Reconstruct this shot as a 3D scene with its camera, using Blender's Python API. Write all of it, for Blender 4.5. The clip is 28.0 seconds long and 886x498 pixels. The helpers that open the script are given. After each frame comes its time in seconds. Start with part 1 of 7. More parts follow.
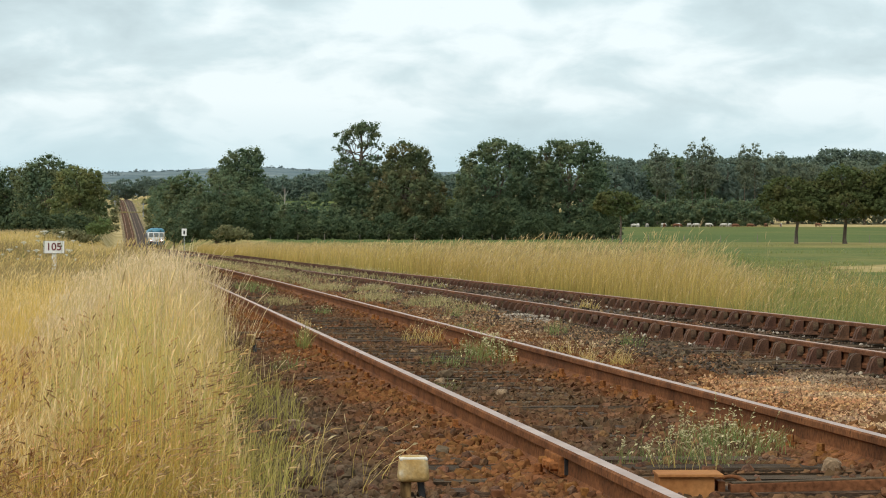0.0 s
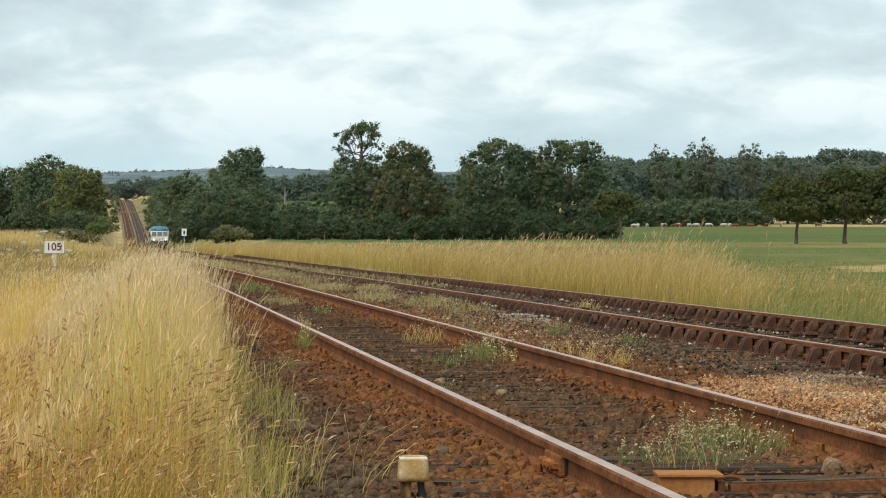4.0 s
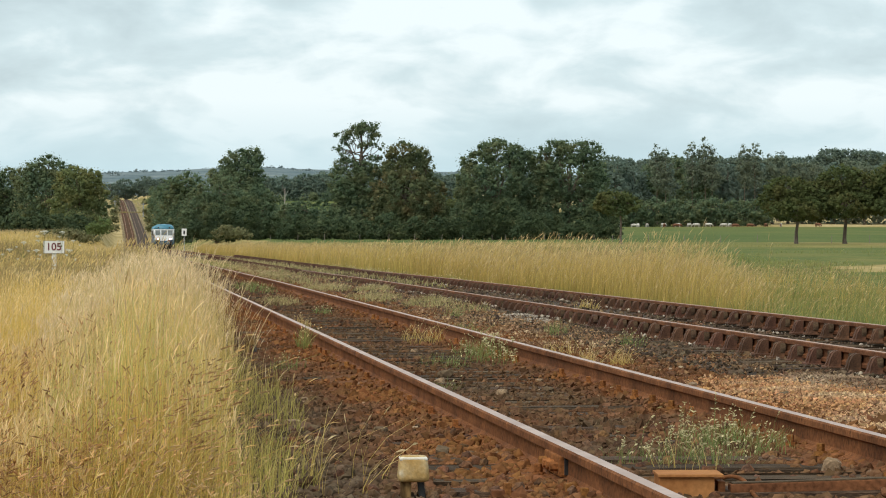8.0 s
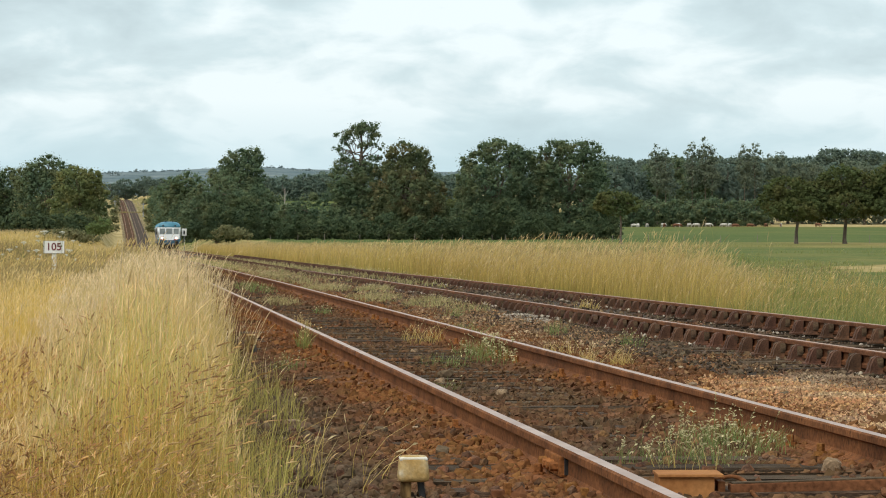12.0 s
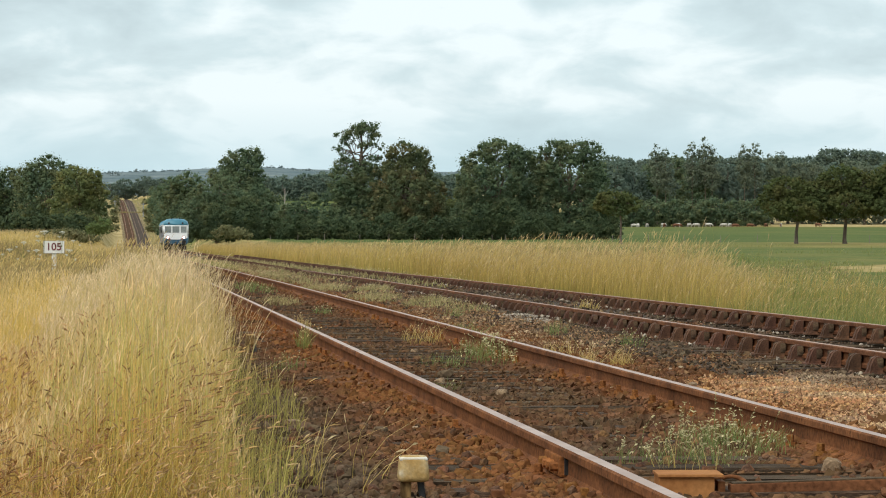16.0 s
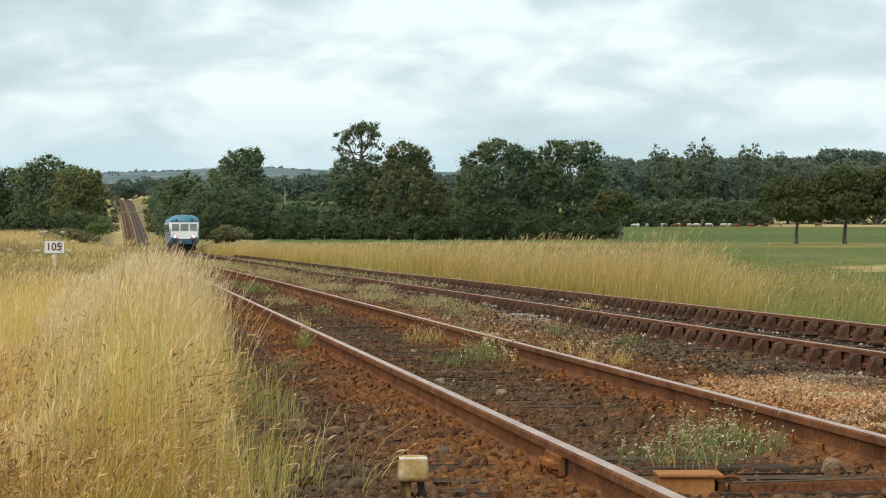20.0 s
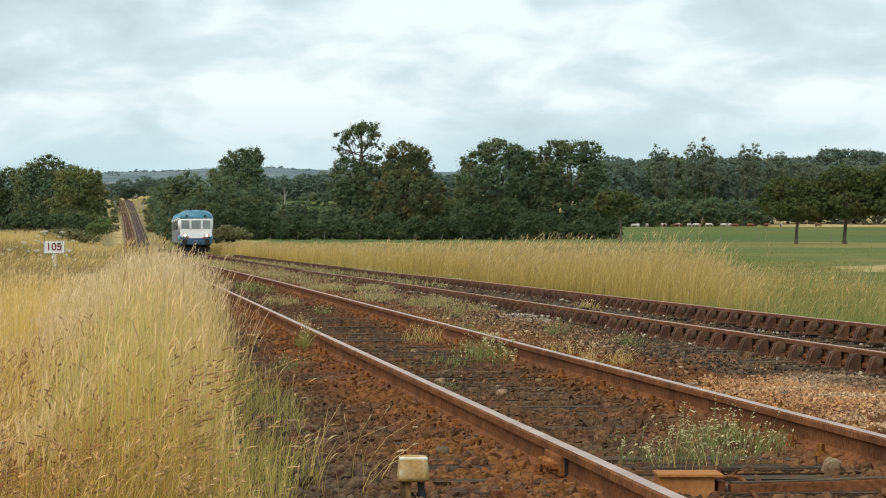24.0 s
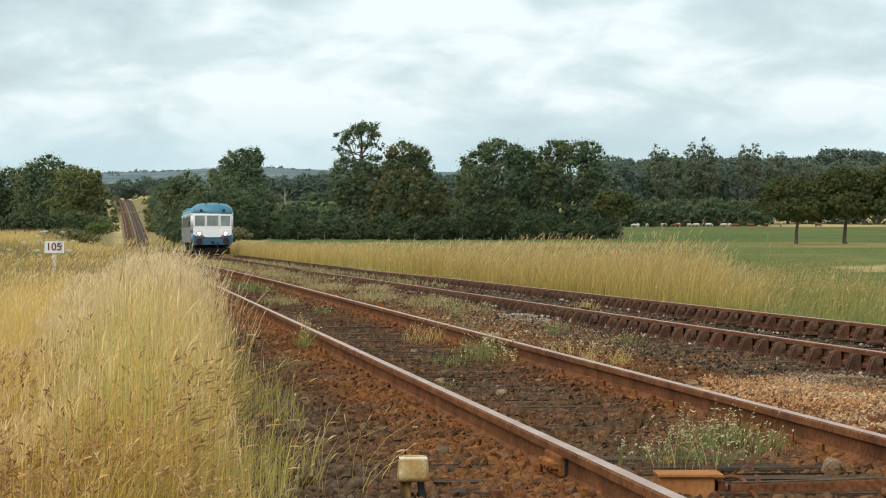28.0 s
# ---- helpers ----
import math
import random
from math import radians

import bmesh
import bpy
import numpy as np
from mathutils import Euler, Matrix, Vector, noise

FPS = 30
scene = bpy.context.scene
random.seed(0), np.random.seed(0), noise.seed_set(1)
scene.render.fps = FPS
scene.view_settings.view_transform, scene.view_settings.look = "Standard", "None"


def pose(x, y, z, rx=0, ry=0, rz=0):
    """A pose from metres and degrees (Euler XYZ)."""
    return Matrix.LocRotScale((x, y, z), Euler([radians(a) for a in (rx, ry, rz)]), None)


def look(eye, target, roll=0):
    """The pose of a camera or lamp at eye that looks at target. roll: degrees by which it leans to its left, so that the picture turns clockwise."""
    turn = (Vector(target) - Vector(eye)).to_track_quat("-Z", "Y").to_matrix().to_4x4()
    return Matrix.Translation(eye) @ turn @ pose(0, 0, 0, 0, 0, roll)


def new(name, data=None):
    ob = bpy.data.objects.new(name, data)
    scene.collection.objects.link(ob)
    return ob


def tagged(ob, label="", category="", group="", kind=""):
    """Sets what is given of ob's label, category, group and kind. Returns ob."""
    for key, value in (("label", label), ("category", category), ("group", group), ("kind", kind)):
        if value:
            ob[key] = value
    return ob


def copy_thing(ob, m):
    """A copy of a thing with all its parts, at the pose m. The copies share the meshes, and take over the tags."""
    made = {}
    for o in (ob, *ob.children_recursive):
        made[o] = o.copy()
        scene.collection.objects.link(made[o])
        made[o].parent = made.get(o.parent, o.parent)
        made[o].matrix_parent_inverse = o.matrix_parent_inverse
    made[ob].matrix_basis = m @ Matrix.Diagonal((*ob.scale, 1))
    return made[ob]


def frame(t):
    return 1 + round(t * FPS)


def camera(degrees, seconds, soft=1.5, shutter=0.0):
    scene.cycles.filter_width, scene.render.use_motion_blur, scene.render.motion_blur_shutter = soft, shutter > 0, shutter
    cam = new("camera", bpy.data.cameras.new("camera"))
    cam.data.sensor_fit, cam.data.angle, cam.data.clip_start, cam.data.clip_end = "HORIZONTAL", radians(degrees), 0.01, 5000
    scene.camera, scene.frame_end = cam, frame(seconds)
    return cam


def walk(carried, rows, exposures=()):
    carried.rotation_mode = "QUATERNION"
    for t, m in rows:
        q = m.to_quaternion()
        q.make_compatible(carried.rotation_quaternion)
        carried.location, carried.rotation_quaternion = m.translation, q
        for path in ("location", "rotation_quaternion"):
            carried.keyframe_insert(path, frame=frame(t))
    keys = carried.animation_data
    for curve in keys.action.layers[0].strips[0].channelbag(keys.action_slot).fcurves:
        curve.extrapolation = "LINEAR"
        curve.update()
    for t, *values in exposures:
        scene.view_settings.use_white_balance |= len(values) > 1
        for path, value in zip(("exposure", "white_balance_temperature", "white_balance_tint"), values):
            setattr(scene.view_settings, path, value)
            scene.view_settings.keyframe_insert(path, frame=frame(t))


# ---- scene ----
cam = camera(18.0, 28.0, soft=1.05)
EYE = (0.0, 0.0, 0.87)
walk(cam, [(0.0, look(EYE, (0, 1000, -2.06))), (28.0, look(EYE, (0, 1000, -2.06)))], exposures=[(0.0, 0.2), (28.0, 0.2)])

# ---- light: bright overcast sky, a veiled sun high behind the camera's left ----
SUN_EL, SUN_AZ = radians(48), radians(215)
world = bpy.data.worlds.new("overcast_sky")
scene.world = world
world.use_nodes = True


def link(nt, a, b):
    nt.links.new(a, b)


def build_world():
    nt = world.node_tree
    nt.nodes.clear()
    N = nt.nodes.new
    out, bg = N("ShaderNodeOutputWorld"), N("ShaderNodeBackground")
    sky = N("ShaderNodeTexSky")
    sky.sky_type, sky.sun_disc = "NISHITA", False
    sky.sun_elevation, sky.sun_rotation = SUN_EL, SUN_AZ
    sky.dust_density = 3.0
    sc = N("ShaderNodeVectorMath")
    sc.operation = "SCALE"
    sc.inputs["Scale"].default_value = 0.1
    link(nt, sky.outputs[0], sc.inputs[0])
    tc = N("ShaderNodeTexCoord")
    mp = N("ShaderNodeMapping")
    mp.inputs["Scale"].default_value = (12, 12, 30)
    mp.inputs["Location"].default_value = (3.1, 0.7, 1.9)
    link(nt, tc.outputs["Generated"], mp.inputs["Vector"])
    # soft banks of cloud, and puffs with brighter edges within them
    n1 = N("ShaderNodeTexNoise")
    n1.inputs["Scale"].default_value, n1.inputs["Detail"].default_value, n1.inputs["Roughness"].default_value = 0.55, 3, 0.45
    link(nt, mp.outputs[0], n1.inputs["Vector"])
    n3 = N("ShaderNodeTexNoise")
    n3.inputs["Scale"].default_value, n3.inputs["Detail"].default_value, n3.inputs["Roughness"].default_value = 1.9, 7, 0.52
    n3.inputs["Distortion"].default_value = 0.25
    link(nt, mp.outputs[0], n3.inputs["Vector"])
    both = N("ShaderNodeMix")
    both.inputs[0].default_value = 0.5
    link(nt, n1.outputs[0], both.inputs[2])
    link(nt, n3.outputs[0], both.inputs[3])
    ramp = N("ShaderNodeValToRGB")
    e = ramp.color_ramp.elements
    e[0].position, e[0].color = 0.38, (0.52, 0.635, 0.67, 1)
    e[1].position, e[1].color = 0.56, (0.83, 0.925, 0.945, 1)
    e2 = e.new(0.48)
    e2.color = (0.63, 0.76, 0.795, 1)
    link(nt, both.outputs[0], ramp.inputs[0])
    # thinner, bluer veil low over the land
    sep = N("ShaderNodeSeparateXYZ")
    link(nt, tc.outputs["Generated"], sep.inputs[0])
    low = N("ShaderNodeMapRange")
    low.inputs["From Min"].default_value, low.inputs["From Max"].default_value = 0.015, 0.05
    link(nt, sep.outputs["Z"], low.inputs["Value"])
    veil = N("ShaderNodeMix")
    veil.data_type = "RGBA"
    veil.inputs[6].default_value = (0.53, 0.72, 0.785, 1)
    link(nt, low.outputs[0], veil.inputs[0])
    link(nt, ramp.outputs[0], veil.inputs[7])
    mix = N("ShaderNodeMix")
    mix.data_type = "RGBA"
    mix.inputs[0].default_value = 0.9
    link(nt, sc.outputs[0], mix.inputs[6])
    link(nt, veil.outputs[2], mix.inputs[7])
    link(nt, mix.outputs[2], bg.inputs["Color"])
    bg.inputs["Strength"].default_value = 1.0
    link(nt, bg.outputs[0], out.inputs[0])


build_world()
sun_data = bpy.data.lights.new("sun", "SUN")
sun_data.energy, sun_data.angle, sun_data.color = 1.7, radians(42), (1.0, 0.94, 0.84)
sun = new("sun", sun_data)
sun.matrix_basis = look((math.sin(SUN_AZ) * 100, math.cos(SUN_AZ) * 100, 110), (0, 0, 0))


# ---- materials ----
def material(name, cols, scale=4.0, rough=0.85, metal=0.0, bump=0.3, fine=9.0, island=0.0, rand=0.0, stretch=(1, 1, 1), see=0.0, attr="", spec=0.4, speckle=0.5, blend=0.7):
    """Procedural surface: cols spread over a coarse noise (or over the attribute attr), finer grain, wear and relief on it."""
    m = bpy.data.materials.new(name)
    m.use_nodes = True
    nt = m.node_tree
    N = nt.nodes.new
    b = nt.nodes["Principled BSDF"]
    b.inputs["Roughness"].default_value, b.inputs["Metallic"].default_value = rough, metal
    b.inputs["Specular IOR Level"].default_value = spec
    tc, mp = N("ShaderNodeTexCoord"), N("ShaderNodeMapping")
    mp.inputs["Scale"].default_value = stretch
    link(nt, tc.outputs["Object"], mp.inputs["Vector"])
    n1, n2 = N("ShaderNodeTexNoise"), N("ShaderNodeTexNoise")
    n1.inputs["Scale"].default_value, n1.inputs["Detail"].default_value = scale, 5
    n2.inputs["Scale"].default_value, n2.inputs["Detail"].default_value = scale * fine, 4
    link(nt, mp.outputs[0], n1.inputs["Vector"])
    link(nt, mp.outputs[0], n2.inputs["Vector"])
    ramp = N("ShaderNodeValToRGB")
    e = ramp.color_ramp.elements
    lo, hi = (0.0, 1.0) if attr else (0.32, 0.68)
    for i, c in enumerate(cols):
        p = lo + (hi - lo) * i / max(1, len(cols) - 1)
        el = e[i] if i < 2 else e.new(p)
        el.position, el.color = p, (*c, 1)
    if attr:
        at = N("ShaderNodeAttribute")
        at.attribute_name = attr
        ma = N("ShaderNodeMath")
        ma.operation = "MULTIPLY_ADD"
        link(nt, n1.outputs[0], ma.inputs[0])
        ma.inputs[1].default_value = blend
        sub = N("ShaderNodeMath")
        sub.operation = "SUBTRACT"
        link(nt, at.outputs["Fac"], sub.inputs[0])
        sub.inputs[1].default_value = blend / 2
        link(nt, sub.outputs[0], ma.inputs[2])
        link(nt, ma.outputs[0], ramp.inputs[0])
    else:
        link(nt, n1.outputs[0], ramp.inputs[0])
    val = N("ShaderNodeMapRange")
    val.inputs["From Min"].default_value, val.inputs["From Max"].default_value = 0.25, 0.75
    val.inputs["To Min"].default_value, val.inputs["To Max"].default_value = 1 - speckle, 1 + speckle
    link(nt, n2.outputs[0], val.inputs["Value"])
    hsv = N("ShaderNodeHueSaturation")
    link(nt, ramp.outputs[0], hsv.inputs["Color"])
    last = val.outputs[0]
    if island or rand:
        src = N("ShaderNodeNewGeometry").outputs["Random Per Island"] if island else N("ShaderNodeObjectInfo").outputs["Random"]
        amt = island or rand
        r = N("ShaderNodeMapRange")
        r.inputs["To Min"].default_value, r.inputs["To Max"].default_value = 1 - amt, 1 + amt
        link(nt, src, r.inputs["Value"])
        mu = N("ShaderNodeMath")
        mu.operation = "MULTIPLY"
        link(nt, last, mu.inputs[0])
        link(nt, r.outputs[0], mu.inputs[1])
        last = mu.outputs[0]
        hue = N("ShaderNodeMapRange")
        hue.inputs["To Min"].default_value, hue.inputs["To Max"].default_value = 0.5 - 0.03 * amt, 0.5 + 0.03 * amt
        ml = N("ShaderNodeMath")
        ml.operation = "MULTIPLY"
        link(nt, src, ml.inputs[0])
        ml.inputs[1].default_value = 7.13
        fr = N("ShaderNodeMath")
        fr.operation = "FRACT"
        link(nt, ml.outputs[0], fr.inputs[0])
        link(nt, fr.outputs[0], hue.inputs["Value"])
        link(nt, hue.outputs[0], hsv.inputs["Hue"])
    link(nt, last, hsv.inputs["Value"])
    link(nt, hsv.outputs[0], b.inputs["Base Color"])
    if bump:
        bp = N("ShaderNodeBump")
        bp.inputs["Strength"].default_value, bp.inputs["Distance"].default_value = bump, 0.01
        link(nt, n2.outputs[0], bp.inputs["Height"])
        link(nt, bp.outputs[0], b.inputs["Normal"])
    if see:
        tr, mx = N("ShaderNodeBsdfTranslucent"), N("ShaderNodeMixShader")
        link(nt, hsv.outputs[0], tr.inputs["Color"])
        mx.inputs[0].default_value = see
        link(nt, b.outputs[0], mx.inputs[1])
        link(nt, tr.outputs[0], mx.inputs[2])
        link(nt, mx.outputs[0], nt.nodes["Material Output"].inputs["Surface"])
    return m


def glow(name, col, strength):
    m = bpy.data.materials.new(name)
    m.use_nodes = True
    b = m.node_tree.nodes["Principled BSDF"]
    b.inputs["Base Color"].default_value = (*col, 1)
    b.inputs["Emission Color"].default_value = (*col, 1)
    b.inputs["Emission Strength"].default_value = strength
    return m


RUST = material("rusty_rail_steel", [(0.11, 0.041, 0.016), (0.178, 0.069, 0.027), (0.238, 0.094, 0.036)], 3, 0.85, 0.0, 0.35, 14, spec=0.12)
RUST_DARK = material("dark_rusty_rail_steel", [(0.09, 0.036, 0.018), (0.15, 0.06, 0.027), (0.21, 0.085, 0.037)], 3, 0.85, 0.0, 0.35, 14, spec=0.12)
ORANGE_IRON = material("orange_rusted_iron", [(0.2, 0.08, 0.026), (0.3, 0.125, 0.04)], 9, 0.9, 0, 0.4, 8, rand=0.2, spec=0.1)
HEAD = material("worn_rail_head", [(0.36, 0.23, 0.175), (0.52, 0.37, 0.3)], 2, 0.45, 0.25, 0.05, 12, speckle=0.15)
HEAD_DULL = material("dull_rail_head", [(0.34, 0.19, 0.13), (0.46, 0.29, 0.21)], 2, 0.55, 0.2, 0.1, 12, speckle=0.25)
IRON = material("rusty_cast_iron", [(0.08, 0.038, 0.022), (0.155, 0.069, 0.035)], 7, 0.85, 0.1, 0.4, 9, rand=0.25)
TIMBER = material("weathered_sleeper_timber", [(0.04, 0.028, 0.019), (0.085, 0.056, 0.036), (0.14, 0.092, 0.056)], 3, 0.9, 0, 0.6, 8, rand=0.3, stretch=(1.5, 9, 9), spec=0.1)
STONE = material("rust_stained_ballast", [(0.108, 0.074, 0.047), (0.117, 0.068, 0.037), (0.145, 0.071, 0.036), (0.193, 0.083, 0.031)], 1.6, 0.95, 0, 0.35, 18, island=0.26, spec=0.06, attr="rust", blend=0.9, speckle=0.4)
STONE_GREY = material("grey_ballast", [(0.065, 0.047, 0.033), (0.11, 0.076, 0.05), (0.17, 0.085, 0.04)], 0.8, 0.95, 0, 0.5, 30, island=0.55, spec=0.1)
STONE_PALE = material("pale_gravel", [(0.31, 0.14, 0.053), (0.41, 0.215, 0.095), (0.48, 0.33, 0.195)], 0.9, 0.95, 0, 0.4, 30, island=0.4)
BED = material("rusty_ballast_bed", [(0.062, 0.041, 0.027), (0.115, 0.059, 0.031), (0.175, 0.072, 0.031)], 1.6, 0.95, 0, 1.0, 18, spec=0.05, attr="rust", blend=0.8)
BED_GREY = material("dark_ballast_bed", [(0.05, 0.04, 0.033), (0.085, 0.066, 0.052), (0.12, 0.075, 0.05)], 0.7, 0.95, 0, 1.0, 40, spec=0.05)
GROUND = material("meadow_ground", [(0.082, 0.115, 0.034), (0.116, 0.138, 0.042), (0.19, 0.17, 0.056), (0.33, 0.25, 0.1), (0.47, 0.36, 0.18)], 0.05, 1.0, 0, 0.6, 60, attr="dry", speckle=0.35, spec=0.05, blend=1.0)
STRAW = material("dry_tall_grass", [(0.5, 0.385, 0.085), (0.61, 0.415, 0.095), (0.71, 0.475, 0.13), (0.77, 0.56, 0.21)], 0.6, 0.8, 0, 0, 6, island=0.22, see=0.33, attr="tip", speckle=0.15)
OCHRE_GRASS = material("ochre_meadow_grass", [(0.34, 0.26, 0.055), (0.47, 0.325, 0.075), (0.55, 0.375, 0.115), (0.6, 0.43, 0.19)], 0.5, 0.8, 0, 0, 6, island=0.35, see=0.4, attr="tip", speckle=0.2)
FIELD_GRASS = material("pale_straw_meadow_grass", [(0.4, 0.29, 0.07), (0.54, 0.385, 0.11), (0.66, 0.485, 0.19), (0.72, 0.55, 0.29)], 0.5, 0.8, 0, 0, 6, island=0.18, see=0.4, attr="tip", speckle=0.2)
FIELD_HEADS = material("pale_straw_seed_heads", [(0.56, 0.41, 0.2), (0.68, 0.53, 0.31), (0.58, 0.43, 0.22)], 0.8, 0.9, 0, 0, 6, island=0.35, see=0.3, speckle=0.2)
PLUME = material("pale_tan_plumes", [(0.74, 0.54, 0.29), (0.85, 0.66, 0.41), (0.76, 0.56, 0.32)], 0.8, 0.9, 0, 0, 6, island=0.2, see=0.18, speckle=0.2)
OCHRE_HEADS = material("ochre_seed_heads", [(0.48, 0.33, 0.1), (0.6, 0.44, 0.18), (0.5, 0.34, 0.115)], 0.8, 0.9, 0, 0, 6, island=0.35, see=0.3, speckle=0.2)
HEADS = material("grass_seed_heads", [(0.72, 0.5, 0.21), (0.81, 0.61, 0.31), (0.74, 0.53, 0.24)], 0.8, 0.9, 0, 0, 6, island=0.22, see=0.18, speckle=0.2)
DOCK = material("brown_seed_heads", [(0.3, 0.145, 0.06), (0.45, 0.25, 0.105), (0.6, 0.38, 0.17)], 2, 0.9, 0, 0, 6, island=0.25, see=0.15)
OLIVE_FIELD = material("olive_brown_field_herbs", [(0.135, 0.12, 0.044), (0.215, 0.165, 0.066), (0.3, 0.225, 0.1), (0.39, 0.3, 0.155)], 0.35, 0.85, 0, 0, 6, island=0.35, see=0.4, attr="tip", speckle=0.25)
VERGE_GRASS = material("golden_verge_grass", [(0.3, 0.25, 0.06), (0.43, 0.305, 0.08), (0.55, 0.375, 0.115), (0.6, 0.43, 0.18)], 0.5, 0.8, 0, 0, 6, island=0.25, see=0.4, attr="tip", speckle=0.2)
VERGE_HEADS = material("golden_verge_seed_heads", [(0.47, 0.33, 0.14), (0.57, 0.42, 0.2), (0.5, 0.35, 0.15)], 0.8, 0.9, 0, 0, 6, island=0.3, see=0.3, speckle=0.2)
FRESH = material("yellow_green_blades", [(0.27, 0.245, 0.055), (0.42, 0.36, 0.09), (0.57, 0.45, 0.16)], 1.0, 0.75, 0, 0, 6, island=0.3, see=0.45, attr="tip", speckle=0.2)
PASTURE = material("olive_green_pasture_blades", [(0.17, 0.195, 0.052), (0.24, 0.245, 0.07), (0.34, 0.3, 0.105)], 0.25, 0.8, 0, 0, 6, island=0.25, see=0.35, attr="tip", speckle=0.25)
GREEN = material("green_weed_leaves", [(0.15, 0.17, 0.04), (0.25, 0.255, 0.07), (0.38, 0.33, 0.12)], 1.0, 0.75, 0, 0, 6, island=0.35, see=0.35, attr="tip", speckle=0.2)
BARK = material("grey_brown_bark", [(0.1, 0.075, 0.055), (0.19, 0.15, 0.115)], 1.5, 0.95, 0, 0.8, 8, stretch=(2, 2, 0.5))
PALE_BARK = material("bleached_dead_wood", [(0.32, 0.27, 0.22), (0.45, 0.4, 0.34)], 1.5, 0.9, 0, 0.5, 8)


def leaf_material(name, dark, mid, light, speckle=0.3, island=0.16):
    return material(name, [dark, mid, light], 0.35, 0.7, 0, 0, 9, island=island, see=0.58, speckle=speckle, spec=0.05)


OAK = leaf_material("oak_leaves", (0.131, 0.193, 0.126), (0.172, 0.225, 0.126), (0.236, 0.25, 0.13))
OAK_BROWN = leaf_material("browning_oak_leaves", (0.142, 0.185, 0.105), (0.185, 0.208, 0.105), (0.262, 0.212, 0.105))
PARK_LEAF = leaf_material("dark_olive_leaves", (0.095, 0.128, 0.055), (0.135, 0.158, 0.062), (0.18, 0.168, 0.068))
LIME = leaf_material("fresh_green_leaves", (0.165, 0.215, 0.112), (0.232, 0.262, 0.112), (0.31, 0.29, 0.122))
# Aerial haze painted into the leaves: paler, bluer and more even.
FARLEAF = leaf_material("hazed_distant_wood_leaves", (0.167, 0.23, 0.192), (0.196, 0.253, 0.202), (0.23, 0.274, 0.208), 0.15, 0.08)
FRESHLEAF = leaf_material("bright_green_bush_leaves", (0.15, 0.205, 0.085), (0.2, 0.25, 0.095), (0.27, 0.285, 0.12))
# Shade under the trees is put into this leaf colour by darkening it.
HEDGE = leaf_material("shade_darkened_hedge_leaves", (0.085, 0.122, 0.071), (0.116, 0.152, 0.078), (0.159, 0.173, 0.085))
DRYLEAF = leaf_material("olive_bramble_leaves", (0.17, 0.185, 0.085), (0.24, 0.235, 0.12), (0.32, 0.29, 0.16))
# Grey-green of poplars, with distance haze mixed into the colour.
PALELEAF = leaf_material("grey_green_hazed_leaves", (0.18, 0.225, 0.165), (0.22, 0.255, 0.178), (0.26, 0.28, 0.19), 0.2, 0.1)
# Blue haze of distance is mixed into the base colour.
FAR_HILL = material("haze_tinted_far_hills", [(0.075, 0.115, 0.125), (0.115, 0.155, 0.163), (0.18, 0.21, 0.2)], 0.022, 1.0, 0, 0, 9, speckle=0.25)
BLUE = material("faded_turquoise_paint", [(0.06, 0.2, 0.28), (0.085, 0.25, 0.335)], 1.2, 0.45, 0, 0.05, 9, speckle=0.12)
BLUE_DARK = material("dark_blue_paint", [(0.03, 0.085, 0.14), (0.05, 0.12, 0.18)], 1.2, 0.45, 0, 0.05, 9, speckle=0.15)
WHITE = material("white_coach_paint", [(0.76, 0.77, 0.78), (0.84, 0.84, 0.84)], 1.2, 0.4, 0, 0.03, 9, speckle=0.07)
GREYPINK = material("grey_side_paint", [(0.15, 0.148, 0.165), (0.2, 0.196, 0.212)], 1.0, 0.5, 0, 0.03, 9, speckle=0.1)
UNDER = material("sooty_running_gear", [(0.015, 0.014, 0.013), (0.04, 0.033, 0.028)], 3, 0.8, 0.2, 0.4, 8)
LAMP_RIM = material("pink_lamp_surround", [(0.46, 0.24, 0.22), (0.6, 0.38, 0.35)], 3, 0.6, 0, 0, 8)
RED = material("red_lamp_ring", [(0.2, 0.06, 0.05), (0.3, 0.1, 0.08)], 3, 0.5, 0, 0, 8)
GLASS = material("windscreen_glass", [(0.15, 0.17, 0.17), (0.26, 0.28, 0.27)], 1.2, 0.12, 0, 0, 5, speckle=0.1, spec=0.8)
GLASS_DARK = material("dark_side_glass", [(0.02, 0.022, 0.024), (0.045, 0.05, 0.05)], 1.0, 0.35, 0, 0, 5, spec=0.15)
LAMP = glow("lit_headlamp", (1.0, 0.93, 0.82), 6.0)
ENAMEL = material("white_enamel_plate", [(0.66, 0.64, 0.6), (0.78, 0.77, 0.74)], 5, 0.5, 0, 0.05, 9, speckle=0.1)
INK = material("dark_red_lettering", [(0.12, 0.02, 0.025), (0.16, 0.03, 0.03)], 5, 0.6, 0, 0, 9)
BLACK = material("black_marking", [(0.02, 0.02, 0.02), (0.03, 0.03, 0.03)], 5, 0.6, 0, 0, 9)
POST = material("galvanised_post", [(0.3, 0.31, 0.32), (0.42, 0.42, 0.43)], 6, 0.5, 0.4, 0.1, 9)
CAP = material("ochre_yellow_cap", [(0.36, 0.215, 0.07), (0.44, 0.285, 0.11), (0.5, 0.36, 0.18), (0.62, 0.53, 0.38)], 14, 0.8, 0, 0.3, 5, speckle=0.2, spec=0.15)
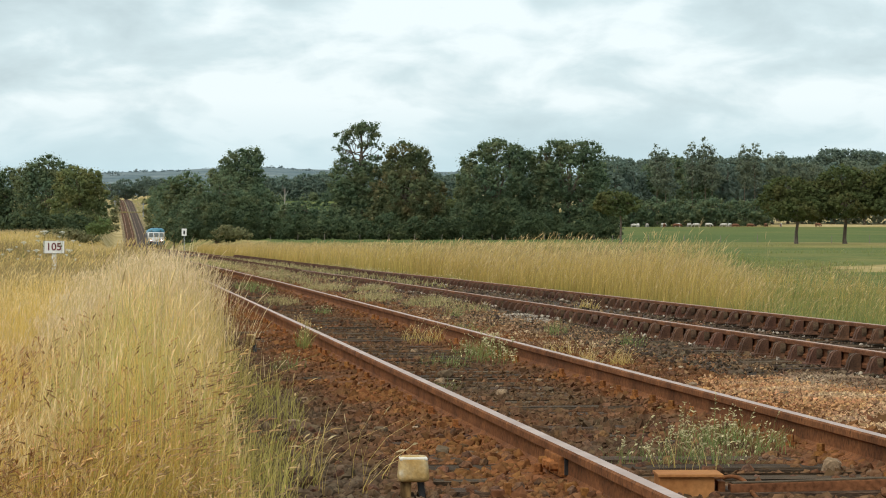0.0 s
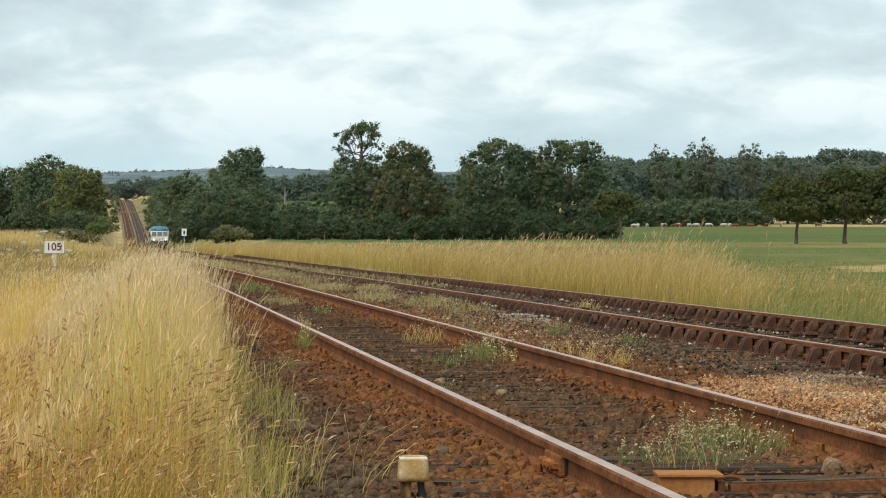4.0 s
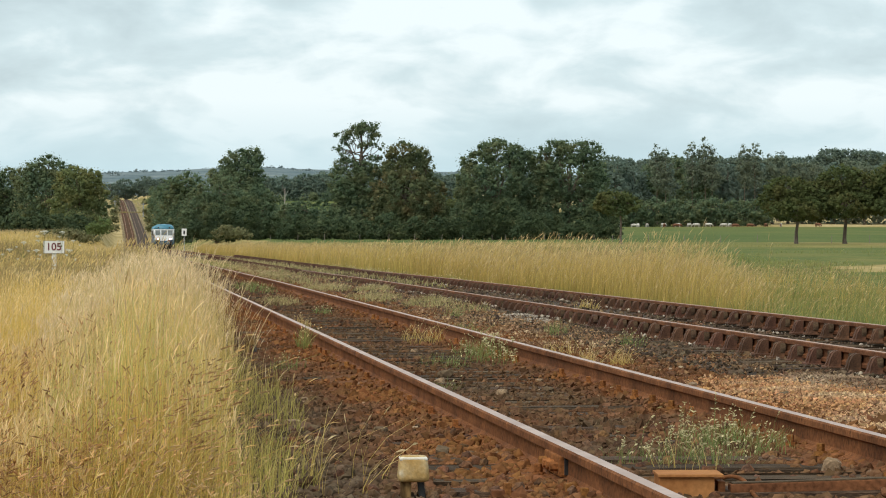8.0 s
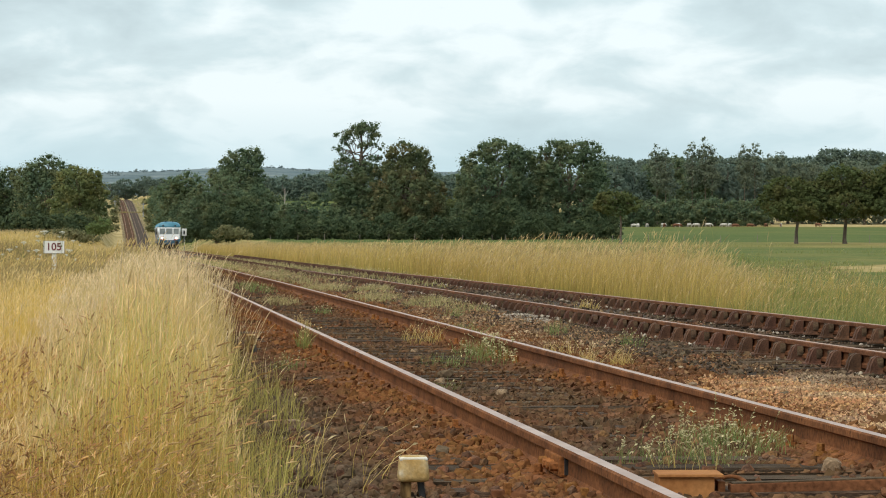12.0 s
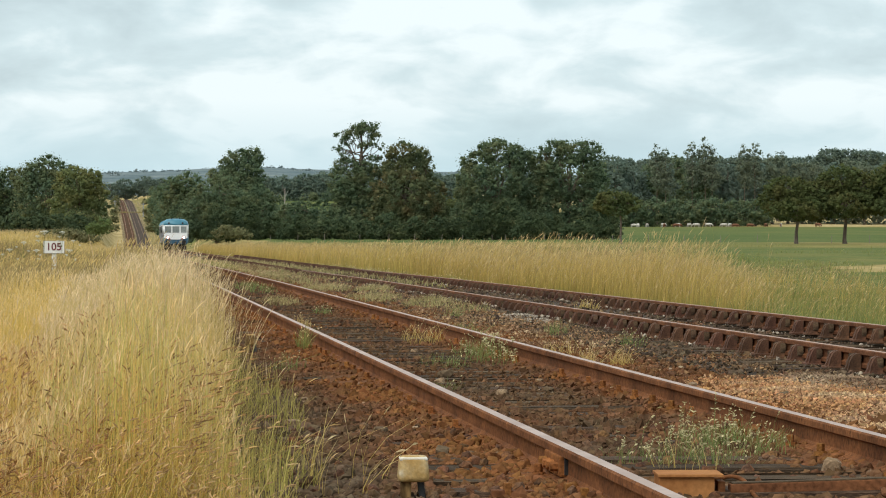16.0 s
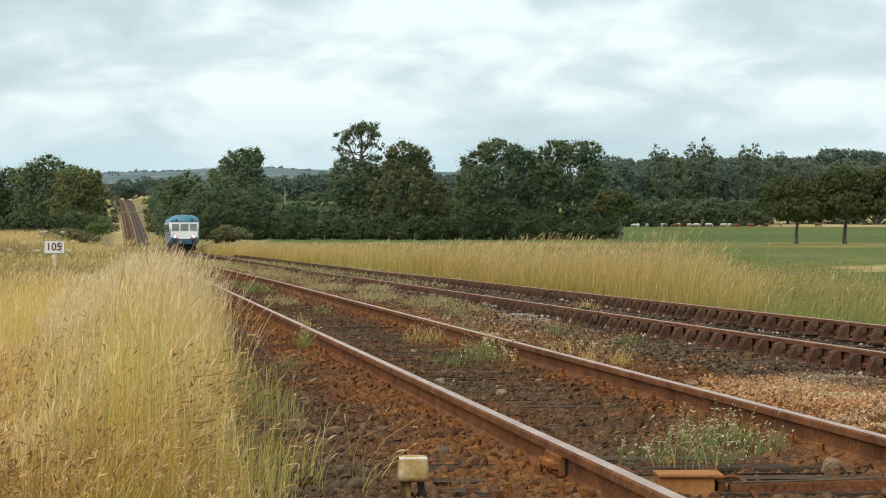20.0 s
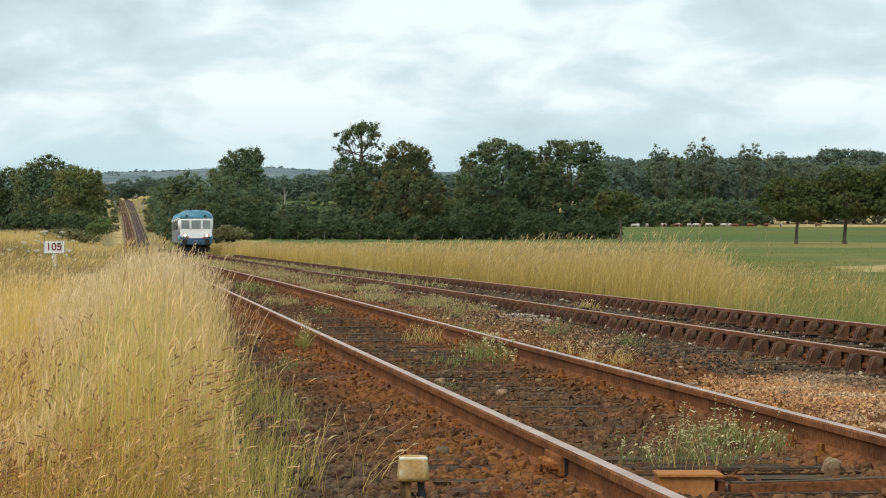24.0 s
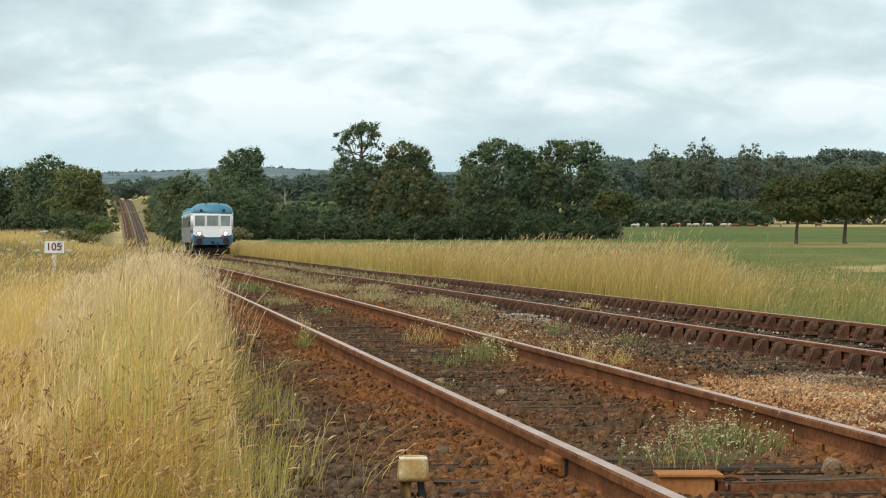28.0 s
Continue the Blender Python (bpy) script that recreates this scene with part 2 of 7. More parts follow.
CAP_TOP = material("bleached_cap_top", [(0.48, 0.36, 0.2), (0.7, 0.64, 0.52), (0.8, 0.77, 0.7)], 16, 0.8, 0, 0.3, 5, speckle=0.15, spec=0.15)
STAKE_RUST = material("brown_stake_rust", [(0.07, 0.04, 0.02), (0.2, 0.12, 0.05), (0.3, 0.18, 0.07)], 14, 0.9, 0, 0.3, 5, spec=0.1, stretch=(1, 1, 0.3))
OCHRE = material("ochre_painted_metal", [(0.33, 0.135, 0.045), (0.43, 0.195, 0.07)], 6, 0.85, 0, 0.2, 9, speckle=0.2, spec=0.08)
COW_WHITE = material("cream_hide", [(0.42, 0.38, 0.33), (0.6, 0.56, 0.5)], 2, 0.9, 0, 0, 5)
COW_BROWN = material("red_brown_hide", [(0.14, 0.06, 0.03), (0.2, 0.09, 0.05)], 2, 0.9, 0, 0, 5)
FLOWER = material("white_flower_heads", [(0.6, 0.6, 0.52), (0.75, 0.75, 0.68)], 9, 0.9, 0, 0, 5, see=0.2)
WOOD_POST = material("grey_fence_post", [(0.16, 0.13, 0.1), (0.26, 0.22, 0.18)], 5, 0.9, 0, 0.4, 7)


# ---- mesh helpers ----
def mesh_np(name, verts, faces, mats, idx=None, smooth=False, attrs=None):
    """A mesh from arrays: faces (n, k)."""
    me = bpy.data.meshes.new(name)
    n, k = faces.shape
    me.vertices.add(len(verts))
    me.vertices.foreach_set("co", np.ascontiguousarray(verts, np.float32).ravel())
    me.loops.add(n * k)
    me.loops.foreach_set("vertex_index", np.ascontiguousarray(faces, np.int32).ravel())
    me.polygons.add(n)
    me.polygons.foreach_set("loop_start", np.arange(0, n * k, k, dtype=np.int32))
    for m in mats:
        me.materials.append(m)
    if idx is not None:
        me.polygons.foreach_set("material_index", np.ascontiguousarray(idx, np.int32))
    me.polygons.foreach_set("use_smooth", np.full(n, smooth))
    for key, values in (attrs or {}).items():
        me.attributes.new(key, "FLOAT", "POINT").data.foreach_set("value", np.ascontiguousarray(values, np.float32))
    me.update(calc_edges=True)
    me.validate()
    return me


def part(name, bm, mat, parent=None, label="", smooth=False):
    me = bpy.data.meshes.new(name)
    bm.to_mesh(me)
    bm.free()
    for m in (mat if isinstance(mat, (list, tuple)) else [mat]):
        me.materials.append(m)
    for p in me.polygons:
        p.use_smooth = smooth
    ob = new(name, me)
    ob.parent = parent
    if label:
        tagged(ob, label)
    return ob


def box(bm, c, s, bevel=0.0, m=None):
    """A box at c of full size s, its edges rounded off by bevel."""
    r = bmesh.ops.create_cube(bm, size=1.0)
    vs = r["verts"]
    bmesh.ops.scale(bm, vec=s, verts=vs)
    if bevel:
        es = {e for v in vs for e in v.link_edges}
        vs = bmesh.ops.bevel(bm, geom=list(es), offset=bevel, segments=2, affect="EDGES", profile=0.6)["verts"]
    if m is not None:
        bmesh.ops.transform(bm, matrix=m, verts=vs)
    bmesh.ops.translate(bm, vec=c, verts=vs)
    return bm


def boxed(c, s, bevel=0.0, m=None):
    return box(bmesh.new(), c, s, bevel, m)


def rod(bm, a, b, r1, r2=None, seg=8):
    a, b = Vector(a), Vector(b)
    r2 = r1 if r2 is None else r2
    m = Matrix.Translation((a + b) / 2) @ (b - a).to_track_quat("Z", "Y").to_matrix().to_4x4()
    bmesh.ops.create_cone(bm, cap_ends=True, segments=seg, radius1=r1, radius2=r2, depth=(b - a).length, matrix=m)
    return bm


def roded(a, b, r1, r2=None, seg=8):
    return rod(bmesh.new(), a, b, r1, r2, seg)


def empty(name, label, category, group="", m=None):
    ob = new(name)
    ob.empty_display_size = 0.2
    if m is not None:
        ob.matrix_basis = m
    return tagged(ob, label, category, group)


# ---- the plan: tracks run along y, leaning by K to the side ----
K = 0.11596
TURN = math.degrees(math.atan(K))


BEND_Y = np.arange(540.0, 1721.0, 20.0)
BEND_X = np.interp(BEND_Y, [540, 620, 700, 800, 900, 1060, 1200, 1320, 1430, 1520, 1720], [0, 0, 0.5, 1.0, 0.9, 0.3, -0.5, -1.2, -2.4, -4.0, -9.0])
BEND_X = np.convolve(np.pad(BEND_X, 3, mode="edge"), np.ones(7) / 7, "valid")


def px(u, y):
    """x at the lateral place u; the line bends a little on the far climb."""
    return u - K * y + np.interp(y, BEND_Y, BEND_X)


def line_z(y):
    """Height of the railway's formation: level, a dip, then the climb over the far hill."""
    return np.interp(y, [-3000, 60, 130, 184, 282, 340, 400, 458, 560, 700, 830, 1000, 1150, 1280, 1360, 1430, 1500, 1800, 5000], [0, 0, -0.1, -0.18, -0.25, -0.33, -0.43, -0.55, -0.9, -2.5, 0.9, 6.8, 12.4, 17.4, 20.2, 22.0, 22.4, 20, 20])


def far_u(y):
    """Lateral place of the second track, which eases closer with distance."""
    return 6.15 + 0.62 * np.exp(-np.maximum(np.asarray(y, float), -5.0) / 42.0)


def land_z(u, y):
    u, y = np.asarray(u, float), np.asarray(y, float)
    open_z = np.interp(y, [-3000, 30, 100, 300, 425, 620, 800, 1150, 1420, 1600, 1800, 2400, 3300, 3700, 5000], [-0.5, -0.38, -0.3, 0.55, 1.05, 2.7, 5.0, 14, 24, 26.8, 27, 32, 67, 74, 65])
    open_z = open_z + np.where(u < 0, np.interp(y, [0, 150, 420, 900], [0, 0.1, 0.9, 0]), 0)
    near_z = line_z(y) - 0.27 - np.clip((-u - 0.2) * 0.03, 0, 0.1)
    w = np.clip((np.abs(u - 4.5) - 6) / np.where(u < 4.5, 6.0, 9.0), 0, 1)
    w = np.maximum(w * w * (3 - 2 * w), np.clip((y - 1490) / 110, 0, 1))
    roll = 9 * np.sin(u * 0.0021 + 1.0) + 5 * np.sin(u * 0.0063 + 2.0) + 2.2 * np.sin(u * 0.017)
    open_z = open_z + (roll + np.interp(u, [-100, 67, 187, 300, 520], [3, 4, 14, 15, 9])) * np.clip((y - 2600) / 900, 0, 1)
    small = 0.05 * np.sin(u * 1.3 + y * 0.31) + 0.06 * np.sin(u * 0.43 - y * 0.17)
    return near_z * (1 - w) + open_z * w + small * np.clip((np.abs(u - 4.5) - 6) / 4, 0, 1) * np.clip(y / 40, 0, 1)


def wob(x, y, s, seed=0.0):
    """Smooth unevenness between -1 and 1."""
    return (np.sin(x * s * 1.7 + y * s * 0.6 + seed) + np.sin(x * s * -0.9 + y * s * 1.9 + seed * 2.3) + np.sin(x * s * 3.1 - y * s * 2.7 + seed * 0.7)) / 3


def sheet(us, ys):
    U, Y = np.meshgrid(us, ys)
    nu = len(us)
    a = (np.arange(len(ys) - 1)[:, None] * nu + np.arange(nu - 1)).ravel()
    return U.ravel(), Y.ravel(), np.stack([a, a + 1, a + nu + 1, a + nu], 1)


def straw_patch(u, y):
    """A spread of bleached straw lying on the pasture."""
    return (u - 0.2586 * y > 0.1 + 1.2 * wob(u, y, 0.4)) & (u < 52) & (y > 98 + 3 * wob(u, y, 0.25, 3.0)) & (y < 126)


def make_ground():
    us = np.concatenate([[-3000, -2000, -1400, -1000, -700, -480, -330, -230, -160, -110, -80, -60, -45, -34, -26], np.arange(-20, 46, 1.0), [50, 60, 75, 95, 120, 150, 185, 230, 290, 370, 480, 620, 800, 1050, 1400, 2000, 3000]])
    ys = np.concatenate([[-3000, -1200, -400, -120, -40, -10], np.arange(0, 130, 3.0), np.arange(130, 460, 15.0), np.arange(460, 1480, 30.0), np.arange(1480, 1600, 20.0), np.arange(1600, 3300, 100), np.arange(3300, 3800, 50), [3900, 4200, 4900]])
    u, y, f = sheet(us, ys)
    z = land_z(u, y)
    # how dry the cover is: straw verges and a ripe field, green pasture past the second track
    dry = np.full(u.shape, 0.3)
    dry = np.where(u < 1.0, 0.78, dry)
    dry = np.where((u > 1.0) & (u < 10.5), 0.75, dry)
    dry = np.where((u > 8) & (y <= 150), 0.34 + 0.14 * wob(u, y, 0.3) + 0.1 * wob(u, y, 0.9, 2.0), dry)
    dry = np.where((u > 10) & (y > 150) & (y < 620), np.where(y > 330, 0.12, 0.29) + 0.08 * wob(u, y, 0.03) + 0.1 * wob(u, y, 0.12), dry)
    dry = np.where((u > 8) & (u < 20) & (y > 120) & (y < 600), 0.6, dry)
    dry = np.where((u > 14) & (y > 235) & (y < 330), 0.52, dry)
    dry = np.where((y > 560) & (u > 14), 0.22, dry)
    dry = np.where((y > 600) & (u <= 14), 0.88 + 0.1 * wob(u, y, 0.05), dry)
    dry = np.where((y > 600) & (u > 8) & (u <= 14), 0.6 + 0.12 * wob(u, y, 0.05), dry)
    dry = np.where((y > 760) & (u > 170), 0.95, dry)
    dry = np.where((y > 1380) & (u > np.where(y > 1490, -4, 14)), 0.9, dry)
    dry = np.where(straw_patch(u, y), 0.74, dry)
    # land past 2300 m takes the haze-tinted colour
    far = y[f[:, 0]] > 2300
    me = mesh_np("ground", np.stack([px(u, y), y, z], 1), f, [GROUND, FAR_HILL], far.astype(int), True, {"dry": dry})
    tagged(new("ground", me), "rolling meadow land with dry verges and green pasture", "ground", kind="structure")


make_ground()


def rust_near(u, y):
    """How much rust from the first track's rails has stained the stones; its colour is weakened beyond 150 m."""
    d = np.minimum(np.abs(u - 1.72), np.abs(u - 3.6))
    inside = np.minimum(np.abs(u - 1.95), np.abs(u - 3.36))
    r = np.maximum(np.exp(-((d / np.where(u > 3.6, 1.2, 0.45)) ** 2)), 0.8 * np.exp(-((inside / 0.22) ** 2)))
    return np.clip(0.12 + 0.58 * r + 0.28 * wob(u, y, 1.7, 9.0) + 0.25 * np.clip((u - 1.0) / 0.6, 0, 1) - 0.15 * np.clip((1.25 - u) / 0.3, 0, 1), 0, 1) * np.interp(y, [150, 600], [1.0, 0.55])


def far_fill(u, y):
    """Farther on, the second track's ballast lies higher round the chairs."""
    t = np.clip((y - 26) / 22, 0, 1)
    return 0.06 * t * t * (3 - 2 * t) * np.clip((u - 4.5) / 0.5, 0, 1) * np.clip((8.2 - u) / 0.6, 0, 1)


def make_bed(name, label, mat, prof, offset):
    ys = np.concatenate([np.arange(-300, 2, 10.0), np.arange(2, 60, 1.0), np.arange(60, 200, 5.0), np.arange(200, 1640, 20.0)])
    us = np.array([p[0] for p in prof])
    u, y, f = sheet(us, ys)
    z = np.tile([p[1] for p in prof], len(ys)) + line_z(y) + 0.012 * wob(u, y, 3.0) * (y < 80) + (far_fill(u, y) if offset else 0)
    me = mesh_np(name, np.stack([px(u + (far_u(y) - 6.15 if offset else 0), y), y, z], 1), f, [mat], smooth=True, attrs={"rust": rust_near(u, y)})
    return tagged(new(name, me), label, "ballast", kind="structure")


bed_near = make_bed("ballast_bed", "rust-stained stone ballast under the rusty track", BED, [(0.35, -0.3), (0.75, -0.22), (1.3, -0.175), (1.65, -0.152), (1.8, -0.142), (1.94, -0.142), (2.05, -0.165), (2.3, -0.18), (3.0, -0.18), (3.26, -0.165), (3.37, -0.142), (3.5, -0.142), (3.65, -0.155), (3.95, -0.18), (4.75, -0.185)], False)
bed_far = make_bed("ballast_bed", "dark stone ballast under the second track", BED_GREY, [(4.2, -0.19), (4.7, -0.17), (5.2, -0.15), (6.15, -0.145), (7.2, -0.14), (7.7, -0.18), (8.3, -0.33)], True)


# ---- rails ----
def sweep(prof, ys, us, zs, close=True):
    """A profile of (across, up) drawn along the track."""
    n, k = len(ys), len(prof)
    p = np.array(prof)
    V = np.zeros((n, k, 3))
    V[:, :, 0] = px(us, ys)[:, None] + p[None, :, 0] / math.cos(math.atan(K))
    V[:, :, 1] = ys[:, None]
    V[:, :, 2] = zs[:, None] + p[None, :, 1]
    i = np.arange(n - 1)[:, None] * k
    j = np.arange(k)[None, :]
    jn = (j + 1) % k
    f = np.stack([i + j, i + jn, i + k + jn, i + k + j], -1).reshape(-1, 4)
    seg = np.tile(np.arange(k), n - 1)
    return V.reshape(-1, 3), f, seg


FLAT_RAIL = [(-0.066, -0.15), (0.066, -0.15), (0.066, -0.139), (0.02, -0.124), (0.009, -0.112), (0.009, -0.05), (0.034, -0.037), (0.034, -0.008), (0.026, 0.0), (-0.026, 0.0), (-0.034, -0.008), (-0.034, -0.037), (-0.009, -0.05), (-0.009, -0.112), (-0.02, -0.124), (-0.066, -0.139)]
BULL_RAIL = [(-0.026, -0.145), (0.026, -0.145), (0.034, -0.137), (0.034, -0.112), (0.011, -0.098), (0.011, -0.05), (0.035, -0.037), (0.035, -0.008), (0.027, 0.0), (-0.027, 0.0), (-0.035, -0.008), (-0.035, -0.037), (-0.011, -0.05), (-0.011, -0.098), (-0.034, -0.112), (-0.034, -0.137)]
RAIL_Y = np.concatenate([np.arange(-300, 2, 10.0), np.arange(2, 60, 2.0), np.arange(60, 200, 8.0), np.arange(200, 1640, 20.0)])


def make_rail(parent, prof, us, zs, side, top, label):
    V, f, seg = sweep(prof, RAIL_Y, us, zs)
    me = mesh_np("rail", V, f, [side, top], np.isin(seg, [8]).astype(int))
    ob = new("rail", me)
    ob.parent = parent
    return tagged(ob, label)


track_near = empty("railway_track", "rusty flat-bottomed railway track on half-buried timber sleepers", "railway track")
track_far = empty("railway_track", "rusty bull-head railway track held in cast-iron chairs", "railway track")
HALF = 0.7575
U_NEAR = 2.655
for s in (-1, 1):
    make_rail(track_near, FLAT_RAIL, np.full(len(RAIL_Y), U_NEAR + s * HALF), line_z(RAIL_Y), RUST, HEAD, "rusty rail with a worn bright head")
    make_rail(track_far, BULL_RAIL, far_u(RAIL_Y) + s * HALF, line_z(RAIL_Y) + 0.05 + 0.02 * s, RUST_DARK, HEAD_DULL, "dark rusty rail with a dull head")


def far_turn(y):
    d = (float(far_u(y + 0.5)) - float(far_u(y - 0.5)))
    return math.degrees(math.atan(K - d))


# ---- the railcar ----
def skin(name, ring, ys, mat, parent, label="", caps=True, smooth=True):
    """A body lofted through rings (x, z) at the given lengths; ring(y) gives the points."""
    rows = [ring(y) for y in ys]
    k = len(rows[0])
    bm = bmesh.new()
    vs = [[bm.verts.new((x, y, z)) for x, z in r] for r, y in zip(rows, ys)]
    for a, b in zip(vs, vs[1:]):
        for i in range(k):
            bm.faces.new((a[i], a[(i + 1) % k], b[(i + 1) % k], b[i]))
    if caps:
        bm.faces.new(vs[0][::-1])
        bm.faces.new(vs[-1])
    bmesh.ops.recalc_face_normals(bm, faces=bm.faces)
    ob = part(name, bm, mat, parent, label, smooth)
    if smooth:
        ob.data.shade_smooth()
    return ob


RAILCAR_LENGTH = 27.7


def make_railcar():
    """Front at y = 0 facing -y, the body behind it; z = 0 at the rail's top."""
    car = empty("railcar", "old blue and white diesel railcar with lit headlamps on the railway", "train")
    L = RAILCAR_LENGTH

    def half(y):
        d = min(y, L - y)
        return 1.40 - 0.13 * max(0.0, 1 - d / 1.1) ** 2 if d < 1.1 else 1.40

    ends = [0.0, 0.12, 0.35, 0.7, 1.1, 2.4, L - 2.4, L - 1.1, L - 0.7, L - 0.35, L - 0.12, L]

    def slab(z0, z1, grow=0.0, pull=0.0):
        return lambda y: [(-half(y) - grow + pull, z0), (half(y) + grow - pull, z0), (half(y) + grow, z1), (-half(y) - grow, z1)]

    skin("lower_body", slab(0.95, 1.62, 0.0, 0.04), ends, BLUE, car, "turquoise lower body panels")
    skin("waist_band", slab(1.62, 1.95, 0.006), ends, GREYPINK, car, "grey band below the windows")
    skin("window_band", slab(1.95, 2.86, 0.0), ends, WHITE, car, "white painted window band")

    def roof_ring(y):
        d = min(y, L - y)
        w = half(y) + 0.015
        cab = 0.28 if d < 3.2 else 0.0
        drop = 0.16 * max(0.0, 1 - d / 0.7) ** 2
        top = 3.30 + cab - drop
        return [(-w, 2.86), (w, 2.86), (w * 0.985, 2.98), (w * 0.9, 3.16 + cab * 0.5 - drop * 0.6), (w * 0.68, top - 0.08), (w * 0.3, top), (-w * 0.3, top), (-w * 0.68, top - 0.08), (-w * 0.9, 3.16 + cab * 0.5 - drop * 0.6), (-w * 0.985, 2.98)]

    skin("roof", roof_ring, [0.0, 0.12, 0.35, 0.7, 1.1, 2.4, 3.15, 3.35, L - 3.35, L - 3.15, L - 2.4, L - 1.1, L - 0.7, L - 0.35, L - 0.12, L], BLUE, car, "turquoise rounded roof, raised over the cab")
    skin("gutter", slab(2.83, 2.9, 0.03), ends, WHITE, car, "white gutter strip")
    # windscreen of three panes in white frames
    for cx, w in ((-0.83, 0.64), (0.02, 0.74), (0.85, 0.62)):
        turn = pose(0, 0, 0)
        pane = part("windscreen", boxed((cx, -0.012, 2.39), (w, 0.04, 0.68), 0.015, turn), GLASS, car, "grey reflecting windscreen pane")
        bm = bmesh.new()
        for dx, dz, sx, sz in ((0, 0.37, w + 0.1, 0.06), (0, -0.37, w + 0.1, 0.06), (-w / 2 - 0.03, 0, 0.06, 0.8), (w / 2 + 0.03, 0, 0.06, 0.8)):
            box(bm, (cx + dx, -0.03, 2.39 + dz), (sx, 0.05, sz), 0.01, turn)
        part("window_frame", bm, WHITE, pane)
        part("wiper", roded((cx + 0.2, -0.06, 2.03), (cx + 0.05, -0.06, 2.34), 0.008, 0.005, 6), UNDER, pane)
    # white apron that dips between the lamps, dark blue panel below it
    def plate(name, pts, y0, mat, label):
        bm = bmesh.new()
        fr = [bm.verts.new((x, y0, z)) for x, z in pts]
        bk = [bm.verts.new((x, 0.03, z)) for x, z in pts]
        bm.faces.new(fr[::-1])
        bm.faces.new(bk)
        for i in range(len(pts)):
            j = (i + 1) % len(pts)
            bm.faces.new((fr[i], fr[j], bk[j], bk[i]))
        bmesh.ops.recalc_face_normals(bm, faces=bm.faces)
        part(name, bm, mat, car, label)

    plate("front_panel", [(-1.24, 0.96), (1.24, 0.96), (1.24, 1.66), (-1.24, 1.66)], -0.015, BLUE_DARK, "dark blue front panel")
    plate("front_apron", [(-1.26, 1.5), (-1.05, 1.4), (-0.62, 1.4), (-0.45, 1.32), (0.45, 1.32), (0.62, 1.4), (1.05, 1.4), (1.26, 1.5), (1.26, 1.99), (-1.26, 1.99)], -0.04, WHITE, "white panel dipping between the lamps")
    for s in (-1, 1):
        lamp = part("headlamp", roded((s * 0.86, -0.04, 1.56), (s * 0.86, -0.13, 1.56), 0.095, 0.09, 16), LAMP, car, "lit round headlamp")
        ring = bmesh.new()
        bmesh.ops.create_cone(ring, cap_ends=True, segments=16, radius1=0.2, radius2=0.18, depth=0.06, matrix=pose(s * 0.86, -0.05, 1.56, 90))
        part("lamp_rim", ring, LAMP_RIM, lamp, "pink lamp surround")
        part("tail_lamp", roded((s * 0.68, -0.02, 1.36), (s * 0.68, -0.1, 1.36), 0.11, 0.1, 12), RED, car, "small red tail lamp")
        buf = part("buffer", roded((s * 0.875, -0.62, 1.04), (s * 0.875, -0.58, 1.04), 0.22, 0.22, 16), UNDER, car, "black buffer disc")
        part("buffer_stem", roded((s * 0.875, -0.58, 1.04), (s * 0.875, 0.1, 1.04), 0.08, 0.12, 10), UNDER, buf)
        part("roof_lamp", boxed((s * 0.74, 0.03, 3.08), (0.17, 0.16, 0.18), 0.03), BLACK, car, "small dark roof lamp")
        part("horn", roded((s * 0.42, 0.7, 3.5), (s * 0.42, 0.2, 3.62), 0.03, 0.07, 10), UNDER, car)
        part("mirror", boxed((s * 1.5, 0.45, 2.2), (0.1, 0.05, 0.24), 0.02), BLACK, car)
    part("coupling", roded((0, -0.35, 1.0), (0, 0.2, 1.0), 0.06, 0.09, 8), UNDER, car)
    part("brake_hose", roded((0.35, -0.12, 1.0), (0.32, -0.16, 0.45), 0.03, 0.03, 8), UNDER, car)
    part("buffer_beam", boxed((0, 0.1, 0.98), (2.5, 0.3, 0.34), 0.03), BLUE_DARK, car, "dark blue buffer beam")
    part("snow_plough", boxed((0, 0.3, 0.42), (2.3, 0.12, 0.42), 0.03, pose(0, 0, 0, 12)), UNDER, car)
    part("exhaust_pipe", roded((-0.4, 4.2, 3.3), (-0.4, 4.2, 3.62), 0.09, 0.09, 10), UNDER, car)
    part("roof_vent", boxed((0.1, 3.4, 3.46), (1.2, 0.9, 0.18), 0.05), BLUE, car)
    for y in np.arange(6.0, 25.0, 3.1):
        part("roof_vent", boxed((0, float(y), 3.33), (0.5, 0.7, 0.14), 0.04), BLUE, car)
    # sides: cab door, windows, passenger doors and grey panels
    for s in (-1, 1):
        door = part("door", boxed((s * 1.4, 1.75, 1.88), (0.05, 0.72, 1.84), 0.02), GREYPINK, car, "narrow cab door")
        part("pane", boxed((s * 1.425, 1.75, 2.38), (0.02, 0.62, 0.8), 0.005), GLASS_DARK, door)
        part("handle", roded((s * 1.45, 2.03, 1.6), (s * 1.45, 2.03, 2.0), 0.015, 0.015, 6), POST, door)
        part("side_panel", boxed((s * 1.40, 13.2, 1.46), (0.03, 23.0, 0.96), 0.01), GREYPINK, car, "pinkish grey lower side panel")
        y = 3.2
        while y < L - 3:
            pane = part("window", boxed((s * 1.4, y, 2.38), (0.03, 1.15, 0.78), 0.02), GLASS_DARK, car, "dark side window")
            part("window_frame", boxed((s * 1.402, y, 2.72), (0.05, 1.22, 0.06), 0.01), POST, pane)
            y += 1.62
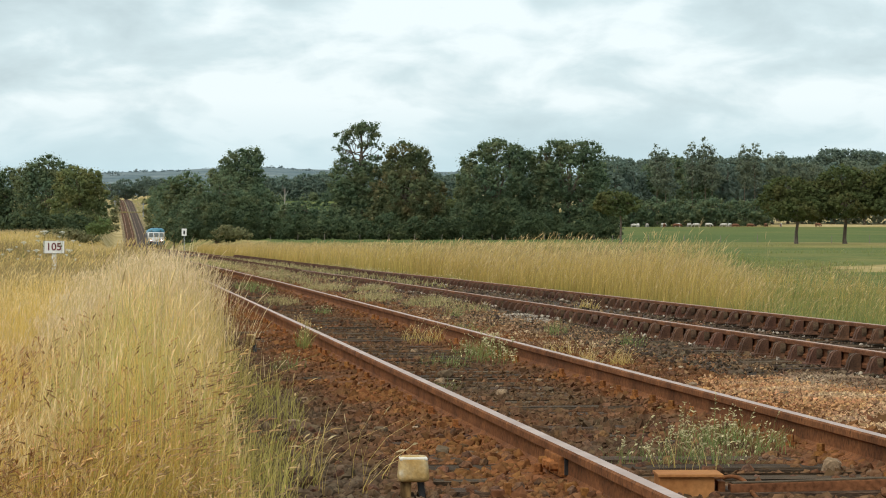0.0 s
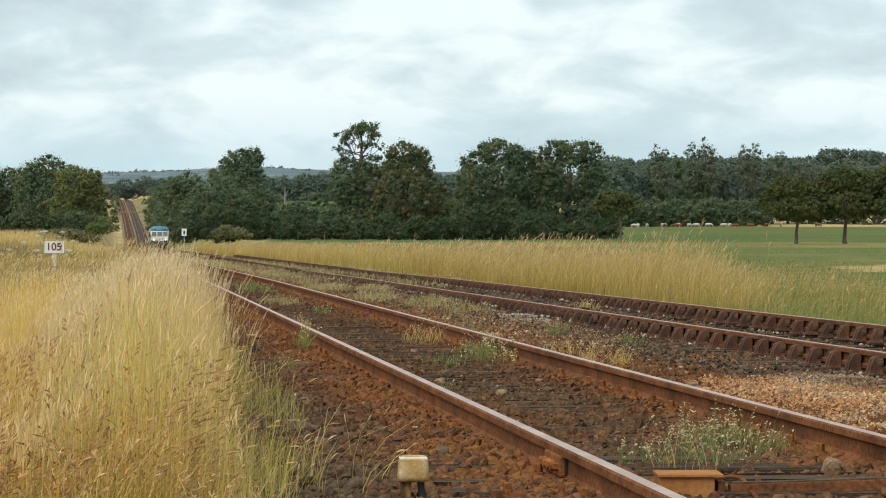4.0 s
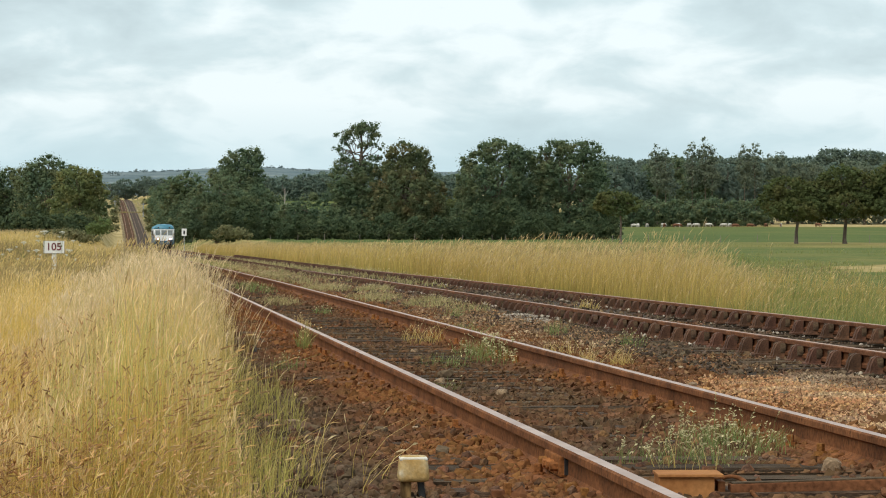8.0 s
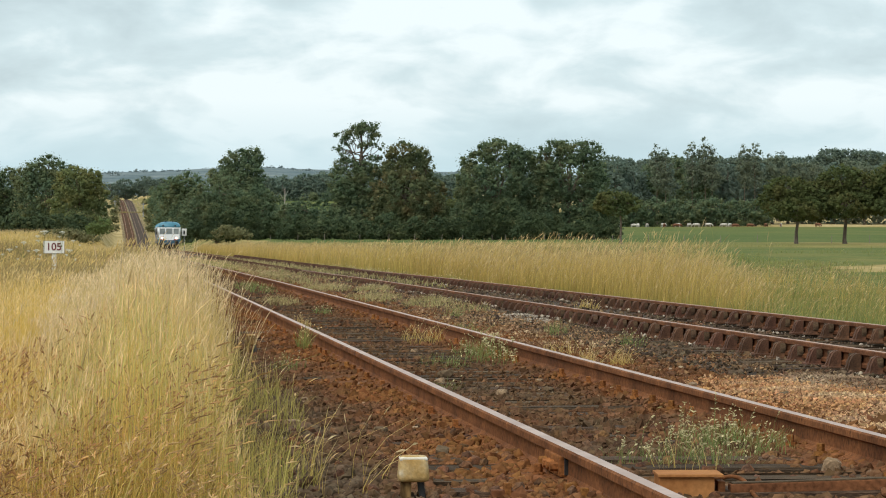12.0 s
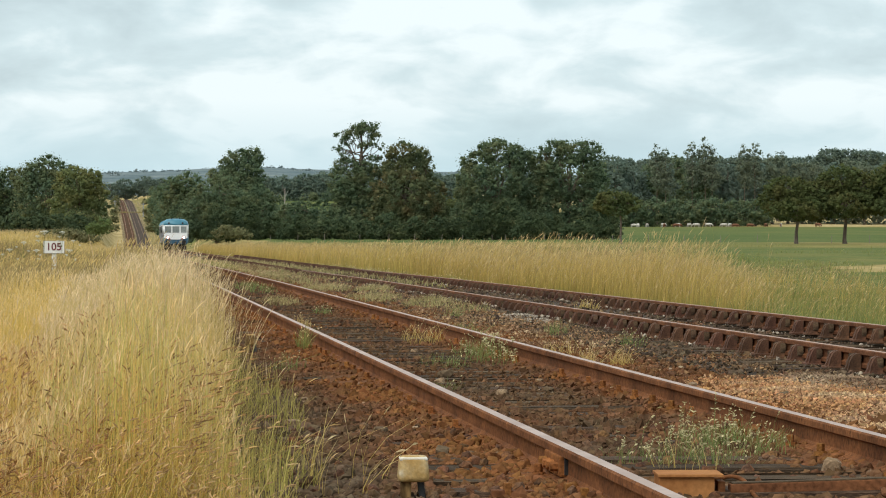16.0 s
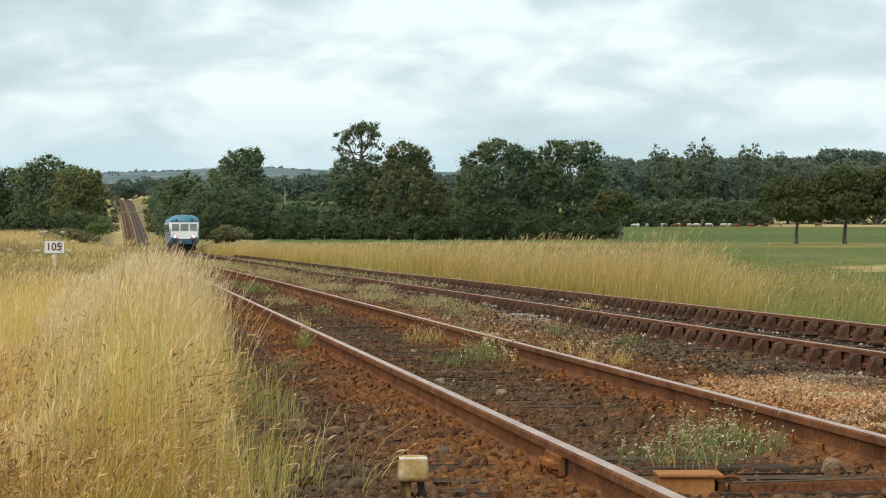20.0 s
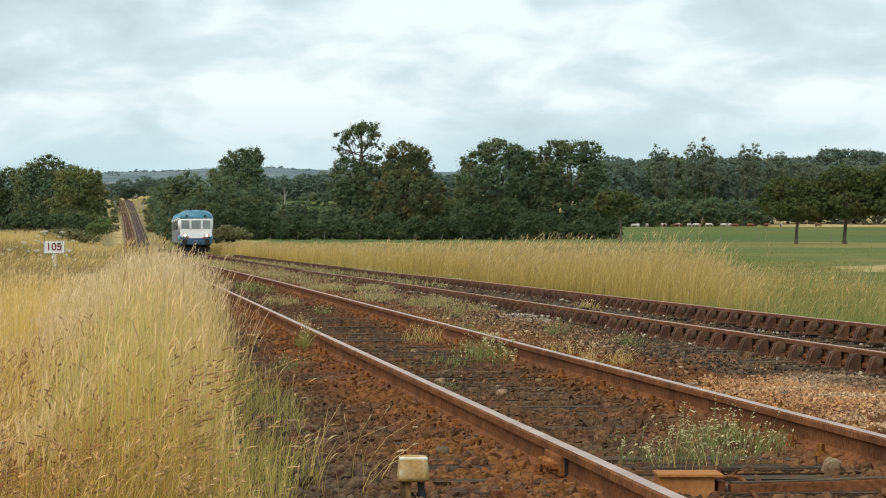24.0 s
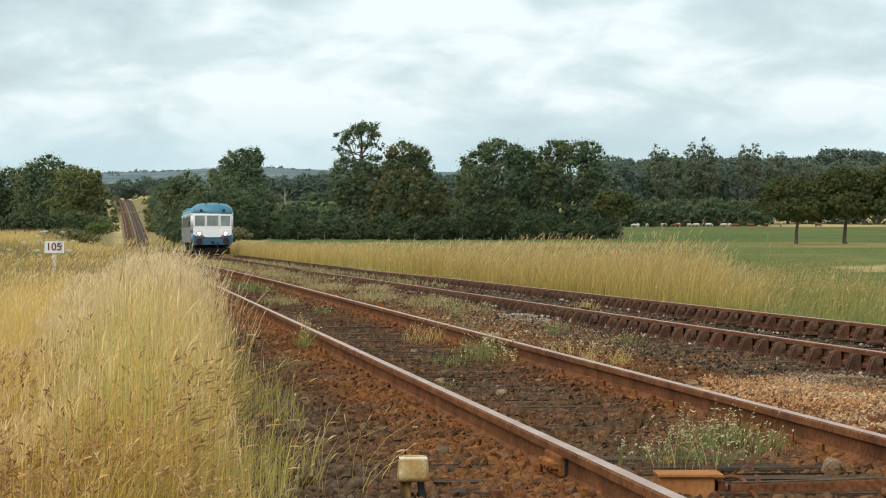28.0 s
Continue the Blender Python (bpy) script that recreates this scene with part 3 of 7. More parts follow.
        for dy in (8.6, 19.4):
            d2 = part("door", boxed((s * 1.41, dy, 1.9), (0.06, 1.3, 1.86), 0.02), GREYPINK, car, "passenger door")
            part("pane", boxed((s * 1.445, dy, 2.38), (0.02, 0.9, 0.66), 0.005), GLASS_DARK, d2)
    part("underframe", boxed((0, L / 2, 0.84), (2.3, L - 1.0, 0.3), 0.03), UNDER, car)
    for y in (8.5, 11.5, 14.5, 17.5):
        part("engine_box", boxed((0, y, 0.55), (2.2, 2.0, 0.5), 0.05), UNDER, car)
    sets = []
    for by in (4.3, L - 4.3):
        bogie = part("bogie", boxed((0, by, 0.58), (2.0, 3.6, 0.18), 0.04), UNDER, car)
        for s in (-1, 1):
            part("side_frame", boxed((s * 1.05, by, 0.52), (0.12, 3.4, 0.3), 0.04), UNDER, bogie)
        for dy in (-1.25, 1.25):
            bm = roded((-0.95, 0, 0), (0.95, 0, 0), 0.08, 0.08, 10)
            for s in (-1, 1):
                rod(bm, (s * 0.69, 0, 0), (s * 0.82, 0, 0), 0.45, 0.44, 24)
                rod(bm, (s * 0.67, 0, 0), (s * 0.69, 0, 0), 0.48, 0.48, 24)
                for i in range(6):
                    an = i * math.pi / 3
                    box(bm, (s * 0.83, 0.24 * math.cos(an), 0.24 * math.sin(an)), (0.02, 0.08, 0.08))
            ws = part("wheelset", bm, UNDER, car)
            ws.matrix_basis = pose(0, by + dy, 0.45)
            sets.append((ws, by + dy))
    return car, sets


RAILCAR, WHEELSETS = make_railcar()
SPEED = 9.8


def railcar_pose(t):
    y = 458.0 - SPEED * t
    return pose(px(float(far_u(y)), y), y, -0.03 + float(line_z(y + 4)), 0, 0, far_turn(y + 14))


def motions():
    walk(RAILCAR, [(t, railcar_pose(t)) for t in np.linspace(0.0, 28.0, 15)])
    for ws, y in WHEELSETS:
        rows = []
        for i in range(421):
            t = i / 15.0
            rows.append((t, pose(0, y, 0.45, -math.degrees(SPEED * t / 0.45) % 360)))
        walk(ws, rows)
    rng = np.random.default_rng(3)
    for ob in SWAYING:
        f = ob.matrix_basis.translation.copy()
        ph, sp = rng.random() * 6.28, 0.75 + 0.5 * rng.random()
        rows = []
        for i in range(41):
            t = i * 0.7
            rows.append((t, pose(f.x, f.y, f.z, 0.25 * math.sin(1.3 * sp * t + ph), 0.9 * math.sin(sp * t * 1.6 + ph) + 0.5 * math.sin(sp * t * 0.55 + 2 * ph))))
        walk(ob, rows)


# ---- trees ----
def tubes(P, R, k, rng):
    """Tubes (k = 2: ribbons) along the paths P (n, levels, 3) with radii R (n, levels)."""
    n, lv, _ = P.shape
    an = rng.random(n) * 6.283
    ring = np.arange(k) * 6.28319 / k
    ca, sa = np.cos(an[:, None] + ring), np.sin(an[:, None] + ring)
    way = P[:, -1] - P[:, 0]
    way = way / np.maximum(np.linalg.norm(way, axis=1), 1e-9)[:, None]
    a = np.cross(way, np.array([0.02, 1.0, 0.05]))
    a = a / np.maximum(np.linalg.norm(a, axis=1), 1e-6)[:, None]
    b = np.cross(way, a)
    ring_dir = a[:, None, :] * ca[:, :, None] + b[:, None, :] * sa[:, :, None]
    V = P[:, :, None, :] + R[:, :, None, None] * ring_dir[:, None, :, :]
    base = (np.arange(n) * lv * k)[:, None, None]
    l = (np.arange(lv - 1) * k)[None, :, None]
    j = np.arange(1 if k == 2 else k)[None, None, :]
    jn = (j + 1) % k
    f = np.stack(np.broadcast_arrays(base + l + j, base + l + jn, base + l + k + jn, base + l + k + j), -1).reshape(-1, 4)
    return V.reshape(-1, 3), f


def unit(v):
    return v / np.linalg.norm(v, axis=1)[:, None]


def crown_mesh(name, blobs, leaf, count, mat, rng, thin=0.0, clump=0.8):
    """Leaf clumps of radius clump round the blobs (x, y, z, rx, ry, rz): a tangle of twigs and leaves inside each, loose leaves over it, gaps between."""
    Bl = np.array(blobs, float)
    area = Bl[:, 3] * Bl[:, 5] + Bl[:, 3] * Bl[:, 4]
    per = np.maximum(8, (area / clump ** 2 * (4.2 - 1.0 * (thin > 0))).astype(int))
    own = np.repeat(np.arange(len(Bl)), per)
    B = Bl[own]
    d = unit(rng.normal(size=(len(own), 3)))
    mid = B[:, :3] + d * (0.5 + 0.48 * rng.random(len(own)) ** 0.6)[:, None] * B[:, 3:]
    rc = np.minimum(clump * 0.5 * np.exp(1.15 * rng.random(len(own))), B[:, 3:].mean(1) * 0.5)
    flat = np.array([1.1, 1.1, 0.92])
    pick = rng.choice(len(own), count, p=rc ** 2 / (rc ** 2).sum())
    e = unit(rng.normal(size=(count, 3)))
    C = mid[pick] + e * (rc[pick] * (0.35 + 0.65 * rng.random(count) + 0.15 * np.abs(rng.normal(size=count))))[:, None] * flat
    # a fifth lie deep inside the clumps and are larger, a third fill in between the clumps
    inner = rng.random(count) < 0.22
    C = np.where(inner[:, None], mid[pick] + e * (rc[pick] * 0.55 * rng.random(count))[:, None], C)
    loose = ~inner & (rng.random(count) < 0.36 * (thin == 0))
    Bo = B[pick]
    C = np.where(loose[:, None], Bo[:, :3] + e * (0.72 + 0.27 * rng.random(count))[:, None] * Bo[:, 3:] + rng.normal(size=(count, 3)) * clump * 0.13, C)
    out = unit(e + 0.35 * d[pick] + 0.6 * rng.normal(size=(count, 3)) + np.array([0, 0, 0.12]))
    a = unit(np.cross(out, rng.normal(size=(count, 3))))
    b = np.cross(out, a)
    s = leaf * ((0.45 + 0.85 * rng.random(count)) * np.where(inner, 1.7, 1.0))[:, None]
    V = np.stack([C - a * s - b * s * 0.45, C + a * s - b * s * 0.45 - out * s * 0.2, C + b * s * 0.8 - out * s * 0.2], 1).reshape(-1, 3)
    f = np.arange(3 * count).reshape(-1, 3)
    # the tangle inside each clump
    T, F = LUMP
    n = len(mid)
    V2 = mid[:, None, :] + T[None] * (rc[:, None] * flat * (0.36 - 0.16 * (thin > 0)))[:, None, :] * (1 + 0.3 * rng.normal(size=(n, len(T), 1)))
    F2 = (F[None] + (np.arange(n) * len(T))[:, None, None]).reshape(-1, 3) + len(V)
    return mesh_np(name, np.vstack([V, V2.reshape(-1, 3)]), np.vstack([f, F2]), [mat])


def lump():
    bm = bmesh.new()
    bmesh.ops.create_icosphere(bm, subdivisions=1, radius=1.0)
    out = np.array([v.co[:] for v in bm.verts]), np.array([[v.index for v in f.verts] for f in bm.faces])
    bm.free()
    return out


LUMP = lump()


def limb_tubes(blobs, h, r, rng, fork=0.3):
    lv = 6
    paths, radii = [], []
    t = np.linspace(0, 1, lv)
    for i, b in enumerate(blobs):
        end = np.array([b[0], b[1], b[2] + b[5] * 0.5])
        start = np.array([0, 0, h * (fork + 0.25 * rng.random())])
        p = start + (end - start) * t[:, None]
        p[:, 2] += np.sin(t * 3.14) * 0.08 * h * (rng.random() - 0.2)
        p[1:-1] += rng.normal(size=(lv - 2, 3)) * 0.02 * h
        paths.append(p)
        radii.append(r * 0.55 * (1 - 0.85 * t))
        for _ in range(4):
            q = rng.normal(size=3)
            q = q / np.linalg.norm(q)
            e2 = np.array(b[:3]) + q * np.array(b[3:]) * 0.8
            s2 = p[2 + int(rng.random() * 3)]
            paths.append(s2 + (e2 - s2) * t[:, None] + np.vstack([np.zeros(3), rng.normal(size=(lv - 2, 3)) * 0.02 * h, np.zeros(3)]))
            radii.append(r * 0.24 * (1 - 0.85 * t))
    return tubes(np.array(paths), np.array(radii), 5, rng)


def trunk_mesh(h, r, rng, mat, blobs=()):
    t = np.linspace(0, 1, 8)
    p = np.zeros((1, 8, 3))
    p[0, :, 2] = t * h - 0.3
    p[0, 1:, :2] = rng.normal(size=(7, 2)) * r * 0.25
    rad = r * (1.0 - 0.55 * t)
    rad[0] *= 1.5
    V, f = tubes(p, rad[None, :], 9, rng)
    if blobs:
        V2, f2 = limb_tubes(blobs, h, r, rng, 0.55)
        V, f = np.vstack([V, V2]), np.vstack([f, f2 + len(V)])
    return mesh_np("trunk", V, f, [mat], smooth=True)


def tree(name, label, x, y, blobs, trunk, radius, mat, seed, leaf=0.22, thin=0.0, group="", category="tree", sink=0.0):
    """blobs: (across, up, half width, half height) in metres from the tree's foot."""
    rng = np.random.default_rng(seed)
    z = float(land_z(x + K * y, y)) - sink
    th = empty(name, label, category, group, pose(x, y, z))
    full = []
    for i, (bx, bz, rx, rz) in enumerate(blobs):
        full.append((bx, (rng.random() - 0.5) * rx * 0.8, bz, rx * 1.06, rx * 0.9, rz * 1.06))
    area = sum(b[3] * b[5] for b in full)
    near = y < 500
    leaf *= 0.62 if near else 0.7
    n = int(min(46000 if near else 8500, area * 3.14 * 1.9 / leaf ** 2 * (1.7 if thin else 1.0)))
    if trunk > 0:
        a = new("trunk", trunk_mesh(trunk, radius, rng, BARK, full))
        a.parent = th
    c = new("crown", crown_mesh("crown", full, leaf, n, mat, rng, thin, 0.0017 * min(y, 850)))
    c.parent = th
    return th


tree("tree", "dark green tree at the edge of a copse", -66.8, 430, [(-1.3, 6.4, 4.2, 3.9), (0.9, 3.4, 4.5, 3.9), (-3.9, 7.3, 3.9, 3.3), (-4.8, 2.5, 3.9, 3.5), (2.2, 1.2, 3.9, 1.9)], 6, 0.4, OAK, 1)
tree("tree", "broad dark green tree in a copse beside the line", -60.0, 425, [(0.0, 9.4, 3.4, 2.6), (-2.6, 8.4, 2.9, 2.6), (2.8, 8.2, 3.3, 2.4), (0.0, 5.2, 5.3, 4.3), (-0.9, 1.7, 5.2, 2.4), (3.9, 4.7, 3.4, 3.9)], 7, 0.45, OAK, 2)
tree("tree", "lighter green tree at the end of a copse", -53.1, 410, [(-0.8, 7.8, 3.0, 2.7), (1.2, 8.4, 1.8, 2.0), (-0.8, 4.7, 4.0, 3.7), (2.0, 5.4, 2.1, 3.6), (0.0, 2.2, 4.1, 1.8), (2.9, 2.6, 1.2, 2.0)], 6, 0.35, LIME, 3)
tree("bush", "bright green bush beside the railway", -40.4, 330, [(0.0, 3.2, 1.1, 0.9), (-0.9, 2.9, 1.0, 0.7), (0.9, 3.1, 0.6, 0.8)], 0, 0.1, FRESHLEAF, 4, leaf=0.22, category='bush')
tree("tree", "tall dark tree behind the hedgerow", -35.0, 470, [(0.9, 12.4, 3.3, 2.5), (2.6, 13.2, 2.1, 2.1), (-1.7, 10.2, 2.6, 2.0), (0.9, 9.7, 4.3, 2.7), (0.5, 7.2, 4.6, 4.0), (-1.4, 2.9, 4.3, 3.4), (2.8, 6.7, 2.8, 3.8)], 9, 0.45, OAK, 5)
tree("tree", "dense hazel-like tree in the hedgerow", -35.5, 440, [(0.3, 7.7, 4.1, 2.8), (-2.2, 5.3, 3.4, 3.7), (1.3, 3.3, 4.0, 2.7), (-4.0, 2.8, 2.3, 2.5)], 6, 0.3, OAK, 6)
tree("tree", "dark hedgerow tree beyond the railway bend", -56.2, 620, [(-0.6, 12.7, 3.5, 2.5), (-4.4, 10.8, 2.8, 3.1), (0.6, 7.6, 5.0, 4.4), (-2.9, 5.1, 3.8, 4.8)], 7, 0.35, OAK, 7, leaf=0.3)
tree("tree", "hedgerow tree with a rounded crown", -29.6, 460, [(-0.9, 4.3, 3.3, 4.2), (1.9, 3.4, 3.3, 3.5)], 5, 0.3, OAK, 8)
tree("tree", "low dark green hedgerow tree", -23.5, 450, [(-0.5, 2.9, 3.2, 2.9), (1.8, 4.3, 2.5, 2.9), (-2.7, 2.0, 2.7, 2.0), (3.2, 2.2, 2.3, 2.2)], 5, 0.3, OAK, 9)
tree("bush", "pale olive bramble bush in the dry grass", -23.0, 300, [(-0.1, 2.4, 1.0, 0.7), (1.1, 2.2, 1.2, 0.5), (-1.2, 2.1, 0.7, 0.5), (2.2, 1.9, 0.6, 0.4)], 0, 0.1, DRYLEAF, 10, leaf=0.2, category='bush')
tree("tree", "tall oak with an open top showing its limbs", -12.7, 435, [(0.7, 17.4, 1.9, 0.8), (-0.9, 16.5, 1.6, 0.7), (2.1, 16.1, 1.2, 0.8), (-3.0, 16.1, 1.2, 0.6), (-2.1, 15.3, 1.1, 0.6), (-3.5, 14.2, 0.9, 0.8), (-2.5, 13.1, 0.9, 0.7), (0.9, 14.7, 1.4, 0.5), (2.8, 14.7, 0.7, 0.8), (-3.2, 11.6, 1.2, 1.0), (0.0, 11.2, 1.6, 0.9), (2.5, 12.6, 0.7, 0.6)], 17.5, 0.27, OAK, 11, thin=0.3, leaf=0.24)
tree("tree", "dense oak in the middle of the hedgerow", -14.6, 436, [(0.0, 9.0, 3.3, 3.7), (-0.7, 5.2, 3.9, 4.2), (3.3, 7.4, 3.7, 5.5), (1.9, 2.6, 5.3, 3.0), (-2.5, 2.6, 2.6, 2.6)], 7, 0.4, OAK, 12)
tree("tree", "oak with a browning top", -6.0, 432, [(-0.3, 13.2, 2.8, 1.7), (2.2, 12.9, 2.1, 1.7), (0.6, 10.3, 3.8, 2.8), (3.5, 10.9, 1.3, 1.0), (0.4, 6.4, 5.1, 4.2), (-2.2, 8.1, 3.1, 3.9), (-1.3, 2.9, 4.8, 3.3), (3.1, 3.3, 4.2, 3.5), (4.4, 6.4, 2.2, 3.1)], 9, 0.5, OAK_BROWN, 13)
tree("tree", "low hedgerow tree between two oaks", 0.5, 440, [(-0.4, 3.4, 3.1, 3.2), (2.2, 4.0, 2.2, 3.6), (-1.8, 2.1, 2.7, 2.1)], 5, 0.3, LIME, 14)
tree("tree", "broad dark oak in the hedgerow", 8.2, 425, [(0.2, 13.4, 3.1, 1.9), (-2.6, 11.4, 2.9, 2.1), (3.0, 12.0, 2.6, 2.2), (-0.9, 8.1, 5.3, 3.6), (-3.4, 7.3, 3.3, 4.3), (-3.4, 3.4, 3.9, 3.4), (1.7, 3.4, 5.6, 3.6), (4.7, 9.0, 3.0, 4.3)], 9, 0.5, OAK, 15)
tree("tree", "large oak with a ragged crown", 19.0, 425, [(0.6, 13.2, 2.9, 1.9), (-1.7, 13.9, 2.1, 1.2), (3.4, 13.0, 2.1, 1.9), (-3.9, 13.3, 1.4, 0.8), (0.0, 9.3, 5.6, 3.6), (4.0, 8.5, 2.1, 3.9), (-3.9, 8.0, 3.9, 4.7), (-1.3, 4.2, 6.4, 4.3), (3.0, 2.9, 3.3, 3.1), (-4.7, 2.4, 5.2, 2.6)], 9, 0.5, OAK, 16)
tree("tree", "small round-headed tree in the pasture", 19.1, 300, [(-0.6, 4.9, 2.1, 0.8), (-1.9, 4.2, 1.3, 0.8), (1.0, 4.3, 1.3, 0.8), (-0.5, 3.6, 1.6, 0.6)], 6, 0.13, PARK_LEAF, 17, leaf=0.22, group='trees in the pasture')
tree("tree", "flat-bottomed tree in the pasture on a straight trunk", 36.6, 290, [(-0.8, 5.8, 2.5, 1.3), (-1.9, 4.6, 2.2, 1.4), (1.9, 5.2, 2.2, 1.5), (0.1, 3.7, 3.6, 1.2), (2.5, 3.6, 1.9, 1.1)], 5.5, 0.2, PARK_LEAF, 18, leaf=0.22, group='trees in the pasture')
tree("tree", "wide browning tree in the pasture", 41.7, 290, [(-0.4, 6.7, 2.5, 1.4), (-1.8, 5.4, 2.2, 1.6), (2.0, 6.0, 2.5, 1.6), (0.2, 4.1, 3.5, 1.4), (2.9, 4.2, 1.9, 1.3)], 5.5, 0.22, PARK_LEAF, 19, leaf=0.22, group='trees in the pasture')
tree("tree", "broad browning tree in the pasture", 48.2, 288, [(-1.9, 6.6, 2.6, 1.7), (-0.1, 6.0, 3.5, 2.3), (-0.7, 4.0, 3.5, 1.3), (1.6, 4.9, 2.9, 2.0)], 5.5, 0.22, PARK_LEAF, 20, leaf=0.22, group='trees in the pasture')
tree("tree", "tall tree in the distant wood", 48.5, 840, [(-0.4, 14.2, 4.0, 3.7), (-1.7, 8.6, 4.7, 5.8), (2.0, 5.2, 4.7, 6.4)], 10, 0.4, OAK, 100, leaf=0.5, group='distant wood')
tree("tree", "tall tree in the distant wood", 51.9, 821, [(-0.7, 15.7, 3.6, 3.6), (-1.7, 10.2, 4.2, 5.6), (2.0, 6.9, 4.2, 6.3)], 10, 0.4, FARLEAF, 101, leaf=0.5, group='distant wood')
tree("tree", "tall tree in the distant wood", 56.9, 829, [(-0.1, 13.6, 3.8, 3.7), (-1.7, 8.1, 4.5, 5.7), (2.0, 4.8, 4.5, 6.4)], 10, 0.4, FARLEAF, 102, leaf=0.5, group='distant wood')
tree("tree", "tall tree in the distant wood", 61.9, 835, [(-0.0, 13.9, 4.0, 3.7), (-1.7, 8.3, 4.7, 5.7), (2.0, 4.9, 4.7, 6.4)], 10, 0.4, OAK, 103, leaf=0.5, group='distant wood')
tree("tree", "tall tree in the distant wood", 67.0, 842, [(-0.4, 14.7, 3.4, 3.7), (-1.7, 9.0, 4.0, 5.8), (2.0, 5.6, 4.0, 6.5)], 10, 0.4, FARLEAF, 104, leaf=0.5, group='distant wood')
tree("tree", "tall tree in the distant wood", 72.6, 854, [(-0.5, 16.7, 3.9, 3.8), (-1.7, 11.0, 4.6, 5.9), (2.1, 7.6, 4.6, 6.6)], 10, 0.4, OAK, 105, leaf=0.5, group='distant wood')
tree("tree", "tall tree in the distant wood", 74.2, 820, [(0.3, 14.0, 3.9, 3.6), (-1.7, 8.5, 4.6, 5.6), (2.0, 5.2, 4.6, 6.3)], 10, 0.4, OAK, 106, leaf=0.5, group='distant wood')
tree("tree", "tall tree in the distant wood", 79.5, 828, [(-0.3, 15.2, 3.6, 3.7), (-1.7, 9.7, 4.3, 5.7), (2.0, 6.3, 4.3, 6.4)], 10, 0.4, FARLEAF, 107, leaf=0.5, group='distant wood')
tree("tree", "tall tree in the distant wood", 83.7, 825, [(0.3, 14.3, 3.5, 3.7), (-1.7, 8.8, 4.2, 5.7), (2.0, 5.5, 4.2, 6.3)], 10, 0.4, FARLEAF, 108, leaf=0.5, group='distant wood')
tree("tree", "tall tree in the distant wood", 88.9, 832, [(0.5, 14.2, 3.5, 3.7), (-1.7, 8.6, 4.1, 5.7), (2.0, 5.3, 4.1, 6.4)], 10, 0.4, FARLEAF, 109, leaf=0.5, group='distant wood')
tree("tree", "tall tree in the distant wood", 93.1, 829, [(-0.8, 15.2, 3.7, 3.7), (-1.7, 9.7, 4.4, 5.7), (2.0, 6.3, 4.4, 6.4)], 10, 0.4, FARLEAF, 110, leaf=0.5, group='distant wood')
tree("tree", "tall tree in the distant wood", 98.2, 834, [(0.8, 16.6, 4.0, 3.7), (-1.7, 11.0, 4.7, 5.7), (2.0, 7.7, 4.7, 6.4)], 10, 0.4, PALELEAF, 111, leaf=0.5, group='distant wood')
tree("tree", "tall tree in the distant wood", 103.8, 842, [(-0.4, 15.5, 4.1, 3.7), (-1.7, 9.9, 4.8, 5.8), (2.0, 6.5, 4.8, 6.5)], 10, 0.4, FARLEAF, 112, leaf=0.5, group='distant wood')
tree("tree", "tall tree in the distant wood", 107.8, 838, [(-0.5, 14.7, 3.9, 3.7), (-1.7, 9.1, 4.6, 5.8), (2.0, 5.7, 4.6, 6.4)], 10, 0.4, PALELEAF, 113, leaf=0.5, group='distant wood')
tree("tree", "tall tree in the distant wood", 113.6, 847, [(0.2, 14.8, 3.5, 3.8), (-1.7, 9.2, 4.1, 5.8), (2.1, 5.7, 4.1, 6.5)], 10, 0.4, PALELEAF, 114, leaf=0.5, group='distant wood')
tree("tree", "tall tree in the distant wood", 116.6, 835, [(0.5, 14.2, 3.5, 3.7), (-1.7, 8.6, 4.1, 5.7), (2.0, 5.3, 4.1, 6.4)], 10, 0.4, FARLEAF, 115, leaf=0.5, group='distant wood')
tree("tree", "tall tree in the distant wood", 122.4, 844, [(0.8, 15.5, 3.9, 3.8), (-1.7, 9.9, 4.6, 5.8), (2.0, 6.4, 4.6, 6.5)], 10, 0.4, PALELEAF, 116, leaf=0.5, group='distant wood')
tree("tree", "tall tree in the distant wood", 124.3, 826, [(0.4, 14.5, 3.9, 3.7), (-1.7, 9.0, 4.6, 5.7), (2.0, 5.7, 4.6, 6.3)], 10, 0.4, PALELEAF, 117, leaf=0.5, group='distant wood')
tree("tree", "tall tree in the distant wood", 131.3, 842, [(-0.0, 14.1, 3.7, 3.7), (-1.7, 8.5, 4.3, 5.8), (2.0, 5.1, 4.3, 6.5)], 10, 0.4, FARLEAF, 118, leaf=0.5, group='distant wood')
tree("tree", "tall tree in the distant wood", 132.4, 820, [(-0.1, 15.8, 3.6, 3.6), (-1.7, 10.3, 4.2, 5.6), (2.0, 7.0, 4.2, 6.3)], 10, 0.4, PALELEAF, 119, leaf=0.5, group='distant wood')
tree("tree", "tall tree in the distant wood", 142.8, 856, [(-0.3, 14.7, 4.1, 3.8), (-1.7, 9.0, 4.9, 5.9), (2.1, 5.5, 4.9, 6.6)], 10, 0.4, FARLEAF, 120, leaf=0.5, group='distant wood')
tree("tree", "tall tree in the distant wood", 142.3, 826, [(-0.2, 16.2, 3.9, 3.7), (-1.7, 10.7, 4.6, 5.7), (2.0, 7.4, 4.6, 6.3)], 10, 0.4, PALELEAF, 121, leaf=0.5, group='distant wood')
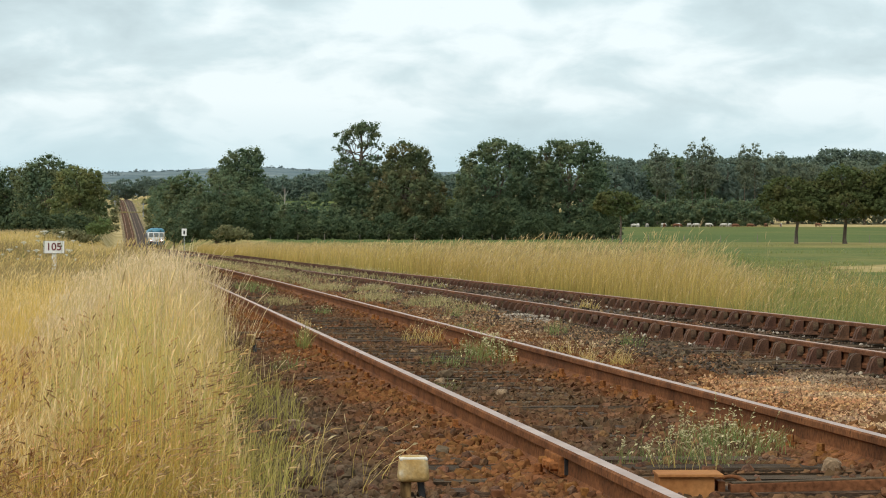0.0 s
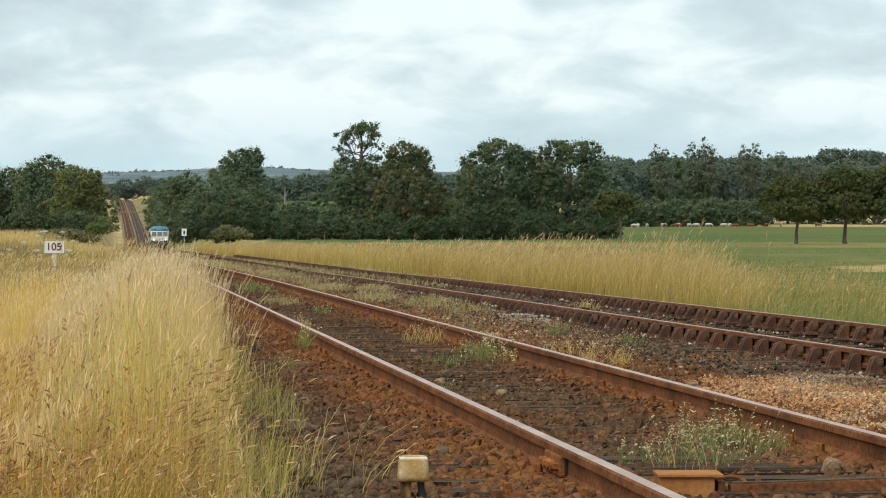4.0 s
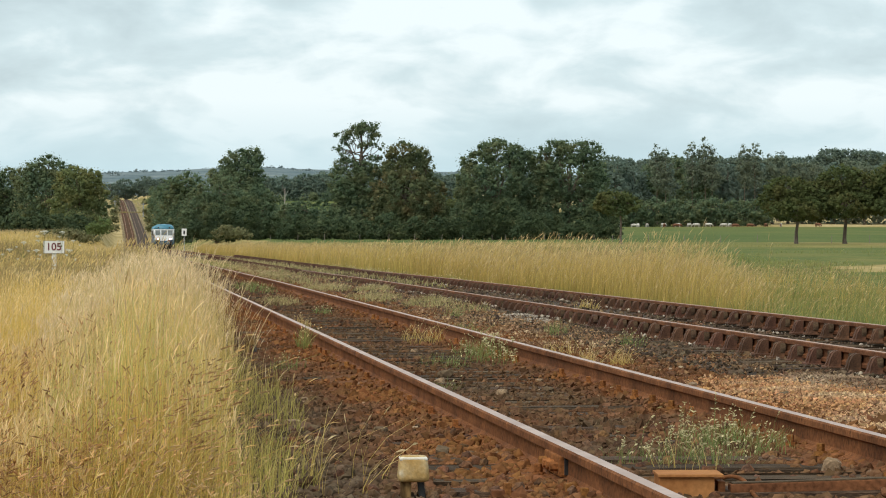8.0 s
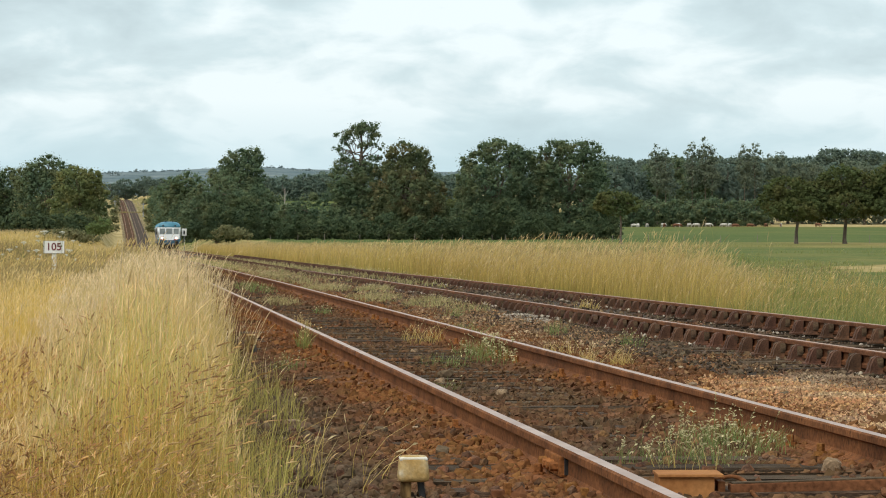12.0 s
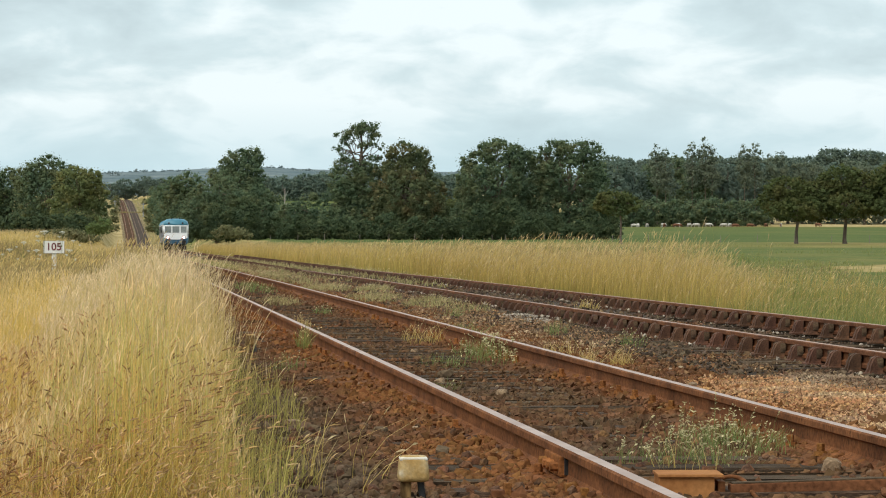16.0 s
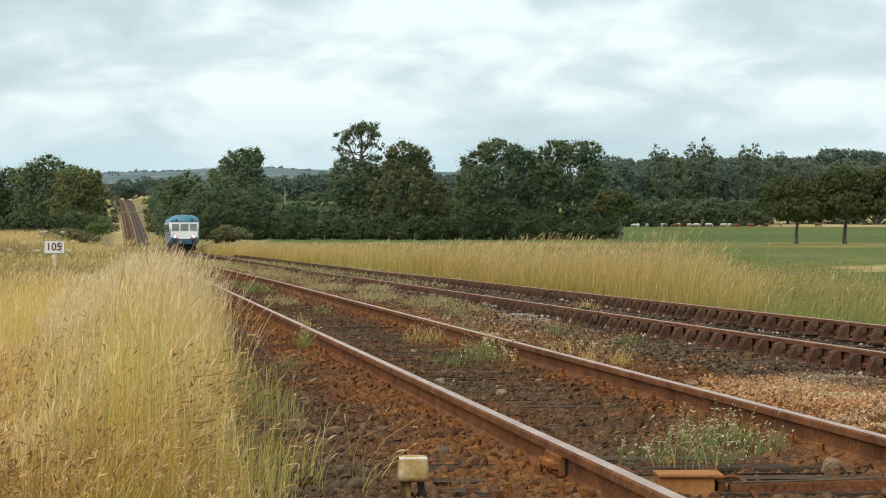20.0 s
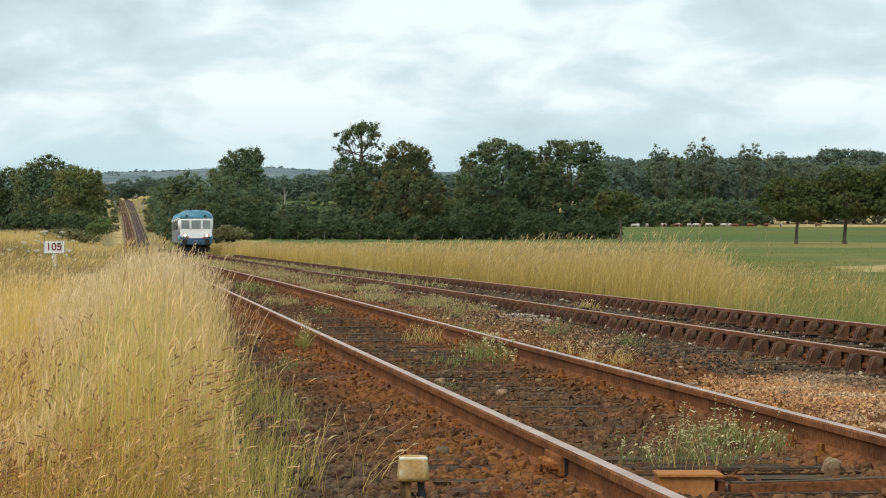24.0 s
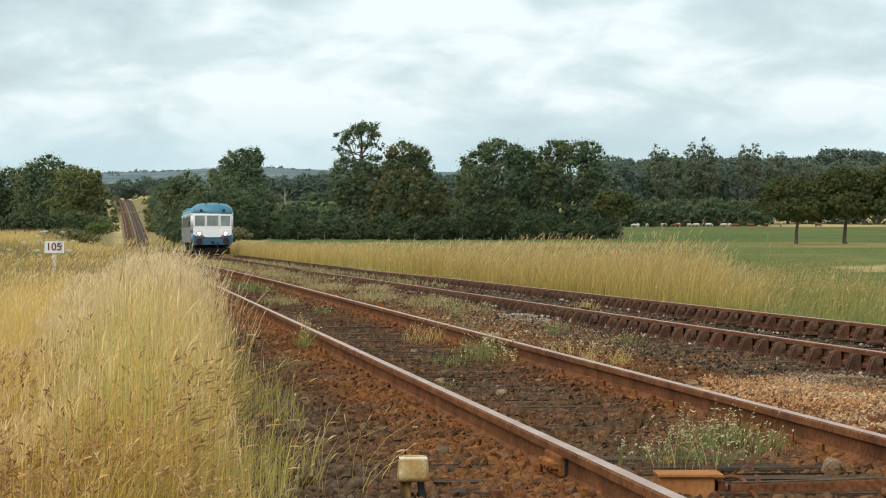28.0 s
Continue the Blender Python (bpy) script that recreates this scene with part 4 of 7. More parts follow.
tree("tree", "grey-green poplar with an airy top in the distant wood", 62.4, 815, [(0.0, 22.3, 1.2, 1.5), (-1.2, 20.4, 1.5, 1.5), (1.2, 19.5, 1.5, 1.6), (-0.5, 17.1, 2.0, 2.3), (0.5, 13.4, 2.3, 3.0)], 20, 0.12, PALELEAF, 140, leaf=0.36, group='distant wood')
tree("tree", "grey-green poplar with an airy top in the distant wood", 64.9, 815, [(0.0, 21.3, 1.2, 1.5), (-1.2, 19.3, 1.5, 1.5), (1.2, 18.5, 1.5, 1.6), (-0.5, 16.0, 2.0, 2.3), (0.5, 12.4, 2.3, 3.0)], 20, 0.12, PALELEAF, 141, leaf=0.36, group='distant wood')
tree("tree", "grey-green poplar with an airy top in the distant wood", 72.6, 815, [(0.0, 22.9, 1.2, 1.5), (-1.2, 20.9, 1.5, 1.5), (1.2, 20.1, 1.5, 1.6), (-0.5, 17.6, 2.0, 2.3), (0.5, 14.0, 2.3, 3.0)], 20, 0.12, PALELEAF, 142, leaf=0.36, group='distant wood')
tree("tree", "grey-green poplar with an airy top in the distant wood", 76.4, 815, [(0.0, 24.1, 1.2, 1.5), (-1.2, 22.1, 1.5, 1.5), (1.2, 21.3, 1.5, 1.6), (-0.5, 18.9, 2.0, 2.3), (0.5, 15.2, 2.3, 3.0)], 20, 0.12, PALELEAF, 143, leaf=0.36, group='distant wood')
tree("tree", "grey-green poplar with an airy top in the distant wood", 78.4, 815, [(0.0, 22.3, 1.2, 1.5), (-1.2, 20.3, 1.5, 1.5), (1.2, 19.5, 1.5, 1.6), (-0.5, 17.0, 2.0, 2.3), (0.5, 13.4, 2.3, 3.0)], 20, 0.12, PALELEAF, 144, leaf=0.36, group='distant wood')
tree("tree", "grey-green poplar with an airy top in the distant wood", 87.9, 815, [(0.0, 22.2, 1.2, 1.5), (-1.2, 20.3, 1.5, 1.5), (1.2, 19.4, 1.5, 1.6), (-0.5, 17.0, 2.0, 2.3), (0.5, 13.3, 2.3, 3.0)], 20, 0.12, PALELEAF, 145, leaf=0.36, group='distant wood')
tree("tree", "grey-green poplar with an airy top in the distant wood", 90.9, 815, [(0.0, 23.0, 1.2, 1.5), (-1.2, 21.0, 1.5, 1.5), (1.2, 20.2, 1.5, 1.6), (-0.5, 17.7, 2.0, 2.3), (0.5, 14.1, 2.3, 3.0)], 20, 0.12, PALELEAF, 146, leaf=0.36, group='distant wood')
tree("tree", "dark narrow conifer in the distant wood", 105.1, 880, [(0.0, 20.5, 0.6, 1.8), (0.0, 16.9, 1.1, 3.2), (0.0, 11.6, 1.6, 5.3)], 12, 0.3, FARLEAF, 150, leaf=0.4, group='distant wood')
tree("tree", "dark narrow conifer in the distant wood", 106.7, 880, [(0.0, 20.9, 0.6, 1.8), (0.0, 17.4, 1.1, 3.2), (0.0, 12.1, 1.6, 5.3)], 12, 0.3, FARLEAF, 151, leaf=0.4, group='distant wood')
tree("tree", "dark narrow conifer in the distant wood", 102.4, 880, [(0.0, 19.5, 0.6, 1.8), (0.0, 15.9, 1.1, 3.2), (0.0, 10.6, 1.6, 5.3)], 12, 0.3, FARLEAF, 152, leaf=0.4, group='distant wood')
tree("tree", "rounded dark tree at the edge of the pasture", 48.0, 790, [(0.0, 4.7, 3.5, 3.2), (1.9, 2.6, 3.2, 2.9), (-1.9, 2.1, 2.9, 2.6)], 4, 0.3, OAK, 160, leaf=0.45, group='distant wood')
tree("tree", "rounded dark tree at the edge of the pasture", 53.8, 790, [(0.0, 4.7, 3.5, 3.2), (1.9, 2.6, 3.2, 2.9), (-1.9, 2.2, 2.9, 2.6)], 4, 0.3, OAK, 161, leaf=0.45, group='distant wood')
tree("tree", "rounded dark tree at the edge of the pasture", 59.5, 790, [(0.0, 4.7, 3.5, 3.2), (1.9, 2.6, 3.2, 2.9), (-1.9, 2.1, 2.9, 2.6)], 4, 0.3, OAK, 162, leaf=0.45, group='distant wood')
tree("tree", "rounded dark tree at the edge of the pasture", 65.3, 790, [(0.0, 4.6, 3.5, 3.2), (1.9, 2.6, 3.2, 2.9), (-1.9, 2.1, 2.9, 2.6)], 4, 0.3, OAK, 163, leaf=0.45, group='distant wood')
tree("tree", "rounded dark tree at the edge of the pasture", 71.0, 790, [(0.0, 4.8, 3.5, 3.2), (1.9, 2.7, 3.2, 2.9), (-1.9, 2.2, 2.9, 2.6)], 4, 0.3, OAK, 164, leaf=0.45, group='distant wood')
tree("tree", "rounded dark tree at the edge of the pasture", 76.8, 790, [(0.0, 4.7, 3.5, 3.2), (1.9, 2.6, 3.2, 2.9), (-1.9, 2.1, 2.9, 2.6)], 4, 0.3, OAK, 165, leaf=0.45, group='distant wood')
tree("tree", "rounded dark tree at the edge of the pasture", 82.5, 790, [(0.0, 4.7, 3.5, 3.2), (1.9, 2.6, 3.2, 2.9), (-1.9, 2.2, 2.9, 2.6)], 4, 0.3, OAK, 166, leaf=0.45, group='distant wood')
tree("tree", "rounded dark tree at the edge of the pasture", 88.3, 790, [(0.0, 4.7, 3.5, 3.2), (1.9, 2.6, 3.2, 2.9), (-1.9, 2.1, 2.9, 2.6)], 4, 0.3, OAK, 167, leaf=0.45, group='distant wood')
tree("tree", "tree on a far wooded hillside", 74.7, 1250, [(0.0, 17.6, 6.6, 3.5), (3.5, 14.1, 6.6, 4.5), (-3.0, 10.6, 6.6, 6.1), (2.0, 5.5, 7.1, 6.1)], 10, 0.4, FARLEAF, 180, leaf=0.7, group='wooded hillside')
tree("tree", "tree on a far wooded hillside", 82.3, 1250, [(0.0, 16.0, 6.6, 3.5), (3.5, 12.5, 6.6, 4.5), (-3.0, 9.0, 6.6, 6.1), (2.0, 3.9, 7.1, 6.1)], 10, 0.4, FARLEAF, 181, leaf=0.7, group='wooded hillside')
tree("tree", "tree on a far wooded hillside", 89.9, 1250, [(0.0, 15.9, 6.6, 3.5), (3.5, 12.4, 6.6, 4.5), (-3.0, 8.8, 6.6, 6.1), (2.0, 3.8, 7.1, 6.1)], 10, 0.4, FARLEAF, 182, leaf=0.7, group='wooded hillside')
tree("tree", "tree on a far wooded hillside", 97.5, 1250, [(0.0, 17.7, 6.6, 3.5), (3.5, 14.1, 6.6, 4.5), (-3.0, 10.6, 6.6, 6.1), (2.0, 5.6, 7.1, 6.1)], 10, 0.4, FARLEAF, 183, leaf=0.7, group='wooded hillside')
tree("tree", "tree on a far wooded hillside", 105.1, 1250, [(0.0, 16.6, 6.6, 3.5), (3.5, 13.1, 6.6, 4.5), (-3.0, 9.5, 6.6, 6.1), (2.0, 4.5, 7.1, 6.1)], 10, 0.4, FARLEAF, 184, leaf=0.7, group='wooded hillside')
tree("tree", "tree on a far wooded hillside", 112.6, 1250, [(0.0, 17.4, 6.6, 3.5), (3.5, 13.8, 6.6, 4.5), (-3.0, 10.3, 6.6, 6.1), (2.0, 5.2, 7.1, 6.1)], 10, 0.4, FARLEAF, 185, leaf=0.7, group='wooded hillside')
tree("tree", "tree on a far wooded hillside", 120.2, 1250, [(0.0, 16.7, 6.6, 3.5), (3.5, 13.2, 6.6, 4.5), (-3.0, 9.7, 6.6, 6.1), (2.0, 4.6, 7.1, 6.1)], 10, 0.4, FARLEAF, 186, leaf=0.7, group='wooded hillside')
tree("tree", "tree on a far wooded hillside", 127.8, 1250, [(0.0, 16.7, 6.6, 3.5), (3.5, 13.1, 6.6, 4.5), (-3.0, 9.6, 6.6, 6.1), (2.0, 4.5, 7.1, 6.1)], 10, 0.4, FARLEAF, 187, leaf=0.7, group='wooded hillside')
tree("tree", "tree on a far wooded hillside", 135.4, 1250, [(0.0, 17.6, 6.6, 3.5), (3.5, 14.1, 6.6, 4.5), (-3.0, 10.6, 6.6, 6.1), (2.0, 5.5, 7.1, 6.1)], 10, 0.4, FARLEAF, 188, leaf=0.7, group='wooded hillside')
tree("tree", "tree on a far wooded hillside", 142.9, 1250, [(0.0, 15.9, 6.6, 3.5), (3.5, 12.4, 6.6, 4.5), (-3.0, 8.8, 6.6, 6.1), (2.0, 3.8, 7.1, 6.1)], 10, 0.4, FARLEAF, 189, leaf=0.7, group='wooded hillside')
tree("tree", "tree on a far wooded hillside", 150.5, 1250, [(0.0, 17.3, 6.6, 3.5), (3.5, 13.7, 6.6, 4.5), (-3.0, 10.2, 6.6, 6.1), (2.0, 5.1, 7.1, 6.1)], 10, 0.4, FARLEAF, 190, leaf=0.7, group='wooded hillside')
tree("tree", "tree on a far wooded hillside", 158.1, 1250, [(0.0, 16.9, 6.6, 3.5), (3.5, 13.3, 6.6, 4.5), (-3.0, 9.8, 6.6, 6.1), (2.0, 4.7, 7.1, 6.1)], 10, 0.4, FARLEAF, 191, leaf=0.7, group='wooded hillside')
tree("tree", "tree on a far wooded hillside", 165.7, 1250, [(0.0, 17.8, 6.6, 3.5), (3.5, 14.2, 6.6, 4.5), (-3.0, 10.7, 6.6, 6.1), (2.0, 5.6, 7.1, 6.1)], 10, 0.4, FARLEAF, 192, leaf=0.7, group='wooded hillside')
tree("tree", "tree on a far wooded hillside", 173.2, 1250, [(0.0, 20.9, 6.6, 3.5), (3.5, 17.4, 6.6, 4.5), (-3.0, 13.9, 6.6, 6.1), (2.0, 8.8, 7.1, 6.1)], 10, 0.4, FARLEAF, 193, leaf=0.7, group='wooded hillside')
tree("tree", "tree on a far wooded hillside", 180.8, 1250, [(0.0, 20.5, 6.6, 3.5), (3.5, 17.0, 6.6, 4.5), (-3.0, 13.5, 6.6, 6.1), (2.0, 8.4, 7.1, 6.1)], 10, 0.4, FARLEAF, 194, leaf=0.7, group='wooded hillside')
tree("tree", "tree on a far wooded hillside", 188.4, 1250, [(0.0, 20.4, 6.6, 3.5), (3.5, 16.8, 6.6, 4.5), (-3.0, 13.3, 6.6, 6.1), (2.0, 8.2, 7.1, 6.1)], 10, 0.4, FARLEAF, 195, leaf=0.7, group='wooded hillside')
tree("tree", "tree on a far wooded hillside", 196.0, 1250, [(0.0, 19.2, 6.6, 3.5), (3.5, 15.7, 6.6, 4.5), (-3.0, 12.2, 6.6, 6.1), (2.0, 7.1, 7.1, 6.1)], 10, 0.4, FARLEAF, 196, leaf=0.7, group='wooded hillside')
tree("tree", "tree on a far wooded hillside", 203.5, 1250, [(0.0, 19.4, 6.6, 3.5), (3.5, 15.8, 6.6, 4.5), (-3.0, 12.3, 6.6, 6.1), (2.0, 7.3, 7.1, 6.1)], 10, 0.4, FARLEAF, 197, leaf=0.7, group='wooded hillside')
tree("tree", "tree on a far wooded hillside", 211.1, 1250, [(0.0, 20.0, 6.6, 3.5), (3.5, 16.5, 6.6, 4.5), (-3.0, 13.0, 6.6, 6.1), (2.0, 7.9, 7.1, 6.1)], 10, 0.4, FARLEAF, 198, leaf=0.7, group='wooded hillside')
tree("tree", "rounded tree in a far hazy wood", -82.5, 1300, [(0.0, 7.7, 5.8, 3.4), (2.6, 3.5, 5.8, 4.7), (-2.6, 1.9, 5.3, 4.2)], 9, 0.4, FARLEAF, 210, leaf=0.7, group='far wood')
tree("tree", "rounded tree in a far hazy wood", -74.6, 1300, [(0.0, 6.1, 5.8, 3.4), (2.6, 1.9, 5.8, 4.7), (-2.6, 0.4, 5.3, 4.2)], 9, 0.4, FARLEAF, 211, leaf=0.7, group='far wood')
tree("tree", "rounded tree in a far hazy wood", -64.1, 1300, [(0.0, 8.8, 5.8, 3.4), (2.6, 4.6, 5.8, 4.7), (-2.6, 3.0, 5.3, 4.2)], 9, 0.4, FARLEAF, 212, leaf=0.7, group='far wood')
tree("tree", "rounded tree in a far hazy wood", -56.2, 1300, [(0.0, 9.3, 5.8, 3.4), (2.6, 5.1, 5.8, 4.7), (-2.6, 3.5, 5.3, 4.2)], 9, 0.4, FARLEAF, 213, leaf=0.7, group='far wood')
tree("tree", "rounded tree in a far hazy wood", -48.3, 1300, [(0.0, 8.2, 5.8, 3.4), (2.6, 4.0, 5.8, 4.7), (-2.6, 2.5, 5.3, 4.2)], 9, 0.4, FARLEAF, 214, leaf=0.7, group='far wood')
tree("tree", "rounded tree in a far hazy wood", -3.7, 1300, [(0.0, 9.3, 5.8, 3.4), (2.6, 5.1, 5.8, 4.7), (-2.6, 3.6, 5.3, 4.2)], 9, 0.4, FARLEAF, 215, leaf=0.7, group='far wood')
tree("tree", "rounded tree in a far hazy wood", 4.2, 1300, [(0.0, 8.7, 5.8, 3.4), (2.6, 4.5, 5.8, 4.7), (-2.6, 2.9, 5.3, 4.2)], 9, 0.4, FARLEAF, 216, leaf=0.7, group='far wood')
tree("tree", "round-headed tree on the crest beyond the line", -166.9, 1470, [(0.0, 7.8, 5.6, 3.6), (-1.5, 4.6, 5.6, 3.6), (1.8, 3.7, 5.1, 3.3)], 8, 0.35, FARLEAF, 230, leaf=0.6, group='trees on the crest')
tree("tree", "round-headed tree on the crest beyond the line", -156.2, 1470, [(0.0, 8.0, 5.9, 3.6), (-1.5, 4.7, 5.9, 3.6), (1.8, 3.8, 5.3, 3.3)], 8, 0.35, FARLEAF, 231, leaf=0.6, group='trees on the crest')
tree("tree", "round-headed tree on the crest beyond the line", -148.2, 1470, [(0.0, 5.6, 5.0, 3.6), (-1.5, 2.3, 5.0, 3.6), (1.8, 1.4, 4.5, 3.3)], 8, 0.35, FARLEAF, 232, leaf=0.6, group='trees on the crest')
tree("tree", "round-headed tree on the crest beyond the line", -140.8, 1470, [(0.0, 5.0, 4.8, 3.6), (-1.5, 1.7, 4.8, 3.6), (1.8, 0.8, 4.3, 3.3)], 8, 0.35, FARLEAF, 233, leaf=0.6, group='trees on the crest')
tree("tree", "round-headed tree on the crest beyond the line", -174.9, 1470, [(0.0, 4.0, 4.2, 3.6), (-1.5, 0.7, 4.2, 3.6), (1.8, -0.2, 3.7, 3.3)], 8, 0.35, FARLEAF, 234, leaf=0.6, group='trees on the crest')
tree("tree", "lineside tree on the edge of the cutting", -75.8, 760, [(0.0, 8.9, 2.5, 2.8), (1.2, 6.1, 2.5, 3.1), (-0.9, 5.2, 2.1, 2.5)], 4, 0.25, OAK, 250, leaf=0.4, group='lineside trees')
tree("tree", "lineside tree on the edge of the cutting", -67.3, 700, [(0.0, 7.3, 2.7, 2.5), (1.4, 4.8, 2.7, 2.8), (-1.0, 3.9, 2.4, 2.3)], 4, 0.25, OAK, 251, leaf=0.4, group='lineside trees')
tree("tree", "lineside tree on the edge of the cutting", -61.3, 660, [(0.0, 5.0, 2.6, 2.4), (1.3, 2.6, 2.6, 2.7), (-1.0, 1.8, 2.2, 2.1)], 4, 0.25, OAK, 252, leaf=0.4, group='lineside trees')
tree("tree", "lineside tree on the edge of the cutting", -100.8, 980, [(0.0, 8.1, 2.1, 3.6), (1.0, 4.5, 2.1, 4.0), (-0.8, 3.3, 1.8, 3.2)], 4, 0.25, OAK, 253, leaf=0.4, group='lineside trees')
tree("tree", "lineside tree on the edge of the cutting", -119.6, 1150, [(0.0, 7.2, 1.7, 4.2), (0.8, 3.0, 1.7, 4.6), (-0.6, 1.6, 1.5, 3.7)], 4, 0.25, OAK, 254, leaf=0.4, group='lineside trees')
tree("tree", "lineside tree on the edge of the cutting", -86.0, 850, [(0.0, 9.3, 2.2, 3.1), (1.1, 6.2, 2.2, 3.4), (-0.8, 5.2, 1.9, 2.7)], 4, 0.25, OAK, 255, leaf=0.4, group='lineside trees')
tree("bush", "leafy bush in shade-dark colour at the foot of the hedgerow", -37.1, 422, [(0.0, 3.4, 1.7, 1.2), (1.2, 2.8, 1.9, 1.1), (-1.3, 2.6, 1.7, 0.9)], 0, 0.1, HEDGE, 400, leaf=0.24, category='bush', group='hedgerow bushes')
tree("bush", "leafy bush in shade-dark colour at the foot of the hedgerow", -33.5, 420, [(0.0, 3.8, 2.4, 2.5), (1.2, 2.1, 1.9, 1.5), (-1.3, 1.9, 1.7, 0.9)], 0, 0.1, HEDGE, 401, leaf=0.24, category='bush', group='hedgerow bushes')
tree("bush", "leafy bush in shade-dark colour at the foot of the hedgerow", -29.8, 419, [(0.0, 3.3, 2.7, 3.0), (1.2, 1.2, 1.9, 1.6), (-1.3, 1.1, 1.7, 0.9)], 0, 0.1, HEDGE, 402, leaf=0.24, category='bush', group='hedgerow bushes')
tree("bush", "leafy bush in shade-dark colour at the foot of the hedgerow", -26.0, 418, [(0.0, 2.1, 2.0, 1.8), (1.2, 1.0, 1.9, 1.3), (-1.3, 0.9, 1.7, 0.9)], 0, 0.1, HEDGE, 403, leaf=0.24, category='bush', group='hedgerow bushes')
tree("bush", "leafy bush in shade-dark colour at the foot of the hedgerow", -21.5, 405, [(0.0, 2.2, 2.0, 1.7), (1.1, 1.2, 1.8, 1.2), (-1.2, 1.0, 1.6, 0.9)], 0, 0.1, HEDGE, 404, leaf=0.24, category='bush', group='hedgerow bushes')
tree("bush", "leafy bush in shade-dark colour at the foot of the hedgerow", -19.0, 409, [(0.0, 1.8, 1.7, 1.2), (1.2, 1.2, 1.8, 1.1), (-1.2, 1.0, 1.7, 0.9)], 0, 0.1, HEDGE, 405, leaf=0.24, category='bush', group='hedgerow bushes')
tree("bush", "leafy bush in shade-dark colour at the foot of the hedgerow", -15.4, 409, [(0.0, 1.9, 1.8, 1.4), (1.2, 1.2, 1.8, 1.1), (-1.2, 1.0, 1.7, 0.9)], 0, 0.1, HEDGE, 406, leaf=0.24, category='bush', group='hedgerow bushes')
tree("bush", "leafy bush in shade-dark colour at the foot of the hedgerow", -11.8, 422, [(0.0, 1.7, 1.7, 1.2), (1.2, 1.1, 1.9, 1.1), (-1.3, 0.9, 1.7, 0.9)], 0, 0.1, HEDGE, 407, leaf=0.24, category='bush', group='hedgerow bushes')
tree("bush", "leafy bush in shade-dark colour at the foot of the hedgerow", -8.4, 413, [(0.0, 2.3, 2.0, 1.8), (1.2, 1.2, 1.8, 1.3), (-1.3, 1.0, 1.7, 0.9)], 0, 0.1, HEDGE, 408, leaf=0.24, category='bush', group='hedgerow bushes')
tree("bush", "leafy bush in shade-dark colour at the foot of the hedgerow", -4.5, 420, [(0.0, 2.0, 1.8, 1.4), (1.2, 1.2, 1.9, 1.2), (-1.3, 1.1, 1.7, 0.9)], 0, 0.1, HEDGE, 409, leaf=0.24, category='bush', group='hedgerow bushes')
tree("bush", "leafy bush in shade-dark colour at the foot of the hedgerow", -0.6, 419, [(0.0, 2.0, 1.8, 1.4), (1.2, 1.2, 1.9, 1.2), (-1.3, 1.0, 1.7, 0.9)], 0, 0.1, HEDGE, 410, leaf=0.24, category='bush', group='hedgerow bushes')
tree("bush", "leafy bush in shade-dark colour at the foot of the hedgerow", 2.2, 421, [(0.0, 1.9, 1.8, 1.4), (1.2, 1.1, 1.9, 1.2), (-1.3, 0.9, 1.7, 0.9)], 0, 0.1, HEDGE, 411, leaf=0.24, category='bush', group='hedgerow bushes')
tree("bush", "leafy bush in shade-dark colour at the foot of the hedgerow", 5.5, 415, [(0.0, 2.9, 2.4, 2.5), (1.2, 1.2, 1.8, 1.5), (-1.3, 1.0, 1.7, 0.9)], 0, 0.1, HEDGE, 412, leaf=0.24, category='bush', group='hedgerow bushes')
tree("bush", "leafy bush in shade-dark colour at the foot of the hedgerow", 9.7, 415, [(0.0, 3.3, 2.7, 2.9), (1.2, 1.2, 1.8, 1.6), (-1.3, 1.0, 1.7, 0.9)], 0, 0.1, HEDGE, 413, leaf=0.24, category='bush', group='hedgerow bushes')
tree("bush", "leafy bush in shade-dark colour at the foot of the hedgerow", 12.4, 406, [(0.0, 2.2, 2.0, 1.7), (1.1, 1.1, 1.8, 1.2), (-1.2, 0.9, 1.6, 0.9)], 0, 0.1, HEDGE, 414, leaf=0.24, category='bush', group='hedgerow bushes')
tree("bush", "leafy bush in shade-dark colour at the foot of the hedgerow", 15.8, 415, [(0.0, 2.2, 2.0, 1.8), (1.2, 1.2, 1.8, 1.3), (-1.3, 1.0, 1.7, 0.9)], 0, 0.1, HEDGE, 415, leaf=0.24, category='bush', group='hedgerow bushes')
tree("bush", "leafy bush in shade-dark colour at the foot of the hedgerow", 19.4, 405, [(0.0, 1.8, 1.6, 1.1), (1.1, 1.2, 1.8, 1.1), (-1.2, 1.1, 1.6, 0.9)], 0, 0.1, HEDGE, 416, leaf=0.24, category='bush', group='hedgerow bushes')
tree("bush", "leafy bush in shade-dark colour at the foot of the hedgerow", 23.5, 414, [(0.0, 3.3, 2.7, 2.9), (1.2, 1.2, 1.8, 1.6), (-1.3, 1.0, 1.7, 0.9)], 0, 0.1, HEDGE, 417, leaf=0.24, category='bush', group='hedgerow bushes')
tree("bush", "leafy bush in shade-dark colour at the foot of the copse", -63.4, 395, [(0.0, 1.4, 2.2, 1.4), (1.3, 0.8, 1.9, 1.0), (-1.3, 0.8, 1.8, 1.0)], 0, 0.1, HEDGE, 430, leaf=0.24, category='bush', group='copse bushes')
